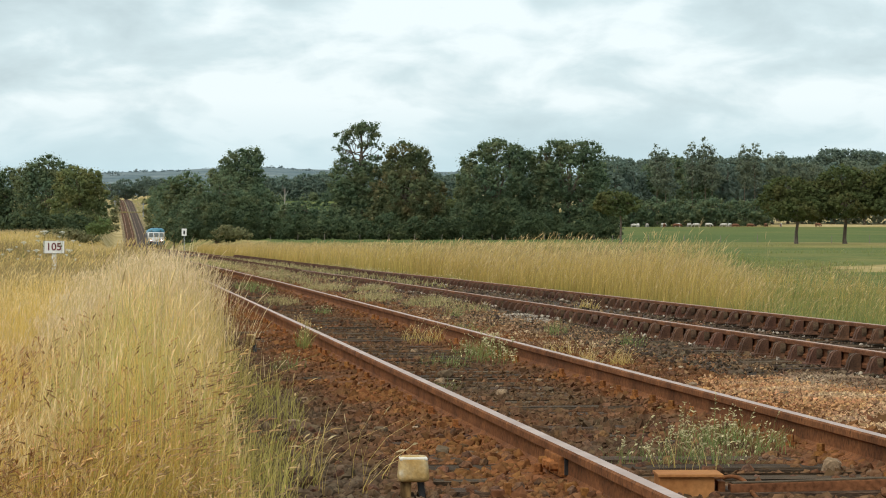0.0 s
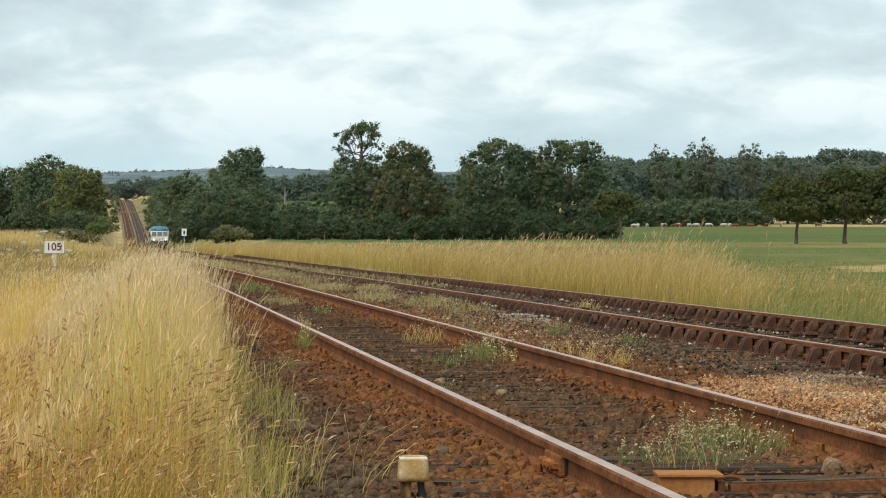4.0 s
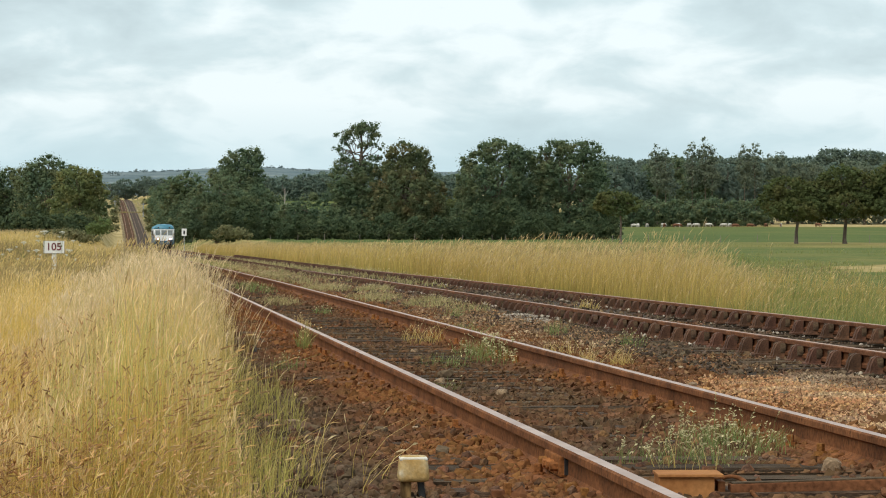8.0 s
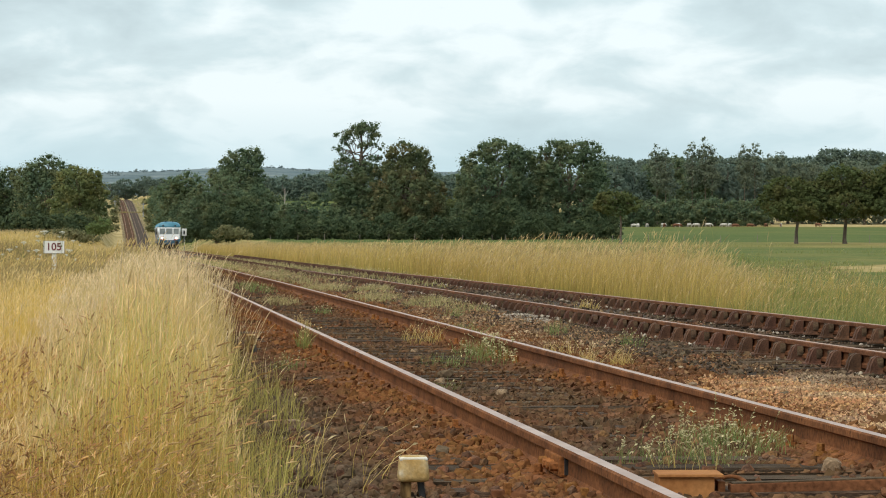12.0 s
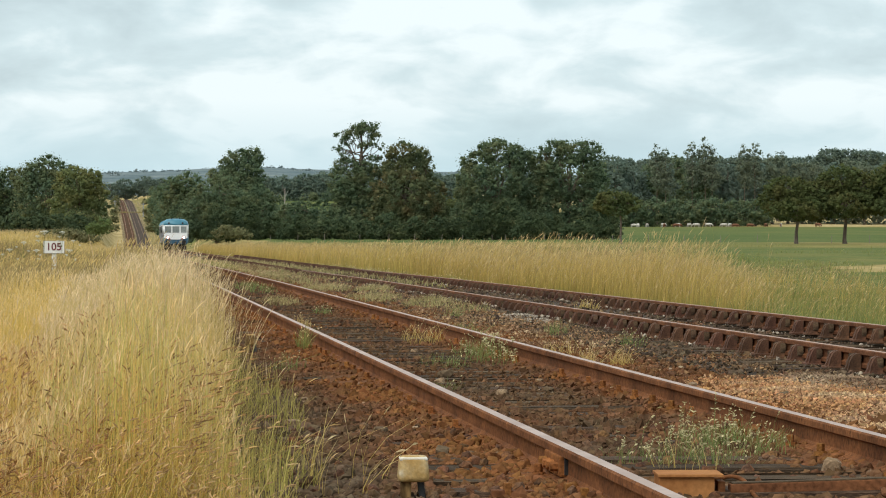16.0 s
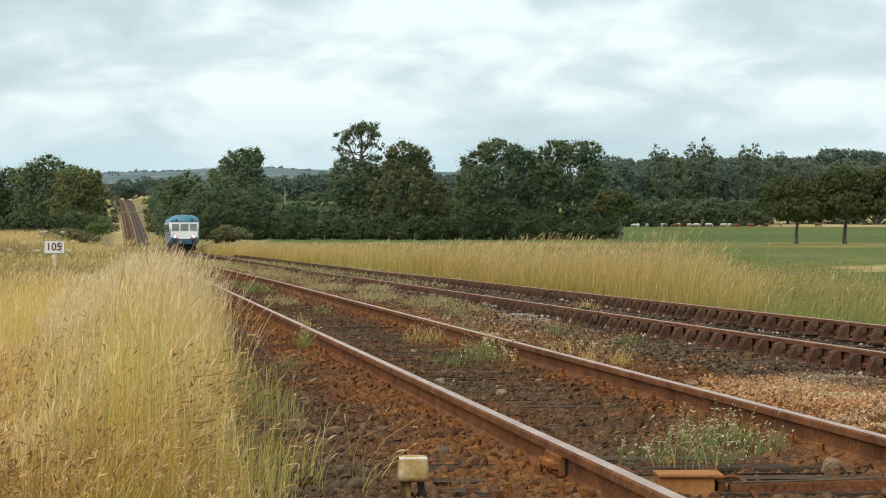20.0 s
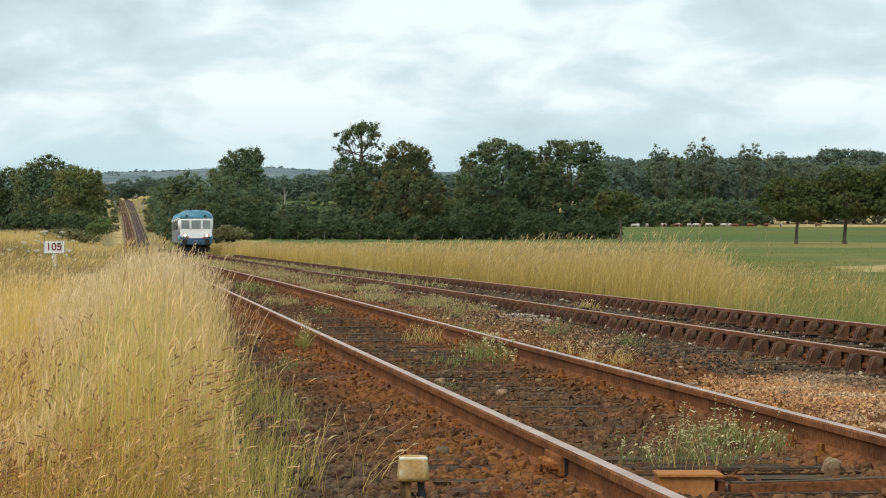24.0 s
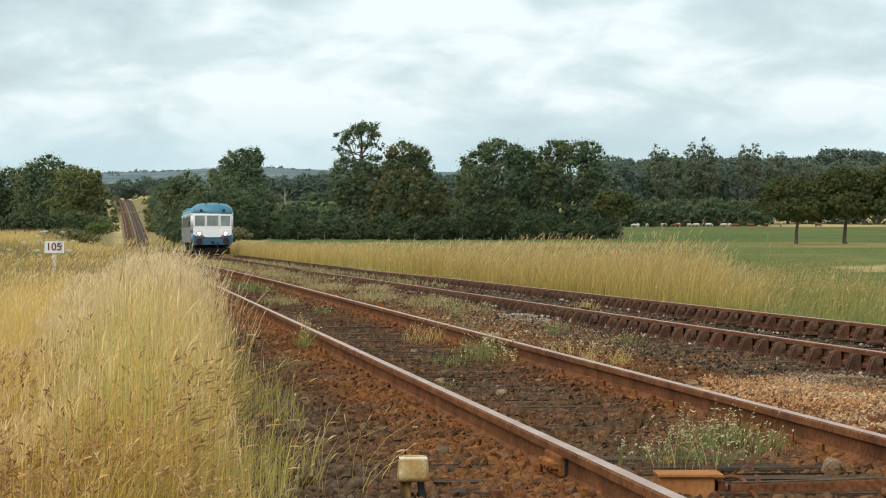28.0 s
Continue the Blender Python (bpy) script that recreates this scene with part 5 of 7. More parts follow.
tree("bush", "leafy bush in shade-dark colour at the foot of the copse", -60.3, 395, [(0.0, 1.3, 2.2, 1.4), (1.3, 0.8, 1.9, 1.0), (-1.3, 0.8, 1.8, 1.0)], 0, 0.1, HEDGE, 431, leaf=0.24, category='bush', group='copse bushes')
tree("bush", "leafy bush in shade-dark colour at the foot of the copse", -57.3, 395, [(0.0, 1.4, 2.2, 1.4), (1.3, 0.8, 1.9, 1.0), (-1.3, 0.8, 1.8, 1.0)], 0, 0.1, HEDGE, 432, leaf=0.24, category='bush', group='copse bushes')
tree("bush", "leafy bush in shade-dark colour at the foot of the copse", -54.3, 395, [(0.0, 1.5, 2.2, 1.4), (1.3, 0.9, 1.9, 1.0), (-1.3, 0.9, 1.8, 1.0)], 0, 0.1, HEDGE, 433, leaf=0.24, category='bush', group='copse bushes')
tree("bush", "leafy bush in shade-dark colour at the foot of the copse", -51.2, 395, [(0.0, 2.1, 2.2, 1.4), (1.3, 1.5, 1.9, 1.0), (-1.3, 1.5, 1.8, 1.0)], 0, 0.1, HEDGE, 434, leaf=0.24, category='bush', group='copse bushes')
tree("bush", "scrubby bush on the verge of the climbing line", -146.7, 1250, [(0.0, 1.6, 2.0, 2.0), (-1.0, 0.6, 1.6, 1.5), (1.0, 0.8, 1.6, 1.8)], 0, 0.1, DRYLEAF, 450, leaf=0.35, category='bush', group='scrub along the line')
tree("bush", "scrubby bush on the verge of the climbing line", -131.7, 1120, [(0.0, 2.0, 2.0, 1.8), (-1.0, 1.1, 1.6, 1.4), (1.0, 1.3, 1.6, 1.6)], 0, 0.1, DRYLEAF, 451, leaf=0.35, category='bush', group='scrub along the line')
tree("bush", "scrubby bush on the verge of the climbing line", -118.0, 1000, [(0.0, 2.7, 2.0, 1.6), (-1.0, 1.9, 1.6, 1.2), (1.0, 2.1, 1.6, 1.4)], 0, 0.1, DRYLEAF, 452, leaf=0.35, category='bush', group='scrub along the line')
tree("bush", "scrubby bush on the verge of the climbing line", -104.2, 880, [(0.0, 2.8, 2.0, 1.4), (-1.0, 2.1, 1.6, 1.1), (1.0, 2.3, 1.6, 1.2)], 0, 0.1, DRYLEAF, 453, leaf=0.35, category='bush', group='scrub along the line')
tree("bush", "scrubby bush on the verge of the climbing line", -156.5, 1340, [(0.0, 1.3, 1.6, 2.2), (-0.8, 0.2, 1.3, 1.6), (0.8, 0.5, 1.3, 1.9)], 0, 0.1, DRYLEAF, 454, leaf=0.35, category='bush', group='scrub along the line')
tree("bush", "scrubby bush on the verge of the climbing line", -116.4, 1100, [(0.0, 2.5, 1.3, 1.8), (-0.7, 1.6, 1.1, 1.3), (0.7, 1.8, 1.1, 1.6)], 0, 0.1, DRYLEAF, 455, leaf=0.35, category='bush', group='scrub along the line')
tree("bush", "scrubby bush on the verge of the climbing line", -100.8, 960, [(0.0, 3.3, 1.6, 1.6), (-0.8, 2.6, 1.2, 1.2), (0.8, 2.8, 1.2, 1.4)], 0, 0.1, DRYLEAF, 456, leaf=0.35, category='bush', group='scrub along the line')
tree("bush", "scrubby bush on the verge of the climbing line", -88.3, 850, [(0.0, 3.8, 1.9, 1.4), (-0.9, 3.1, 1.5, 1.0), (0.9, 3.3, 1.5, 1.2)], 0, 0.1, DRYLEAF, 457, leaf=0.35, category='bush', group='scrub along the line')
tree("bush", "scrubby bush on the verge of the climbing line", -136.5, 1280, [(0.0, 0.7, 1.3, 2.1), (-0.6, -0.4, 1.0, 1.6), (0.6, -0.1, 1.0, 1.8)], 0, 0.1, DRYLEAF, 458, leaf=0.35, category='bush', group='scrub along the line')

def hill_scrub():
    rng = np.random.default_rng(77)
    for i in range(9):
        y = 680 + 62 * i
        u = 17.0 + rng.uniform(-1.0, 2.0)
        blobs = [(rng.uniform(-1.5, 1.5), 1.8 + rng.random(), 2.6, 2.2), (2.5, 3.4 + 2 * rng.random(), 3.2, 3.0), (6.0, 3.5 + 2 * rng.random(), 3.6, 3.6)]
        tree("bush", "scrubby hedgerow bush beside the climbing railway", float(px(u, y)), y, blobs, 0, 0.1, OAK if i % 3 else DRYLEAF, 700 + i, leaf=0.42, category="bush")
    # farm crossing over the line
    y, us = 1160.0, np.array([-3.0, 1.0, 4.5, 8.0, 14.0])
    V = np.array([(px(u, y + d), y + d, float(line_z(y + d)) + h) for d in (-3.0, 3.0) for h in (-0.4, 0.06) for u in us])
    f = np.array([(5 + k, 6 + k, 16 + k, 15 + k) for k in range(4)] + [(k, k + 1, k + 6, k + 5) for k in range(4)])
    tagged(new("road", mesh_np("road", V, f, [GROUND], attrs={"dry": np.full(len(V), 0.55)})), "dusty farm track crossing the railway", "road", kind="structure")


hill_scrub()
for i, (x, y, w) in enumerate(((-40.5, 300, 1.4), (-42.5, 322, 1.6))):
    tree("bush", "olive bramble thicket in the dry grass", x, y, [(-w, 0.7, w, 0.5), (0, 0.9, w, 0.6), (w, 0.6, w * 0.9, 0.4)], 0, 0.1, DRYLEAF, 720 + i, leaf=0.2, category="bush")


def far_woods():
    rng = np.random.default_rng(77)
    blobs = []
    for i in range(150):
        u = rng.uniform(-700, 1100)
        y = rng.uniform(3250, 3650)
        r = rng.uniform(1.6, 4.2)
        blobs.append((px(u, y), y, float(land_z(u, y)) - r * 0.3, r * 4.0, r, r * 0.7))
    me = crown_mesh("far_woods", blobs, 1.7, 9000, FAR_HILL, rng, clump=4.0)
    tagged(new("far_woods", me), "woods and hedges on the far ridge, haze in their colour", "woods", kind="stuff")
    # a belt of wood in the middle distance, seen between the hedgerow trees
    blobs = []
    for i in range(70):
        x = rng.uniform(-112, 100)
        y = rng.uniform(1560, 1680)
        h = rng.uniform(9, 15) - 3.5 * math.sin(x * 0.05) ** 2
        blobs.append((x, y, float(land_z(x + K * y, y)) + h * 0.5, rng.uniform(5, 8), 5.0, h * 0.55))
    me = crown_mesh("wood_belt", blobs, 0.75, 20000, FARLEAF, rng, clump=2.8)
    tagged(new("wood_belt", me), "belt of wood in the middle distance, haze in its colour", "woods", kind="stuff")


far_woods()

# ---- grass ----
def grass_mesh(name, u, y, h, width, rng, lean=0.22, heads=0.5, head_len=0.16, head_r=0.011, mats=None, levels=4, wind=(0.5, 0.0), k=2, base=None, sprays=1, spread=0.12, head_k=3):
    """Curved blades and stems that lean with the wind; some carry seed heads."""
    n = len(u)
    x, z = px(u, y), land_z(u, y) if base is None else base
    t = np.linspace(0, 1, levels)
    an = rng.random(n) * 6.283
    ln = np.abs(rng.normal(size=n)) * lean * h
    dx, dy = np.cos(an) * ln + wind[0] * h * lean, np.sin(an) * ln + wind[1] * h * lean
    P = np.zeros((n, levels, 3))
    P[:, :, 0] = x[:, None] + dx[:, None] * t ** 2
    P[:, :, 1] = y[:, None] + dy[:, None] * t ** 2
    P[:, :, 2] = z[:, None] - 0.03 + (h[:, None] + 0.03) * (t - 0.12 * t ** 3)
    R = width[:, None] * (1.0 - 0.75 * t)[None, :]
    V, f = tubes(P, R, k, rng)
    tip = np.repeat(np.tile(t, n), k) * 0.9 + np.repeat(rng.normal(size=n) * 0.08, levels * k)
    V2, f2, tip2 = np.zeros((0, 3)), np.zeros((0, 4), int), np.zeros(0)
    sel = np.repeat(np.where(rng.random(n) < heads)[0], sprays)
    if len(sel):
        m = len(sel)
        end = P[sel, -1] + (P[sel, -2] - P[sel, -1]) * ((1.0 if sprays > 3 else 0.35) * rng.random(m) * (sprays > 1))[:, None]
        way = P[sel, -1] - P[sel, -2]
        way /= np.linalg.norm(way, axis=1)[:, None]
        way[:, 0] += 0.3 * wind[0] + rng.normal(size=m) * spread
        way[:, 1] += rng.normal(size=m) * spread
        way[:, 2] -= 0.15
        hl = head_len * (0.5 + rng.random(m))
        tt = np.array([-0.15, 0.4, 1.0])
        Q = end[:, None, :] + way[:, None, :] * (hl[:, None] * tt)[:, :, None]
        Q[:, 2, 2] -= hl * 0.12
        RR = head_r * ((0.6 + 0.8 * rng.random(m)) * np.clip(y[sel] / 22, 1, 4))[:, None] * np.array([0.3, 1.0, 0.1])
        V2, f2 = tubes(Q, RR, head_k, rng)
        f2 = f2 + len(V)
        tip2 = np.ones(len(V2))
    idx = np.concatenate([np.zeros(len(f), int), np.ones(len(f2), int)])
    return mesh_np(name, np.vstack([V, V2]), np.vstack([f, f2]), mats or [STRAW, HEADS], idx, False, {"tip": np.concatenate([tip, tip2])})


def stand(name, label, n, u0, u1, y0, y1, hgt, wid, seed, near_bias=1.0, shape=None, short=0.5, uneven=0.0, taper=None, clumpy=0.0, **kw):
    rng = np.random.default_rng(seed)
    y = y0 + (y1 - y0) * rng.random(n) ** near_bias
    u = u0 + (u1 - u0) * rng.random(n)
    dens = wob(u, y, 1.1, seed)
    keep = rng.random(n) < 0.75 + 0.4 * dens - clumpy * np.clip(wob(u, y, 2.6, 1.7) + 0.15, 0, 1)
    if shape is not None:
        keep &= shape(u, y, rng)
    u, y = u[keep], y[keep]
    h = hgt * (1.1 - short * rng.random(len(u)) ** 1.6) * (1 + 0.13 * wob(u, y, 0.8, seed + 2)) * np.where(u < 1.2, ridge(u, y), 1.0) * (1 + uneven * wob(u, y, 0.33, seed + 5.0))
    if taper is not None:
        h = h * np.clip((y - taper - (u - 8.1) * 4.2) / 8.0 + 0.55, 0.4, 1)
    w = wid * (0.6 + 0.8 * rng.random(len(u))) * np.clip(y / 22, 1, 6)
    me = grass_mesh(name, u, y, h, w, rng, **kw)
    foot = Vector((px((u0 + u1) / 2, (y0 + y1) / 2), (y0 + y1) / 2, -0.28))
    me.transform(Matrix.Translation(-foot))
    ob = new(name, me)
    ob.matrix_basis = Matrix.Translation(foot)
    return tagged(ob, label, "grass", kind="stuff")


def left_edge(u, y, rng):
    return u < np.interp(y, [10, 12, 14, 17, 22, 60], [0.48, 0.44, 0.5, 0.67, 0.84, 0.96]) + 0.13 * wob(u * 0, y, 0.9, 1.0) - 0.3 * rng.random(len(u)) ** 2


def ridge(u, y):
    """The verge's grass stands tallest in a strip beside the line, and lower in the field behind."""
    w = np.clip((u + 0.35) / 0.45, 0, 1)
    low = np.interp(y, [10, 14, 22, 40, 60, 120], [0.48, 0.66, 0.74, 0.76, 0.74, 0.8])
    edge = np.clip((u - np.interp(y, [10, 12, 16, 20, 40], [0.02, 0.1, 0.4, 0.68, 0.8])) / 0.4, 0, 1)
    return (low + (1 - low) * w * w * (3 - 2 * w)) * (1 - 0.5 * edge)


SWAYING = []
for i, (ya, yb, n) in enumerate(((10.2, 12.2, 3800), (12.2, 14.2, 4000), (14.2, 16.5, 4000), (16.5, 20, 5000), (20, 26, 6000), (26, 42, 9000))):
    edges = [-3.2, -1.4, -0.6, 0.0, 1.05]
    for j in range(4):
        m = int(n * (edges[j + 1] - edges[j]) / 2.2 * (1.7 if j > 1 else 1.0 if j or i > 3 else 0.3))
        near = i < 4 and j > 0
        SWAYING.append(stand("tall_grass", "tall dry golden grass with nodding seed heads", m, edges[j], edges[j + 1], ya, yb, 0.97, 0.0013, 40 + i * 5 + j, shape=left_edge, heads=(0.3 if j == 3 and i < 2 else 0.5) if near else 0.7, lean=0.06, wind=(0.25, 0.0), head_len=0.055, head_r=0.0016, sprays=3 if near else 1, spread=0.22, head_k=3 if near else 2, short=0.62, uneven=0.16 if j < 2 else 0.0, clumpy=1.1 if near else 0.0, mats=([STRAW, HEADS] if i < 3 else [FIELD_GRASS, PLUME]) if j > 1 else [STRAW, HEADS] if j else [OCHRE_GRASS, OCHRE_HEADS]))
    if i < 3:
        SWAYING.append(stand("brown_grass", "rust-brown grass seed heads among the straw", n // 5, -1.5, 0.0, ya, yb, 0.9, 0.0012, 80 + i, shape=left_edge, heads=0.95, lean=0.25, head_len=0.03, head_r=0.0034, mats=[STRAW, DOCK], sprays=3, spread=0.4, short=0.75))
    SWAYING.append(stand("green_grass", "green grass at the foot of the straw", n // 3, -0.2, 1.0, ya, yb, 0.36, 0.0026, 90 + i, shape=lambda u, y, r: left_edge(u - 0.22, y, r), heads=0.0, lean=0.4, mats=[FRESH]))
GOLD = material("golden_short_grass", [(0.6, 0.47, 0.12), (0.7, 0.52, 0.15), (0.78, 0.57, 0.22)], 0.8, 0.8, 0, 0, 6, island=0.3, see=0.22, attr="tip", speckle=0.15)
EDGE = material("yellow_green_edge_grass", [(0.44, 0.38, 0.09), (0.57, 0.46, 0.12), (0.66, 0.53, 0.2)], 0.8, 0.8, 0, 0, 6, island=0.3, see=0.3, attr="tip", speckle=0.15)
PANICLE = material("golden_brown_panicles", [(0.34, 0.175, 0.07), (0.5, 0.295, 0.125), (0.66, 0.45, 0.22)], 2, 0.9, 0, 0, 6, island=0.4, see=0.2)
STEM = material("yellow_green_stems", [(0.34, 0.35, 0.07), (0.52, 0.46, 0.12), (0.66, 0.54, 0.22)], 0.8, 0.8, 0, 0, 6, island=0.3, see=0.4, attr="tip", speckle=0.15)
SWAYING.append(stand("tall_stalks", "single tall pale grass stalks above the rest", 300, 0.2, 0.9, 16, 24, 1.02, 0.0019, 60, heads=1.0, lean=0.12, wind=(0.4, 0.0), head_len=0.11, head_r=0.0014, short=0.4, mats=[FIELD_GRASS, PLUME]))
SWAYING.append(stand("tall_stalks", "single tall pale grass stalks above the rest", 480, 0.2, 1.1, 24, 44, 1.04, 0.0019, 61, heads=1.0, lean=0.12, wind=(0.4, 0.0), head_len=0.11, head_r=0.0013, short=0.35, mats=[FIELD_GRASS, PLUME]))
SWAYING.append(stand("tall_stalks", "single tall pale grass stalks above the rest", 50, -1.3, 0.1, 13, 40, 1.15, 0.0019, 62, heads=1.0, lean=0.12, wind=(0.4, 0.0), head_len=0.16, head_r=0.003, short=0.3, mats=[FIELD_GRASS, PLUME]))
SWAYING.append(stand("tall_stalks", "single tall dry stalks standing above the verge", 26, 9.0, 9.7, 41, 48, 1.5, 0.0017, 64, heads=1.0, lean=0.1, wind=(0.5, 0.0), head_len=0.16, head_r=0.0022, short=0.4, mats=[VERGE_GRASS, FIELD_HEADS]))
SWAYING.append(stand("edge_grass", "short yellow-green grass at the edge of the ballast", 420, 0.28, 0.7, 10.3, 13.2, 0.66, 0.0022, 75, heads=0.15, lean=0.3, wind=(0.3, 0.0), head_len=0.022, head_r=0.0022, mats=[EDGE, PANICLE], short=0.85))
SWAYING.append(stand("yellow_grass", "short yellow grass with small brown panicles in front of the straw", 4200, -0.75, 0.55, 10.1, 11.5, 0.5, 0.0019, 74, shape=left_edge, heads=0.55, lean=0.3, wind=(0.4, 0.0), head_len=0.022, head_r=0.003, mats=[GOLD, PANICLE], sprays=4, spread=0.6, short=0.85))
for i, (ya, yb, n) in enumerate(((10.2, 11.4, 620), (11.4, 13.2, 620))):
    SWAYING.append(stand("brown_grass", "drooping golden-brown panicles among the straw", n, -0.75, 0.3, ya, yb, 0.72, 0.0012, 70 + i, shape=left_edge, heads=1.0, lean=0.42, wind=(0.5, 0.0), head_len=0.025, head_r=0.0034, mats=[STRAW, PANICLE], sprays=6, spread=0.6, short=0.8))
SWAYING.append(stand("golden_stems", "upright bare golden grass stems", 2600, -0.85, 0.45, 10.8, 16.0, 0.86, 0.0019, 65, heads=0.0, lean=0.035, wind=(0.3, 0.0), short=0.45, mats=[GOLD], shape=left_edge))
SWAYING.append(stand("green_stems", "yellow-green upright grass stems", 2300, -0.35, 0.5, 10.5, 14.5, 0.98, 0.0021, 63, heads=0.15, lean=0.07, wind=(0.2, 0.0), head_len=0.1, head_r=0.003, short=0.45, mats=[STEM, HEADS], shape=left_edge))
stand("tall_grass", "tall dry golden grass on the verge", 12000, -6, 0.95, 42, 75, 1.02, 0.0022, 50, shape=left_edge, uneven=0.25, mats=[OLIVE_FIELD, OCHRE_HEADS], heads=0.6, head_len=0.12, head_r=0.003, lean=0.15, head_k=2)
stand("tall_grass", "tall dry golden grass on the verge", 12000, -14, 1.0, 75, 190, 0.98, 0.0026, 51, uneven=0.25, mats=[OLIVE_FIELD, OCHRE_HEADS], heads=0.6, levels=3, head_len=0.12, head_r=0.003, lean=0.15, head_k=2)
stand("tall_grass", "dry golden grass beside the second track", 26000, 8.1, 12.0, 33, 80, 0.98, 0.002, 52, levels=3, heads=0.6, head_len=0.12, head_r=0.0028, lean=0.2, head_k=2, short=0.75, uneven=0.28, taper=36.0, mats=[VERGE_GRASS, VERGE_HEADS], shape=lambda u, y, r: (y > 34 + 7 * r.random(len(u)) + (u - 8.1) * 4.2))
stand("tall_grass", "ripe golden field grass", 15000, -20, 0.5, 190, 415, 0.95, 0.0022, 57, uneven=0.3, mats=[FIELD_GRASS, FIELD_HEADS], heads=0.5, levels=3, head_len=0.12, head_r=0.0025, head_k=2, lean=0.15)
stand("tall_grass", "dry golden grass beside the second track", 20000, 7.9, 13.5, 80, 300, 1.08, 0.0022, 53, uneven=0.12, short=0.6, mats=[VERGE_GRASS, VERGE_HEADS], heads=0.6, levels=3, head_len=0.12, head_r=0.003, lean=0.15, head_k=2)
stand("tall_grass", "dry tan grass on the far verge", 9000, -14, 0.6, 415, 690, 0.9, 0.0022, 58, uneven=0.3, mats=[FIELD_GRASS, FIELD_HEADS], heads=0.4, levels=3, head_len=0.12, head_r=0.0025, head_k=2, lean=0.2)
stand("pasture_grass", "dry tufts scattered over the far pasture", 9000, 16, 62.0, 150, 330, 0.22, 0.0024, 59, heads=0.05, head_len=0.06, head_r=0.0012, uneven=0.5, mats=[PASTURE, VERGE_HEADS], lean=0.4, levels=3, shape=lambda u, y, r: wob(u, y, 0.09, 3.0) > 0.1)
stand("dry_stems", "sparse dry stems standing in the pasture", 9000, 8.4, 18.0, 24, 80, 0.42, 0.0016, 56, heads=0.5, head_len=0.09, head_r=0.002, head_k=2, lean=0.25, short=0.7, uneven=0.4, mats=[VERGE_GRASS, VERGE_HEADS])
stand("dry_herbs", "rough brownish herbs in the pasture", 2600, 13.0, 28.0, 58, 110, 0.42, 0.002, 66, heads=0.5, head_len=0.06, head_r=0.002, head_k=2, lean=0.35, short=0.7, uneven=0.4, levels=3, mats=[OLIVE_FIELD, OCHRE_HEADS], shape=lambda u, y, r: (u > 0.218 * y) & (u < 0.262 * y) & (wob(u, y, 0.35, 2.0) > -0.05))
stand("pasture_grass", "short green pasture grass with dry tips", 16000, 8.3, 15.0, 24, 60, 0.28, 0.0024, 54, heads=0.1, head_len=0.08, head_r=0.0018, uneven=0.35, mats=[PASTURE, VERGE_HEADS], lean=0.35, shape=lambda u, y, r: u + K * 0 > 8.3)
stand("pasture_grass", "tufted green pasture grass with dry tips", 14000, 12, 34.0, 60, 160, 0.19, 0.0026, 55, heads=0.06, head_len=0.08, head_r=0.0015, uneven=0.35, mats=[PASTURE, VERGE_HEADS], lean=0.35, levels=3, shape=lambda u, y, r: ~straw_patch(u, y))


# ---- sleepers, chairs and fastenings ----
def sleeper_mesh(rng):
    bm = boxed((0, 0, -0.07), (2.55, 0.24, 0.14), 0.012)
    for v in bm.verts:
        v.co += Vector((rng.normal() * 0.012, rng.normal() * 0.006, rng.normal() * 0.006))
    me = bpy.data.meshes.new("sleeper")
    bm.to_mesh(me)
    bm.free()
    me.materials.append(TIMBER)
    return me


def chair_mesh():
    """Cast-iron chair: base plate, two jaws and the key that wedges the rail; outer face towards -x."""
    bm = bmesh.new()
    box(bm, (0, 0, 0.004), (0.33, 0.16, 0.022), 0.006)
    for s in (-1, 1):
        pts = [(0.036, 0.0), (0.15, 0.0), (0.134, 0.03), (0.126, 0.075), (0.112, 0.108), (0.088, 0.132), (0.062, 0.14), (0.036, 0.136)]
        a = [bm.verts.new((s * x, -0.06 + 0.014 * (z > 0.1) + 0.006 * (x < 0.08), z)) for x, z in pts]
        b = [bm.verts.new((s * x, 0.06 - 0.014 * (z > 0.1) - 0.006 * (x < 0.08), z)) for x, z in pts]
        fs = [bm.faces.new(a), bm.faces.new(b[::-1])]
        for i in range(len(pts)):
            j = (i + 1) % len(pts)
            fs.append(bm.faces.new((a[i], b[i], b[j], a[j])))
        bmesh.ops.recalc_face_normals(bm, faces=fs)
        # stiffening rib down the middle of the jaw
        rib = [(0.05, 0.02), (0.165, 0.0), (0.14, 0.05), (0.118, 0.115), (0.075, 0.142)]
        a = [bm.verts.new((s * x, -0.018, z)) for x, z in rib]
        b = [bm.verts.new((s * x, 0.018, z)) for x, z in rib]
        fs = [bm.faces.new(a), bm.faces.new(b[::-1])]
        for i in range(5):
            fs.append(bm.faces.new((a[i], b[i], b[(i + 1) % 5], a[(i + 1) % 5])))
        bmesh.ops.recalc_face_normals(bm, faces=fs)
    me = bpy.data.meshes.new("rail_chair")
    bm.to_mesh(me)
    bm.free()
    me.materials.append(IRON)
    return me


def simple_mesh(name, bm, mat):
    me = bpy.data.meshes.new(name)
    bm.to_mesh(me)
    bm.free()
    me.materials.append(mat)
    return me


def screw_mesh():
    bm = roded((0, 0, -0.01), (0, 0, 0.012), 0.034, 0.03, 10)
    box(bm, (0, 0, 0.03), (0.03, 0.03, 0.038), 0.004)
    return simple_mesh("coach_screw", bm, ORANGE_IRON)


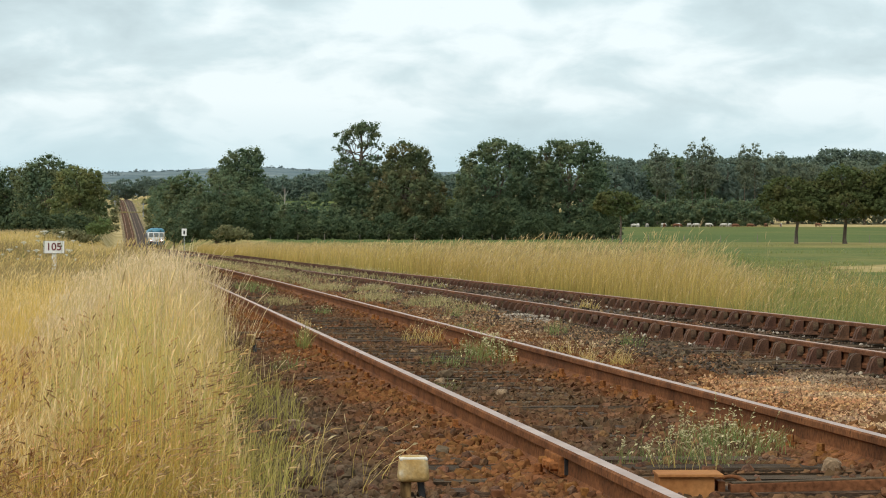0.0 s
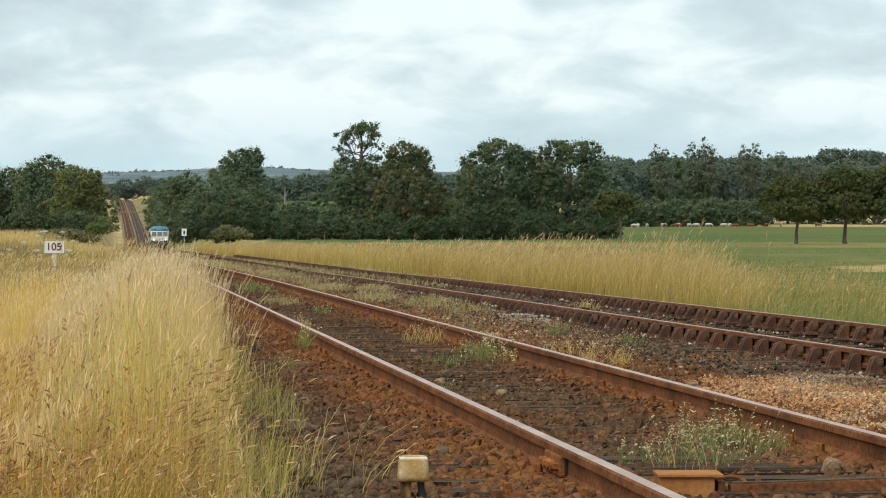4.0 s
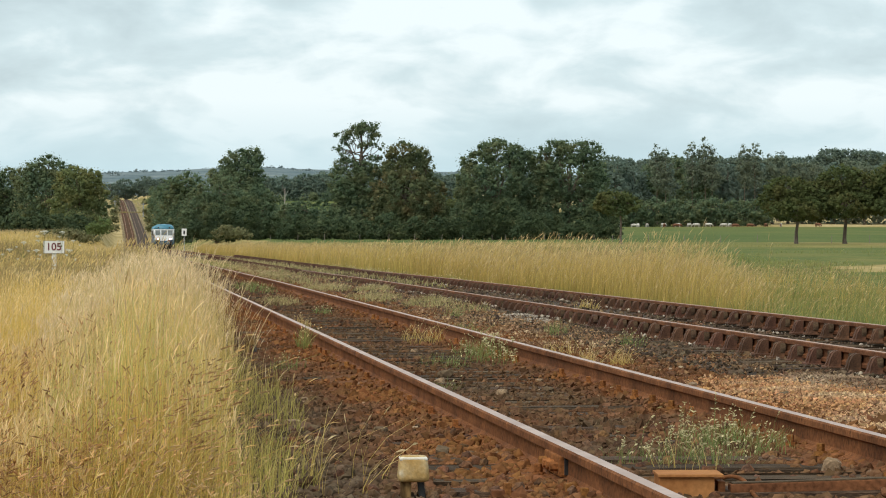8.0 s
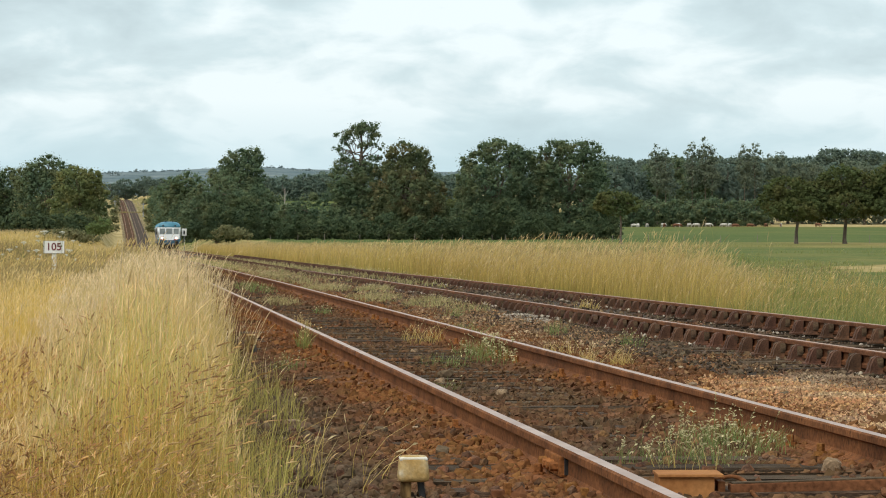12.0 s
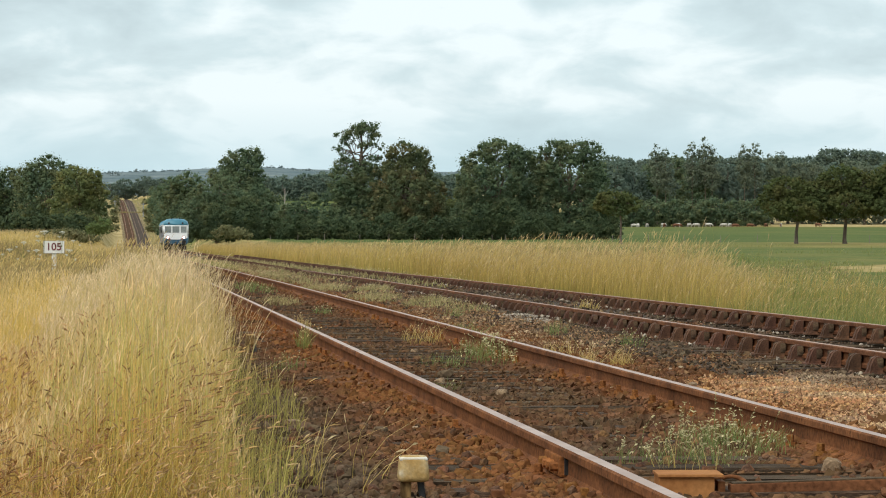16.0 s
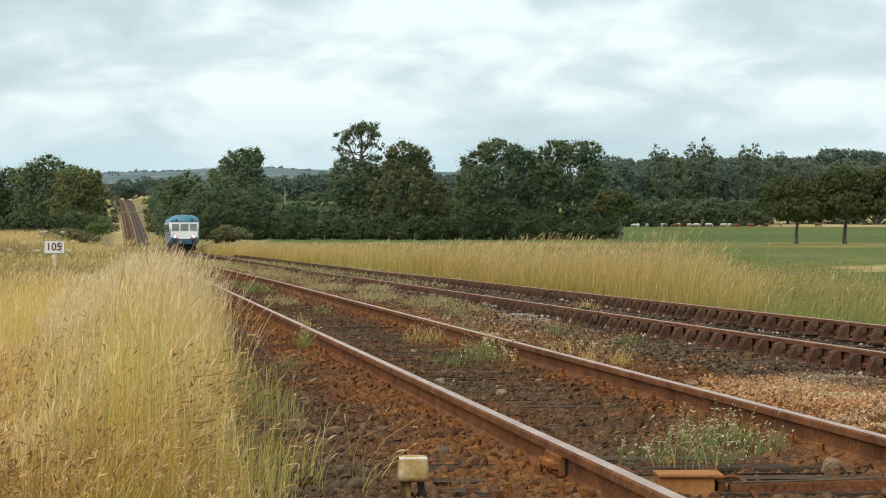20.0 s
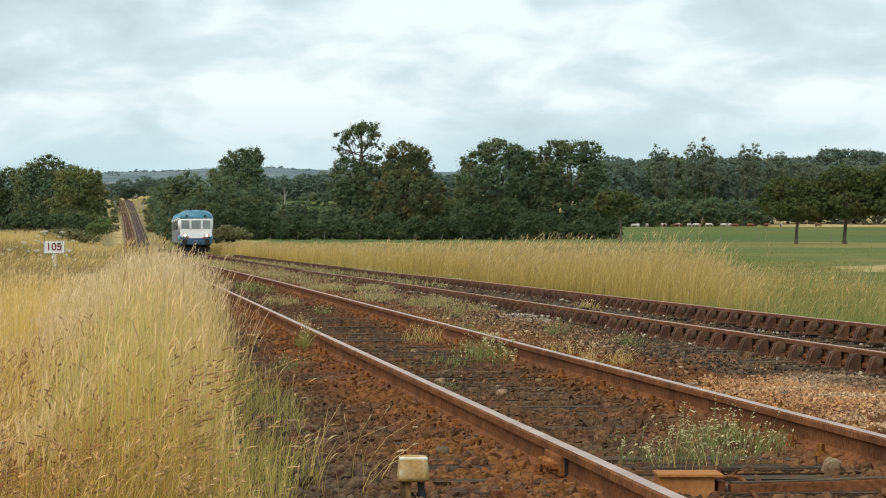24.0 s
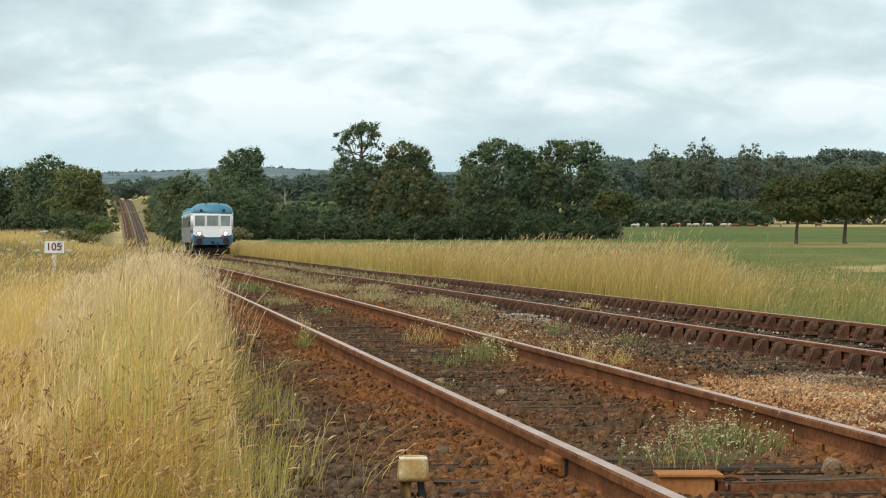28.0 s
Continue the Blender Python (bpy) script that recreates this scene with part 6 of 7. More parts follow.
def lay_track():
    rng = np.random.default_rng(7)
    sl = [sleeper_mesh(rng) for _ in range(5)]
    chair, screw = chair_mesh(), screw_mesh()
    key = simple_mesh("key", boxed((0, 0, 0), (0.055, 0.24, 0.085), 0.012), TIMBER)
    ca = math.cos(radians(TURN))

    def put(name, me, parent, m):
        ob = new(name, me)
        ob.parent = parent
        ob.matrix_basis = m
        return ob

    pitch = 0.6 * ca
    for i in range(240):
        y = -7.0 + i * pitch
        put("sleeper", sl[i % 5], track_near, pose(px(U_NEAR, y) + rng.normal() * 0.03, y, (-0.151 if y < 13.5 else -0.169) + rng.normal() * 0.006, 0, rng.normal() * 0.3, TURN + rng.normal() * 0.8))
        if 10 < i < 80:
            for s in (-1, 1):
                for o in (-0.085, 0.085):
                    u = U_NEAR + (s * 0.7525 + o) / ca
                    if rng.random() < 0.55:
                        put("coach_screw", screw, track_near, pose(px(u, y), y + 0.02 * (1 if o > 0 else -1), -0.138, 0, 0, rng.random() * 90))
    for i in range(285):
        y = -4.0 + i * pitch
        uc = float(far_u(y))
        tw = far_turn(y)
        put("sleeper", sl[(i + 2) % 5], track_far, pose(px(uc, y), y, -0.128 + rng.normal() * 0.004, 0, -0.6, tw + rng.normal() * 0.5))
        for s in (-1, 1):
            z = 0.05 + 0.02 * s - 0.165
            put("rail_chair", chair, track_far, pose(px(uc + s * HALF, y), y + rng.normal() * 0.015, z + rng.normal() * 0.003, rng.normal() * 1.5, rng.normal() * 1.0, tw + rng.normal() * 2.5))
            if i < 140:
                put("key", key, track_far, pose(px(uc + s * HALF - 0.06, y), y + 0.06, z + 0.085, 0, 0, tw + rng.normal() * 2))


lay_track()


# ---- ballast stones ----
def stones(name, label, n, place, size, mat, seed, coarse=0):
    """Worn broken stones, scattered by place(rng, n) -> u, y, z."""
    rng = np.random.default_rng(seed)
    bm = bmesh.new()
    if coarse:
        bmesh.ops.create_cone(bm, segments=coarse, radius1=0.95, radius2=0.6, depth=1.3, cap_ends=True)
    else:
        bmesh.ops.create_icosphere(bm, subdivisions=1, radius=1.0)
    bmesh.ops.triangulate(bm, faces=bm.faces)
    T = np.array([v.co[:] for v in bm.verts])
    F = np.array([[v.index for v in f.verts] for f in bm.faces])
    bm.free()
    u, y, z = place(rng, n)
    n = len(u)
    s = size * (0.4 + 1.25 * rng.random(n) ** 2.4)
    V = T[None] * (1 + (0.17 if coarse else 0.18) * rng.normal(size=(n, len(T), 1))) * (s[:, None] * rng.uniform(0.45, 1.35, (n, 3)))[:, None, :]
    q = rng.normal(size=(n, 4))
    q /= np.linalg.norm(q, axis=1)[:, None]
    w, a, b, c = q.T
    R = np.stack([np.stack([1 - 2 * (b * b + c * c), 2 * (a * b - c * w), 2 * (a * c + b * w)], -1), np.stack([2 * (a * b + c * w), 1 - 2 * (a * a + c * c), 2 * (b * c - a * w)], -1), np.stack([2 * (a * c - b * w), 2 * (b * c + a * w), 1 - 2 * (a * a + b * b)], -1)], 1)
    V = np.einsum("nij,nkj->nki", R, V)
    V += np.stack([px(u, y), y, z + s * 0.05], 1)[:, None, :]
    Fs = (F[None] + (np.arange(n) * len(T))[:, None, None]).reshape(-1, 3)
    return tagged(new(name, mesh_np(name, V.reshape(-1, 3), Fs, [mat], smooth=np.repeat(rng.random(n) < 0.2, len(F)), attrs={"rust": np.repeat(rust_near(u, y), len(T))})), label, "ballast", kind="stuff")


def bed_z(u, y):
    return np.interp(u, [0.35, 0.75, 1.3, 1.65, 1.8, 1.94, 2.05, 2.3, 3.0, 3.26, 3.37, 3.5, 3.65, 3.95, 4.7, 5.2, 7.2, 7.7, 8.3], [-0.3, -0.22, -0.175, -0.152, -0.142, -0.142, -0.165, -0.18, -0.18, -0.165, -0.142, -0.142, -0.155, -0.18, -0.18, -0.15, -0.14, -0.18, -0.33]) + far_fill(u, y)


def over(u0, u1, y0, y1, bias=1.0, skip_sleepers=True):
    def place(rng, n):
        y = y0 + (y1 - y0) * rng.random(n) ** bias
        u = u0 + (u1 - u0) * rng.random(n)
        keep = np.abs(u - U_NEAR + HALF) > 0.03
        keep &= np.abs(u - U_NEAR - HALF) > 0.03
        fu = far_u(y)
        keep &= (np.abs(u - fu + HALF) > 0.05) & (np.abs(u - fu - HALF) > 0.05)
        pitch = 0.6 * math.cos(radians(TURN))
        across = y + (u - U_NEAR) * K
        on = (np.abs(((across + 7.0) / pitch + 0.5) % 1.0 - 0.5) * pitch < 0.11) & (np.abs(u - U_NEAR) < 1.28)
        keep &= ~on | (np.abs(u - U_NEAR) > np.where(y < 13.4, 0.69, 0.6)) | (rng.random(n) < np.where(y < 13.4, 0.12, 0.66) + 0.4 * wob(u, y, 1.3, 4.0))
        u, y = u[keep], y[keep]
        return u, y, bed_z(u, y) + 0.015 * wob(u, y, 4.0, 1.0)
    return place


stones("ballast_stones", "rust-stained broken ballast stones", 17000, over(0.45, 4.75, 10.3, 14.2), 0.0205, STONE, 21)
stones("ballast_stones", "rust-stained broken ballast stones", 19000, over(0.45, 4.75, 14.2, 19), 0.021, STONE, 20, 4)
stones("ballast_stones", "rust-stained broken ballast stones", 32000, over(0.45, 4.75, 19, 42), 0.022, STONE, 22, 3)
stones("ballast_stones", "rust-stained broken ballast stones", 16000, over(0.5, 4.6, 42, 100), 0.038, STONE, 28, 3)
stones("ballast_stones", "dark grey broken ballast stones", 26000, over(4.7, 8.0, 12, 34), 0.019, STONE_GREY, 23, 3)
stones("ballast_stones", "dark grey broken ballast stones", 12000, over(4.2, 7.8, 34, 80), 0.032, STONE_GREY, 24, 3)


def patch(u0, u1, y0, y1):
    """An oval heap lying on the bed."""
    def place(rng, n):
        r, a = np.sqrt(rng.random(n)), rng.random(n) * 6.283
        u = (u0 + u1) / 2 + (u1 - u0) / 2 * r * np.cos(a)
        y = (y0 + y1) / 2 + (y1 - y0) / 2 * r * np.sin(a)
        keep = (np.abs(u - U_NEAR - HALF) > 0.08) & (np.abs(u - far_u(y) + HALF) > 0.2)
        u, y, r = u[keep], y[keep], r[keep]
        return u, y, bed_z(u, y) + 0.05 * (1 - r) + 0.004
    return place


DUST_PALE = material("pale_dusty_stones", [(0.17, 0.1, 0.058), (0.26, 0.175, 0.11), (0.37, 0.28, 0.19)], 0.5, 0.95, 0, 0.3, 20, island=0.35, spec=0.1)
CHIP = material("pale_stone_chips", [(0.3, 0.24, 0.18), (0.42, 0.36, 0.29)], 3, 0.95, 0, 0.3, 9, island=0.35, spec=0.1)
stones("gravel", "pale orange gravel spilled between the tracks", 15000, patch(3.9, 5.4, 14.5, 21.5), 0.0115, STONE_PALE, 25, 3)
TAN_STONE = material("tan_gravel", [(0.22, 0.11, 0.05), (0.3, 0.175, 0.09), (0.4, 0.28, 0.17)], 0.5, 0.95, 0, 0.3, 20, island=0.4, spec=0.1)
stones("gravel", "tan gravel spilled between the tracks", 3600, patch(3.9, 5.4, 26, 44), 0.0125, TAN_STONE, 26, 3)
STONE_DUST = material("dusty_brown_chippings", [(0.16, 0.085, 0.042), (0.22, 0.125, 0.065), (0.3, 0.19, 0.11)], 0.7, 0.95, 0, 0.4, 30, island=0.4, spec=0.1)
stones("chippings", "dusty brown chippings between the tracks", 9000, over(3.55, 5.3, 16, 48), 0.017, STONE_DUST, 29, 3)
stones("chippings", "dusty rust-brown chippings beside the rail", 9000, over(1.0, 4.6, 10.5, 26), 0.015, STONE, 30, 3)
stones("chippings", "dusty brown chippings between the tracks", 7000, over(3.55, 5.2, 40, 110), 0.03, STONE_DUST, 32, 3)
stones("gravel", "small heap of bleached gravel between the tracks", 600, patch(4.95, 5.45, 34, 37.5), 0.014, CHIP, 33, 3)
stones("gravel", "pale spill of gravel beside the second track", 3000, patch(4.75, 5.6, 17.8, 21.5), 0.0115, DUST_PALE, 34, 3)
stones("pebbles", "scattered pale stones on the ballast", 900, over(0.8, 8.0, 10, 34), 0.015, DUST_PALE, 27)


def at_chairs(rng, n):
    """Pale chips caught at the feet of the second track's chairs."""
    pitch = 0.6 * math.cos(radians(TURN))
    y = -4.0 + pitch * rng.integers(24, 110, n) + rng.normal(size=n) * 0.09
    u = far_u(y) + rng.choice([-HALF, HALF], n) - rng.uniform(0.09, 0.22, n)
    return u, y, bed_z(u, y) + 0.02


stones("chips", "pale stone chips at the feet of the iron chairs", 640, at_chairs, 0.017, CHIP, 31, 4)


def single_stones():
    rng = np.random.default_rng(91)
    kinds = []
    for i in range(12):
        bm = bmesh.new()
        bmesh.ops.create_icosphere(bm, subdivisions=1, radius=0.028)
        for v in bm.verts:
            v.co *= 1 + 0.18 * rng.normal()
        bmesh.ops.scale(bm, vec=rng.uniform(0.6, 1.25, 3), verts=bm.verts)
        me = simple_mesh("stone", bm, STONE_ONE)
        kinds.append(me)
    for i in range(300):
        y, u = rng.uniform(11.0, 15.5), rng.uniform(0.75, 3.9)
        if min(abs(u - U_NEAR - HALF), abs(u - U_NEAR + HALF)) < 0.07:
            u += 0.12
        ob = new("stone", kinds[i % 12])
        ob.parent = bed_near
        ob.matrix_basis = pose(px(u, y), y, float(bed_z(u, y)) + 0.014, *(rng.random(3) * 360))


STONE_ONE = material("single_ballast_stone", [(0.085, 0.056, 0.04), (0.13, 0.068, 0.038), (0.172, 0.08, 0.036)], 9, 0.95, 0, 0.35, 8, rand=0.4, spec=0.06)
single_stones()


# ---- weeds on the bed ----
def weed(label, u, y, ru, ry, n, hgt, seed, mats, heads=0.3, lean=0.45, width=0.002, head_len=0.016, head_r=0.0045, name="weed", sprays=1, spread=0.12):
    rng = np.random.default_rng(seed)
    r, a = np.sqrt(rng.random(n)), rng.random(n) * 6.283
    uu, yy = u + ru * r * np.cos(a), y + ry * r * np.sin(a)
    h = hgt * (0.35 + 0.75 * rng.random(n)) * (1.1 - 0.5 * r)
    me = grass_mesh(name, uu, yy, h, width * (0.6 + rng.random(n)) * np.full(n, max(1, y / 22)), rng, lean=lean, heads=heads, head_len=head_len, head_r=head_r, mats=mats, wind=(0.2, 0), base=bed_z(uu, yy) + line_z(yy) - 0.01, sprays=sprays, spread=spread)
    foot = Vector((px(u, y), y, -0.19))
    me.transform(Matrix.Translation(-foot))
    ob = new(name, me)
    ob.matrix_basis = Matrix.Translation(foot)
    return tagged(ob, label, "weed", kind="stuff")


BUD = material("pale_straw_buds", [(0.5, 0.43, 0.21), (0.66, 0.58, 0.34)], 9, 0.9, 0, 0, 5, see=0.15)
OLIVE = material("olive_track_grass", [(0.23, 0.22, 0.07), (0.35, 0.31, 0.12), (0.48, 0.4, 0.19)], 0.3, 0.8, 0, 0, 6, island=0.35, see=0.35, attr="tip", speckle=0.2)
# Dry tan, its saturation lowered in the colour to stand for haze.
TAN_GRASS = material("haze_dulled_tan_grass", [(0.3, 0.235, 0.13), (0.42, 0.34, 0.21), (0.52, 0.43, 0.29)], 0.05, 0.9, 0, 0, 6, island=0.35, see=0.3, attr="tip", speckle=0.2)
WEED_GREEN = material("soft_green_weed_leaves", [(0.12, 0.175, 0.05), (0.19, 0.24, 0.07), (0.31, 0.32, 0.125)], 1.0, 0.75, 0, 0, 6, island=0.3, see=0.4, attr="tip", speckle=0.2)
GW, DW = [WEED_GREEN, BUD], [FIELD_GRASS, FIELD_HEADS]
weed("low green leaves between the rusty rails", 2.62, 13.1, 0.36, 0.5, 320, 0.14, 301, GW, 0.2, 0.5)
weed("branching weeds with pale buds between the rusty rails", 2.62, 13.1, 0.3, 0.4, 42, 0.4, 341, GW, 1.0, 0.3, 0.0018, 0.007, 0.0032, sprays=6, spread=1.3)
weed("feathery green leaves beside the rail", 3.1, 14.1, 0.26, 0.7, 520, 0.17, 302, GW, 0.2, 0.5)
weed("branching weeds with pale buds beside the rail", 3.08, 14.3, 0.24, 0.8, 48, 0.3, 342, GW, 1.0, 0.35, 0.0018, 0.007, 0.0032, sprays=6, spread=1.3)
weed("dry stalks of a flowering weed", 2.55, 12.6, 0.16, 0.15, 24, 0.32, 303, DW, 0.9, 0.25)
weed("grey-green weeds along the rail", 3.2, 24.6, 0.2, 1.6, 260, 0.26, 304, GW, 0.3, 0.4)
weed("branching weeds with pale buds along the rail", 3.25, 24.4, 0.2, 1.5, 42, 0.32, 343, GW, 1.0, 0.35, 0.0016, 0.009, 0.0042, sprays=7, spread=1.3)
weed("tall grey-green thistle in the dry grass", 9.2, 53.0, 0.06, 0.1, 40, 0.6, 344, [GREEN, GREEN], 1.0, 0.2, 0.003, 0.05, 0.006, sprays=4, spread=0.8)
weed("tuft of dry grass by the rail", 3.1, 28.6, 0.22, 0.7, 110, 0.32, 305, DW, 0.3, 0.5)
weed("bright green tuft outside the rail", 3.68, 29.5, 0.15, 0.6, 140, 0.26, 306, GW, 0.1, 0.5)
weed("low green weeds between the rails", 2.75, 23.6, 0.2, 0.8, 150, 0.16, 307, GW, 0.1, 0.5)
weed("tuft of dry grass outside the rail", 3.62, 21.6, 0.08, 0.25, 110, 0.3, 308, DW, 0.4, 0.4)
weed("tuft of dry grass on the gravel", 4.25, 23.7, 0.1, 0.3, 80, 0.24, 309, DW, 0.4, 0.5)
weed("small green tuft on the gravel", 4.85, 31.0, 0.12, 0.5, 90, 0.24, 310, GW, 0.1, 0.4)
for i, (u, y, ru, ry, n) in enumerate(((4.9, 44.0, 0.4, 2.4, 700), (4.5, 49.5, 0.45, 2.8, 900), (5.0, 55.0, 0.35, 2.4, 600), (4.4, 60.0, 0.5, 3.4, 1000), (1.3, 52.0, 0.25, 5.0, 420), (2.7, 47.0, 0.35, 2.6, 460), (5.0, 40.0, 0.3, 1.6, 260))):
    weed("patch of low grass growing on the ballast", u, y, ru, ry, n, 0.17, 350 + i, [OLIVE, FIELD_HEADS], 0.2, 0.5, head_len=0.05, head_r=0.0013)
weed("low grass growing between the tracks", 4.4, 80.0, 0.6, 16.0, 2000, 0.2, 312, [OLIVE, FIELD_HEADS], 0.2, 0.5, head_len=0.05, head_r=0.0013)
weed("green weeds between the rails", 2.9, 60.0, 0.4, 6.0, 420, 0.22, 313, GW, 0.1, 0.4)
weed("green tuft of grass against the outer rail", 1.75, 26.5, 0.07, 0.5, 100, 0.32, 314, [GREEN, HEADS], 0.2, 0.4)
weed("green weeds at the foot of the tall grass", 0.95, 17.5, 0.16, 2.2, 260, 0.34, 315, [FRESH, HEADS], 0.04, 0.35, head_len=0.05)
weed("green weeds at the foot of the tall grass", 0.75, 13.2, 0.18, 1.2, 200, 0.3, 316, [FRESH, HEADS], 0.04, 0.35, head_len=0.05)
weed("dry bent stalks at the edge of the ballast", 0.95, 12.6, 0.25, 1.2, 40, 0.4, 317, DW, 0.3, 0.9, head_len=0.045)
weed("tuft of grass on the second track", 7.4, 62.0, 0.3, 2.0, 200, 0.3, 318, [GREEN, HEADS], 0.3, 0.4)
weed("tall grass growing between the tracks", 4.2, 130.0, 0.6, 40.0, 2400, 0.3, 319, [GREEN, HEADS], 0.4, 0.4, head_len=0.06, head_r=0.0016)
weed("olive grass overgrowing the second track", 6.2, 130.0, 2.1, 75.0, 11000, 0.21, 345, [OLIVE, FIELD_HEADS], 0.2, 0.4, head_len=0.05, head_r=0.0014)
weed("olive grass overgrowing the first track", 2.9, 165.0, 1.6, 85.0, 5000, 0.2, 346, [OLIVE, FIELD_HEADS], 0.2, 0.4, head_len=0.05, head_r=0.0014)
for i, (u, ru, y, ry, n) in enumerate(((4.35, 0.3, 1050.0, 370.0, 1300), (0.7, 0.5, 1050.0, 370.0, 2400), (8.4, 0.6, 1050.0, 370.0, 2600), (10.8, 1.8, 1000.0, 380.0, 3600))):
    weed("tan grass along the climbing railway", u, y, ru, ry, n, 0.42, 370 + i, [TAN_GRASS, FIELD_HEADS], 0.1, 0.4, width=0.0025)
weed("olive grass along the second track", 7.6, 90.0, 0.6, 40.0, 2600, 0.26, 347, [OLIVE, FIELD_HEADS], 0.3, 0.4, head_len=0.05, head_r=0.0016)
weed("olive grass between the tracks", 4.6, 100.0, 0.8, 42.0, 1300, 0.22, 348, [OLIVE, FIELD_HEADS], 0.3, 0.4, head_len=0.05, head_r=0.0016)
weed("small tuft of grass between the rails", 2.3, 19.6, 0.08, 0.2, 60, 0.12, 320, GW, 0.1, 0.5)
for i, (u, y) in enumerate(((4.1, 26.0), (1.35, 22.5), (2.2, 34.0), (4.5, 38.0), (1.2, 33.0), (2.9, 40.0), (6.7, 40.0), (5.0, 27.5))):
    weed("sparse weeds on the ballast", u, y, 0.15, 0.6, 70, 0.2, 330 + i, GW if i % 2 else DW, 0.3, 0.5)


# ---- lineside objects ----
def kilometre_plate():
    x, y = px(-1.55, 67.0), 67.0
    th = empty("kilometre_sign", "white kilometre plate with dark red numerals on a metal post", "sign", m=pose(x, y, -0.3, 0, 0, 1.5))
    plate = part("plate", boxed((0, 0, 1.02), (0.5, 0.02, 0.3), 0.008), ENAMEL, th, "white enamel plate")
    for dx, dz, sx, sz in ((0, 0.147, 0.5, 0.008), (0, -0.147, 0.5, 0.008), (-0.247, 0, 0.008, 0.3), (0.247, 0, 0.008, 0.3)):
        part("rim", boxed((dx, -0.011, 1.02 + dz), (sx, 0.008, sz)), POST, plate)
    cu = bpy.data.curves.new("numerals", "FONT")
    cu.body, cu.size, cu.align_x, cu.align_y, cu.extrude, cu.offset = "105", 0.25, "CENTER", "CENTER", 0.003, 0.004
    ob = new("numerals", cu)
    dg = bpy.context.evaluated_depsgraph_get()
    me = bpy.data.meshes.new_from_object(ob.evaluated_get(dg))
    bpy.data.objects.remove(ob)
    me.materials.clear()
    me.materials.append(INK)
    num = new("numerals", me)
    num.parent = plate
    num.matrix_basis = pose(0, -0.014, 1.02, 90)
    post = bmesh.new()
    box(post, (0, 0.03, 0.52), (0.11, 0.02, 1.1), 0.004)
    box(post, (0.02, 0.045, 0.52), (0.02, 0.03, 1.1), 0.004)
    part("post", post, ENAMEL, th, "pale painted post")


kilometre_plate()


def marker_board():
    y = 348.0
    x = px(8.15, y)
    th = empty("trackside_board", "small white trackside board on a pole beside the second track", "sign", m=pose(x, y, float(land_z(8.15, y))))
    b = part("board", boxed((0, 0, 2.55), (0.62, 0.03, 0.9), 0.01), ENAMEL, th, "white board")
    part("marking", boxed((0, -0.02, 2.52), (0.2, 0.01, 0.45)), BLACK, b)
    part("pole", roded((0, 0.03, -0.3), (0, 0.03, 2.9), 0.045, 0.04, 8), POST, th)


marker_board()


def capped_stake(u, y, turn, label, side, top_paint, size=1.0):
    """A short post with a yellowed cap by the rail."""
    x = px(u, y)
    th = empty("capped_stake", label, "stake", "stakes along the rail", m=pose(x, y, -0.2, 0, 0, turn))
    cap = boxed((0, 0, 0.15), (0.128 * size, 0.11 * size, 0.105), 0.02)
    for v in cap.verts:
        if v.co.z > 0.17:
            v.co.x *= 0.9
            v.co.y *= 0.9
    cap = part("cap", cap, side, th, "cap chipped at the edges", True)
    top = boxed((0, 0, 0.196), (0.112 * size, 0.096 * size, 0.016), 0.007)
    for v in top.verts:
        v.co.z -= 0.006 * (abs(v.co.x) / 0.056) ** 2
    part("worn_top", top, top_paint, cap, "bleached top, worn and flaking", True)
    part("stake", boxed((-0.03, 0, 0.02), (0.042, 0.05, 0.2), 0.008), STAKE_RUST, th, "rusty brown stake")
    part("bracket", boxed((0.04, 0.01, 0.02), (0.026, 0.05, 0.21), 0.006, pose(0, 0, 0, 0, -8, 0)), BLACK, th, "slanting black bracket")


capped_stake(1.19, 11.3, 4, "short stake with an ochre cap, worn white on top", CAP, CAP_TOP)
capped_stake(1.23, 26.0, -8, "short rusty brown stake with a faded cap", STAKE_RUST, CAP, 0.68)


def ground_box():
    y = 11.4
    x = px(2.32, y)
    th = empty("junction_box", "low ochre metal box between the rails", "metal box", m=pose(x, y, -0.2, 0, 0, 1.5))
    part("body", boxed((-0.015, 0, 0.05), (0.225, 0.2, 0.13), 0.004), OCHRE, th)
    part("lid", boxed((0, 0, 0.121), (0.265, 0.23, 0.012), 0.003), OCHRE, th, "flat ochre lid")
    part("flange", boxed((0.13, -0.02, 0.07), (0.03, 0.1, 0.05), 0.004), RUST, th)


ground_box()


def cable():
    cu = bpy.data.curves.new("cable", "CURVE")
    cu.dimensions, cu.bevel_depth, cu.bevel_resolution = "3D", 0.009, 2
    sp = cu.splines.new("BEZIER")
    pts = [(2.45, 11.55, -0.12), (2.53, 11.5, -0.1), (2.57, 11.3, -0.16), (2.56, 11.0, -0.2)]
    sp.bezier_points.add(len(pts) - 1)
    for b, (u, y, z) in zip(sp.bezier_points, pts):
        b.co = (px(u, y), y, z)
        b.handle_left_type = b.handle_right_type = "AUTO"
    cu.materials.append(RUST)
    tagged(new("cable", cu), "rusty brown cable bending down from the box", "cable")


cable()


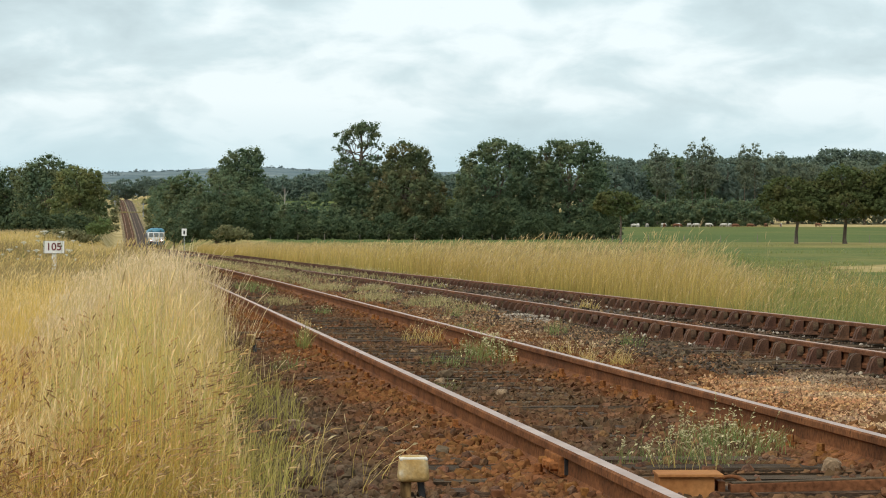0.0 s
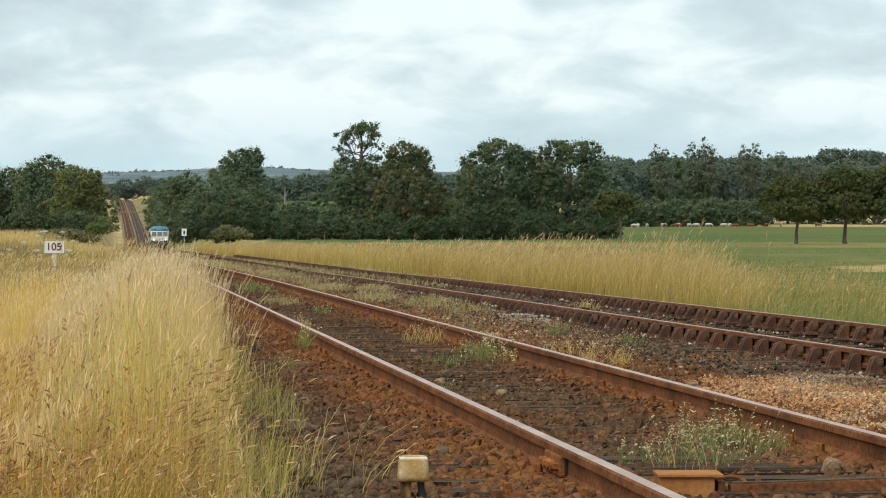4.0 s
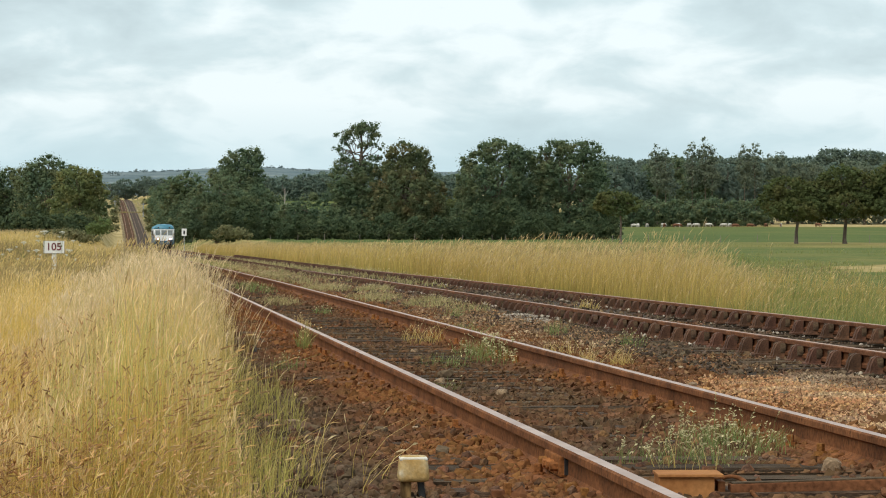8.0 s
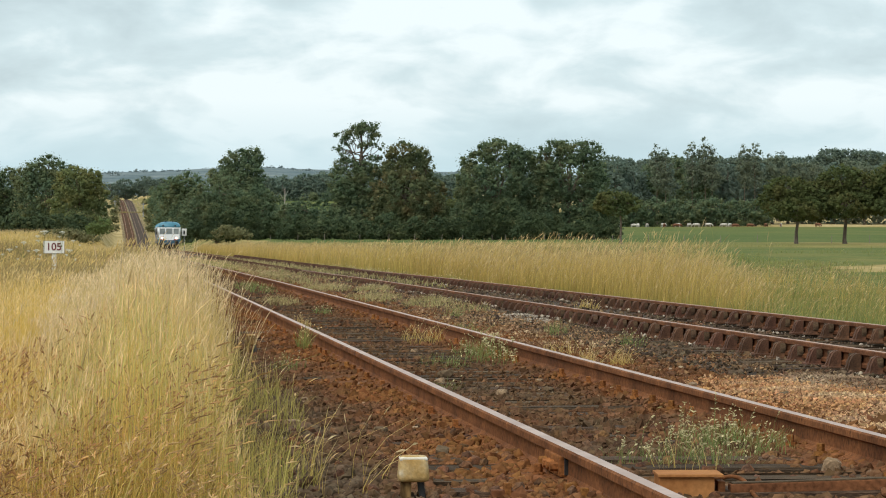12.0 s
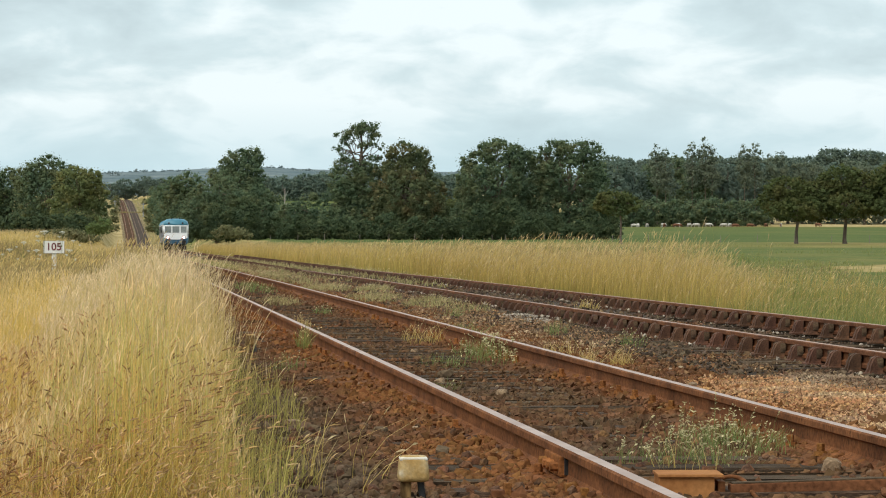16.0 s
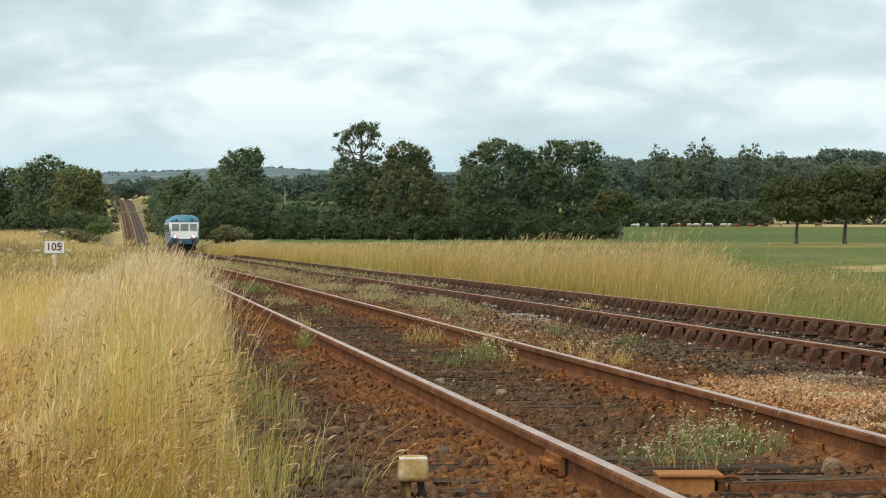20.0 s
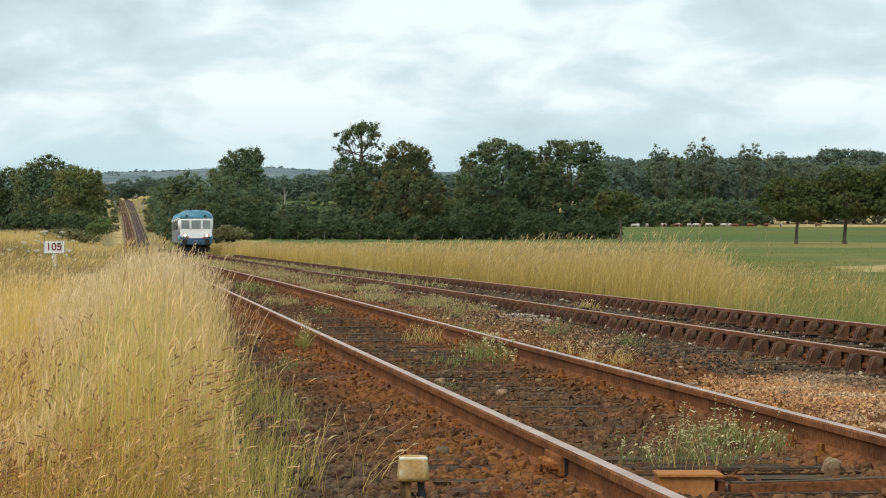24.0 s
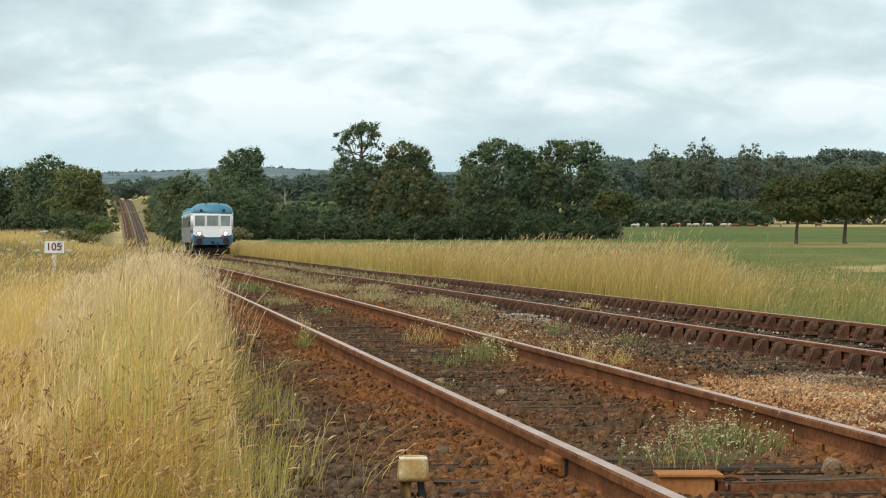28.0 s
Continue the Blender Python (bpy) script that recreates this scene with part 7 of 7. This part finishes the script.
def tie_rod():
    y = 11.2
    th = empty("tie_rod", "rusty flat bar with orange clips on the ballast beside the rail", "rod", m=pose(px(1.7, y), y, -0.15, 0, 1.0, TURN))
    part("bar", boxed((0, 0, 0.006), (0.42, 0.05, 0.03), 0.004), RUST_DARK, th)
    for dx in (-0.145, 0.1):
        part("clip", boxed((dx, 0, 0.026), (0.028, 0.06, 0.05), 0.004), ORANGE_IRON, th, "orange rusted clip")


tie_rod()


def tie_bar():
    """A steel bar across the track, from the box to the far rail."""
    y = 11.36
    th = empty("tie_bar", "weathered steel tie bar lying across the track", "metal bar", m=pose(px(2.48, y), y, -0.142, 0, -1.3, TURN))
    part("bar", boxed((0.62, 0, 0.0), (1.24, 0.055, 0.05), 0.005), RUST_DARK, th)
    part("strip", boxed((0.62, 0.002, 0.028), (1.22, 0.05, 0.006), 0.002), TIMBER, th, "grey weathered top strip")


tie_bar()


def fish_joint():
    """Joint plates with their bolts, on the outer side of the first rail."""
    y = 11.95
    u = U_NEAR - HALF
    fp = part("fishplate", boxed((-0.03, 0.02, -0.08), (0.03, 0.42, 0.088), 0.008), ORANGE_IRON, track_near, "orange rusted joint plate with bolts")
    fp.matrix_basis = pose(px(u, y), y, 0, 0, 0, TURN)
    for dy in (-0.14, -0.04, 0.06, 0.17):
        part("bolt", roded((-0.04, dy, -0.082), (-0.078, dy, -0.082), 0.022, 0.02, 6), ORANGE_IRON, fp)
    part("rail_end", boxed((0, -0.2, -0.078), (0.05, 0.01, 0.075), 0.002), BLACK, fp, "dark gap at the rail end")


fish_joint()


def lone_stone(u, y, size, mat, label, seed, lift=0.0):
    rng = np.random.default_rng(seed)
    bm = bmesh.new()
    bmesh.ops.create_icosphere(bm, subdivisions=2, radius=1.0)
    for v in bm.verts:
        v.co *= 1 + 0.18 * rng.normal()
        v.co.x = max(-0.8, min(0.8, v.co.x))
        v.co.y = max(-0.75, min(0.75, v.co.y))
        v.co.z = max(-0.7, min(0.75, v.co.z))
    bmesh.ops.scale(bm, vec=size, verts=bm.verts)
    ob = part("stone", bm, mat)
    ob.matrix_basis = pose(px(u, y), y, float(bed_z(u, y)) + size[2] * 0.6 + lift, rng.normal() * 12, rng.normal() * 12, rng.random() * 360)
    tagged(ob, label, "stone", "loose stones on the ballast")


PALE = material("pale_limestone", [(0.2, 0.125, 0.07), (0.32, 0.22, 0.13)], 14, 0.95, 0, 0.5, 6)
ORANGE = material("orange_rust_crust", [(0.26, 0.1, 0.03), (0.36, 0.16, 0.06)], 14, 0.95, 0, 0.5, 6)
lone_stone(3.16, 12.4, (0.048, 0.038, 0.058), PALE, "pale angular stone lying by the rail", 1)
lone_stone(2.97, 11.75, (0.055, 0.045, 0.032), ORANGE, "orange rust-crusted stone between the rails", 2)
lone_stone(2.6, 13.6, (0.045, 0.04, 0.03), PALE, "pale stone under the weeds", 3)
for i, (u, y, s) in enumerate(((2.5, 21.4, 0.075), (2.35, 20.5, 0.05), (2.6, 19.0, 0.05), (3.0, 19.5, 0.04), (2.2, 17.6, 0.045), (3.1, 20.6, 0.035), (1.4, 15.0, 0.05), (1.2, 18.2, 0.045), (2.75, 26.0, 0.05), (4.4, 18.5, 0.06), (4.6, 16.0, 0.05), (4.1, 20.0, 0.045), (1.55, 13.4, 0.05), (1.0, 16.0, 0.06), (1.05, 14.6, 0.05))):
    lone_stone(u, y, (s, s * 0.8, s * 0.6), PALE if i % 3 else STONE, "larger rough stone lying on the ballast", 10 + i)


# ---- umbel plants by the plate ----
def umbel(u, y, h, seed, size=1.0):
    """Each umbel: thin rays spreading from the stalk's end to a domed plate of small white florets."""
    rng = np.random.default_rng(seed)
    z = float(land_z(u, y))
    th = empty("cow_parsley", "tall white-flowered umbel plant in dry grass", "wild flower", "umbel plants", pose(px(u, y), y, z))
    part("stalk", roded((0, 0, -0.05), (0.03, 0, h - 0.05), 0.008, 0.005, 6), GREEN, th)
    for k in range(3):
        a = rng.random() * 6.28
        c = (0.03 + (0.17 * math.cos(a) if k else 0), 0.17 * math.sin(a) if k else 0, h - 0.1 * k)
        wide = size * (1.0 if k == 0 else 0.6)
        bm = bmesh.new()
        for i in range(26):
            b, r = i * 2.4, 0.019 * math.sqrt(i) * wide
            p = (c[0] + r * math.cos(b), c[1] + r * math.sin(b), c[2] + 0.03 * wide * (1 - (r / (0.1 * wide)) ** 2) + rng.normal() * 0.004)
            bmesh.ops.create_icosphere(bm, subdivisions=1, radius=0.014 * wide, matrix=Matrix.Translation(p) @ Matrix.Diagonal((1, 1, 0.6, 1)))
            if i % 3 == 0:
                rod(bm, (c[0], c[1], c[2] - 0.06 * wide), p, 0.002, 0.002, 4)
        part("flower_head", bm, FLOWER, th, "domed white flower head")
        if k:
            part("side_stalk", roded((0.02, 0, h - 0.35), (c[0], c[1], c[2] - 0.05), 0.006, 0.004, 5), GREEN, th)


for i, (u, y, h, size) in enumerate(((-1.78, 66, 1.4, 1.0), (-1.36, 66, 1.38, 0.75), (-1.16, 64, 0.95, 0.8), (-2.27, 66, 1.17, 0.7), (-1.97, 66, 0.97, 0.8), (-1.1, 66, 1.17, 0.6), (-2.45, 62, 1.0, 0.7))):
    umbel(u, y, h, 60 + i, size)


# ---- grazing cows ----
def make_cow(mat, mat2):
    th = empty("cow", "cream and brown cow grazing at the edge of the pasture", "cow", "grazing herd")
    bm = bmesh.new()
    bmesh.ops.create_icosphere(bm, subdivisions=2, radius=1.0, matrix=Matrix.Translation((0, 0, 1.0)) @ Matrix.Diagonal((0.95, 0.36, 0.42, 1)))
    for v in bm.verts:
        v.co.z = min(v.co.z, 1.32)
    part("body", bm, mat, th, "", True)
    part("neck", roded((0.75, 0, 1.1), (1.2, 0, 0.75), 0.24, 0.15, 8), mat2, th, "", True)
    part("head", roded((1.15, 0, 0.8), (1.45, 0, 0.45), 0.15, 0.09, 8), mat2, th, "", True)
    for dx in (-0.65, 0.6):
        for dy in (-0.2, 0.2):
            part("leg", roded((dx, dy, 0.85), (dx, dy, 0.0), 0.12, 0.06, 7), mat, th)
    part("tail", roded((-0.92, 0, 1.25), (-1.0, 0, 0.5), 0.04, 0.03, 6), mat2, th)
    return th


rng_cow = np.random.default_rng(12)
COWS = [make_cow(COW_WHITE, COW_WHITE), make_cow(COW_WHITE, COW_BROWN), make_cow(COW_BROWN, COW_BROWN)]
for i, (x, y) in enumerate(((53, 775), (56, 778), (59.5, 772), (62, 779), (63.5, 774), (68, 778), (71, 773), (73, 779), (79, 776), (81, 773), (86, 778), (104, 774), (47, 776), (49.5, 774), (54.5, 779), (65, 777), (76, 774), (90, 775), (93.5, 779))):
    m = pose(x + float(rng_cow.normal()), y, float(land_z(x + K * y, y)) - 0.3, 0, 0, float(rng_cow.uniform(0, 360)))
    if i < 3:
        COWS[i].matrix_basis = m
    else:
        copy_thing(COWS[int(rng_cow.choice([0, 0, 1, 1, 2]))], m)


# ---- dead tree, fence posts and far lineside posts ----
def dead_tree():
    y, x = 455.0, -25.8
    z = float(land_z(x + K * y, y))
    th = empty("dead_tree", "bare bleached dead tree trunk in the hedgerow", "dead tree", m=pose(x, y, z))
    part("trunk", roded((0, 0, -0.3), (0.1, 0, 8.2), 0.15, 0.035, 8), PALE_BARK, th, "", True)
    for a, b in (((0.06, 0, 5.9), (-0.75, 0, 7.4)), ((0.08, 0, 6.6), (0.6, 0.2, 7.8)), ((0.08, 0, 7.2), (-0.4, 0.1, 8.5)), ((0.06, 0, 5.0), (0.5, 0.1, 5.9))):
        part("branch", roded(a, b, 0.035, 0.014, 6), PALE_BARK, th, "", True)


dead_tree()
post_mesh = simple_mesh("fence_post", roded((0, 0, -0.3), (0.02, 0, 0.85), 0.042, 0.036, 7), WOOD_POST)
for i in range(13):
    y = 395.0
    x = -24 + i * 3.8 + float(rng_cow.normal() * 0.9)
    ob = new("fence_post", post_mesh)
    ob.matrix_basis = pose(x, y, float(land_z(x + K * y, y)), 0, float(rng_cow.normal() * 3), 0)
    tagged(ob, "grey wooden fence post along the hedgerow", "fence post", "fence along the hedgerow")
for i in range(16):
    x, y = 20 + i * 4.1, 330.0 - i * 1.5
    ob = new("fence_post", post_mesh)
    ob.matrix_basis = pose(x, y, float(land_z(x + K * y, y)), 0, float(rng_cow.normal() * 3), 0)
    tagged(ob, "grey wooden fence post across the pasture", "fence post", "fence across the pasture")
for u, y in ((-1.3, 1150.0), (9.6, 1100.0)):
    th = empty("lineside_post", "pale post standing beside the far climbing track", "post", "far lineside posts", pose(px(u, y), y, float(land_z(u, y))))
    part("mast", roded((0, 0, -0.4), (0, 0, 5.5), 0.22, 0.18, 8), POST, th)
    part("crossarm", boxed((0, 0, 5.0), (1.6, 0.15, 0.15), 0.02), POST, th)


motions()
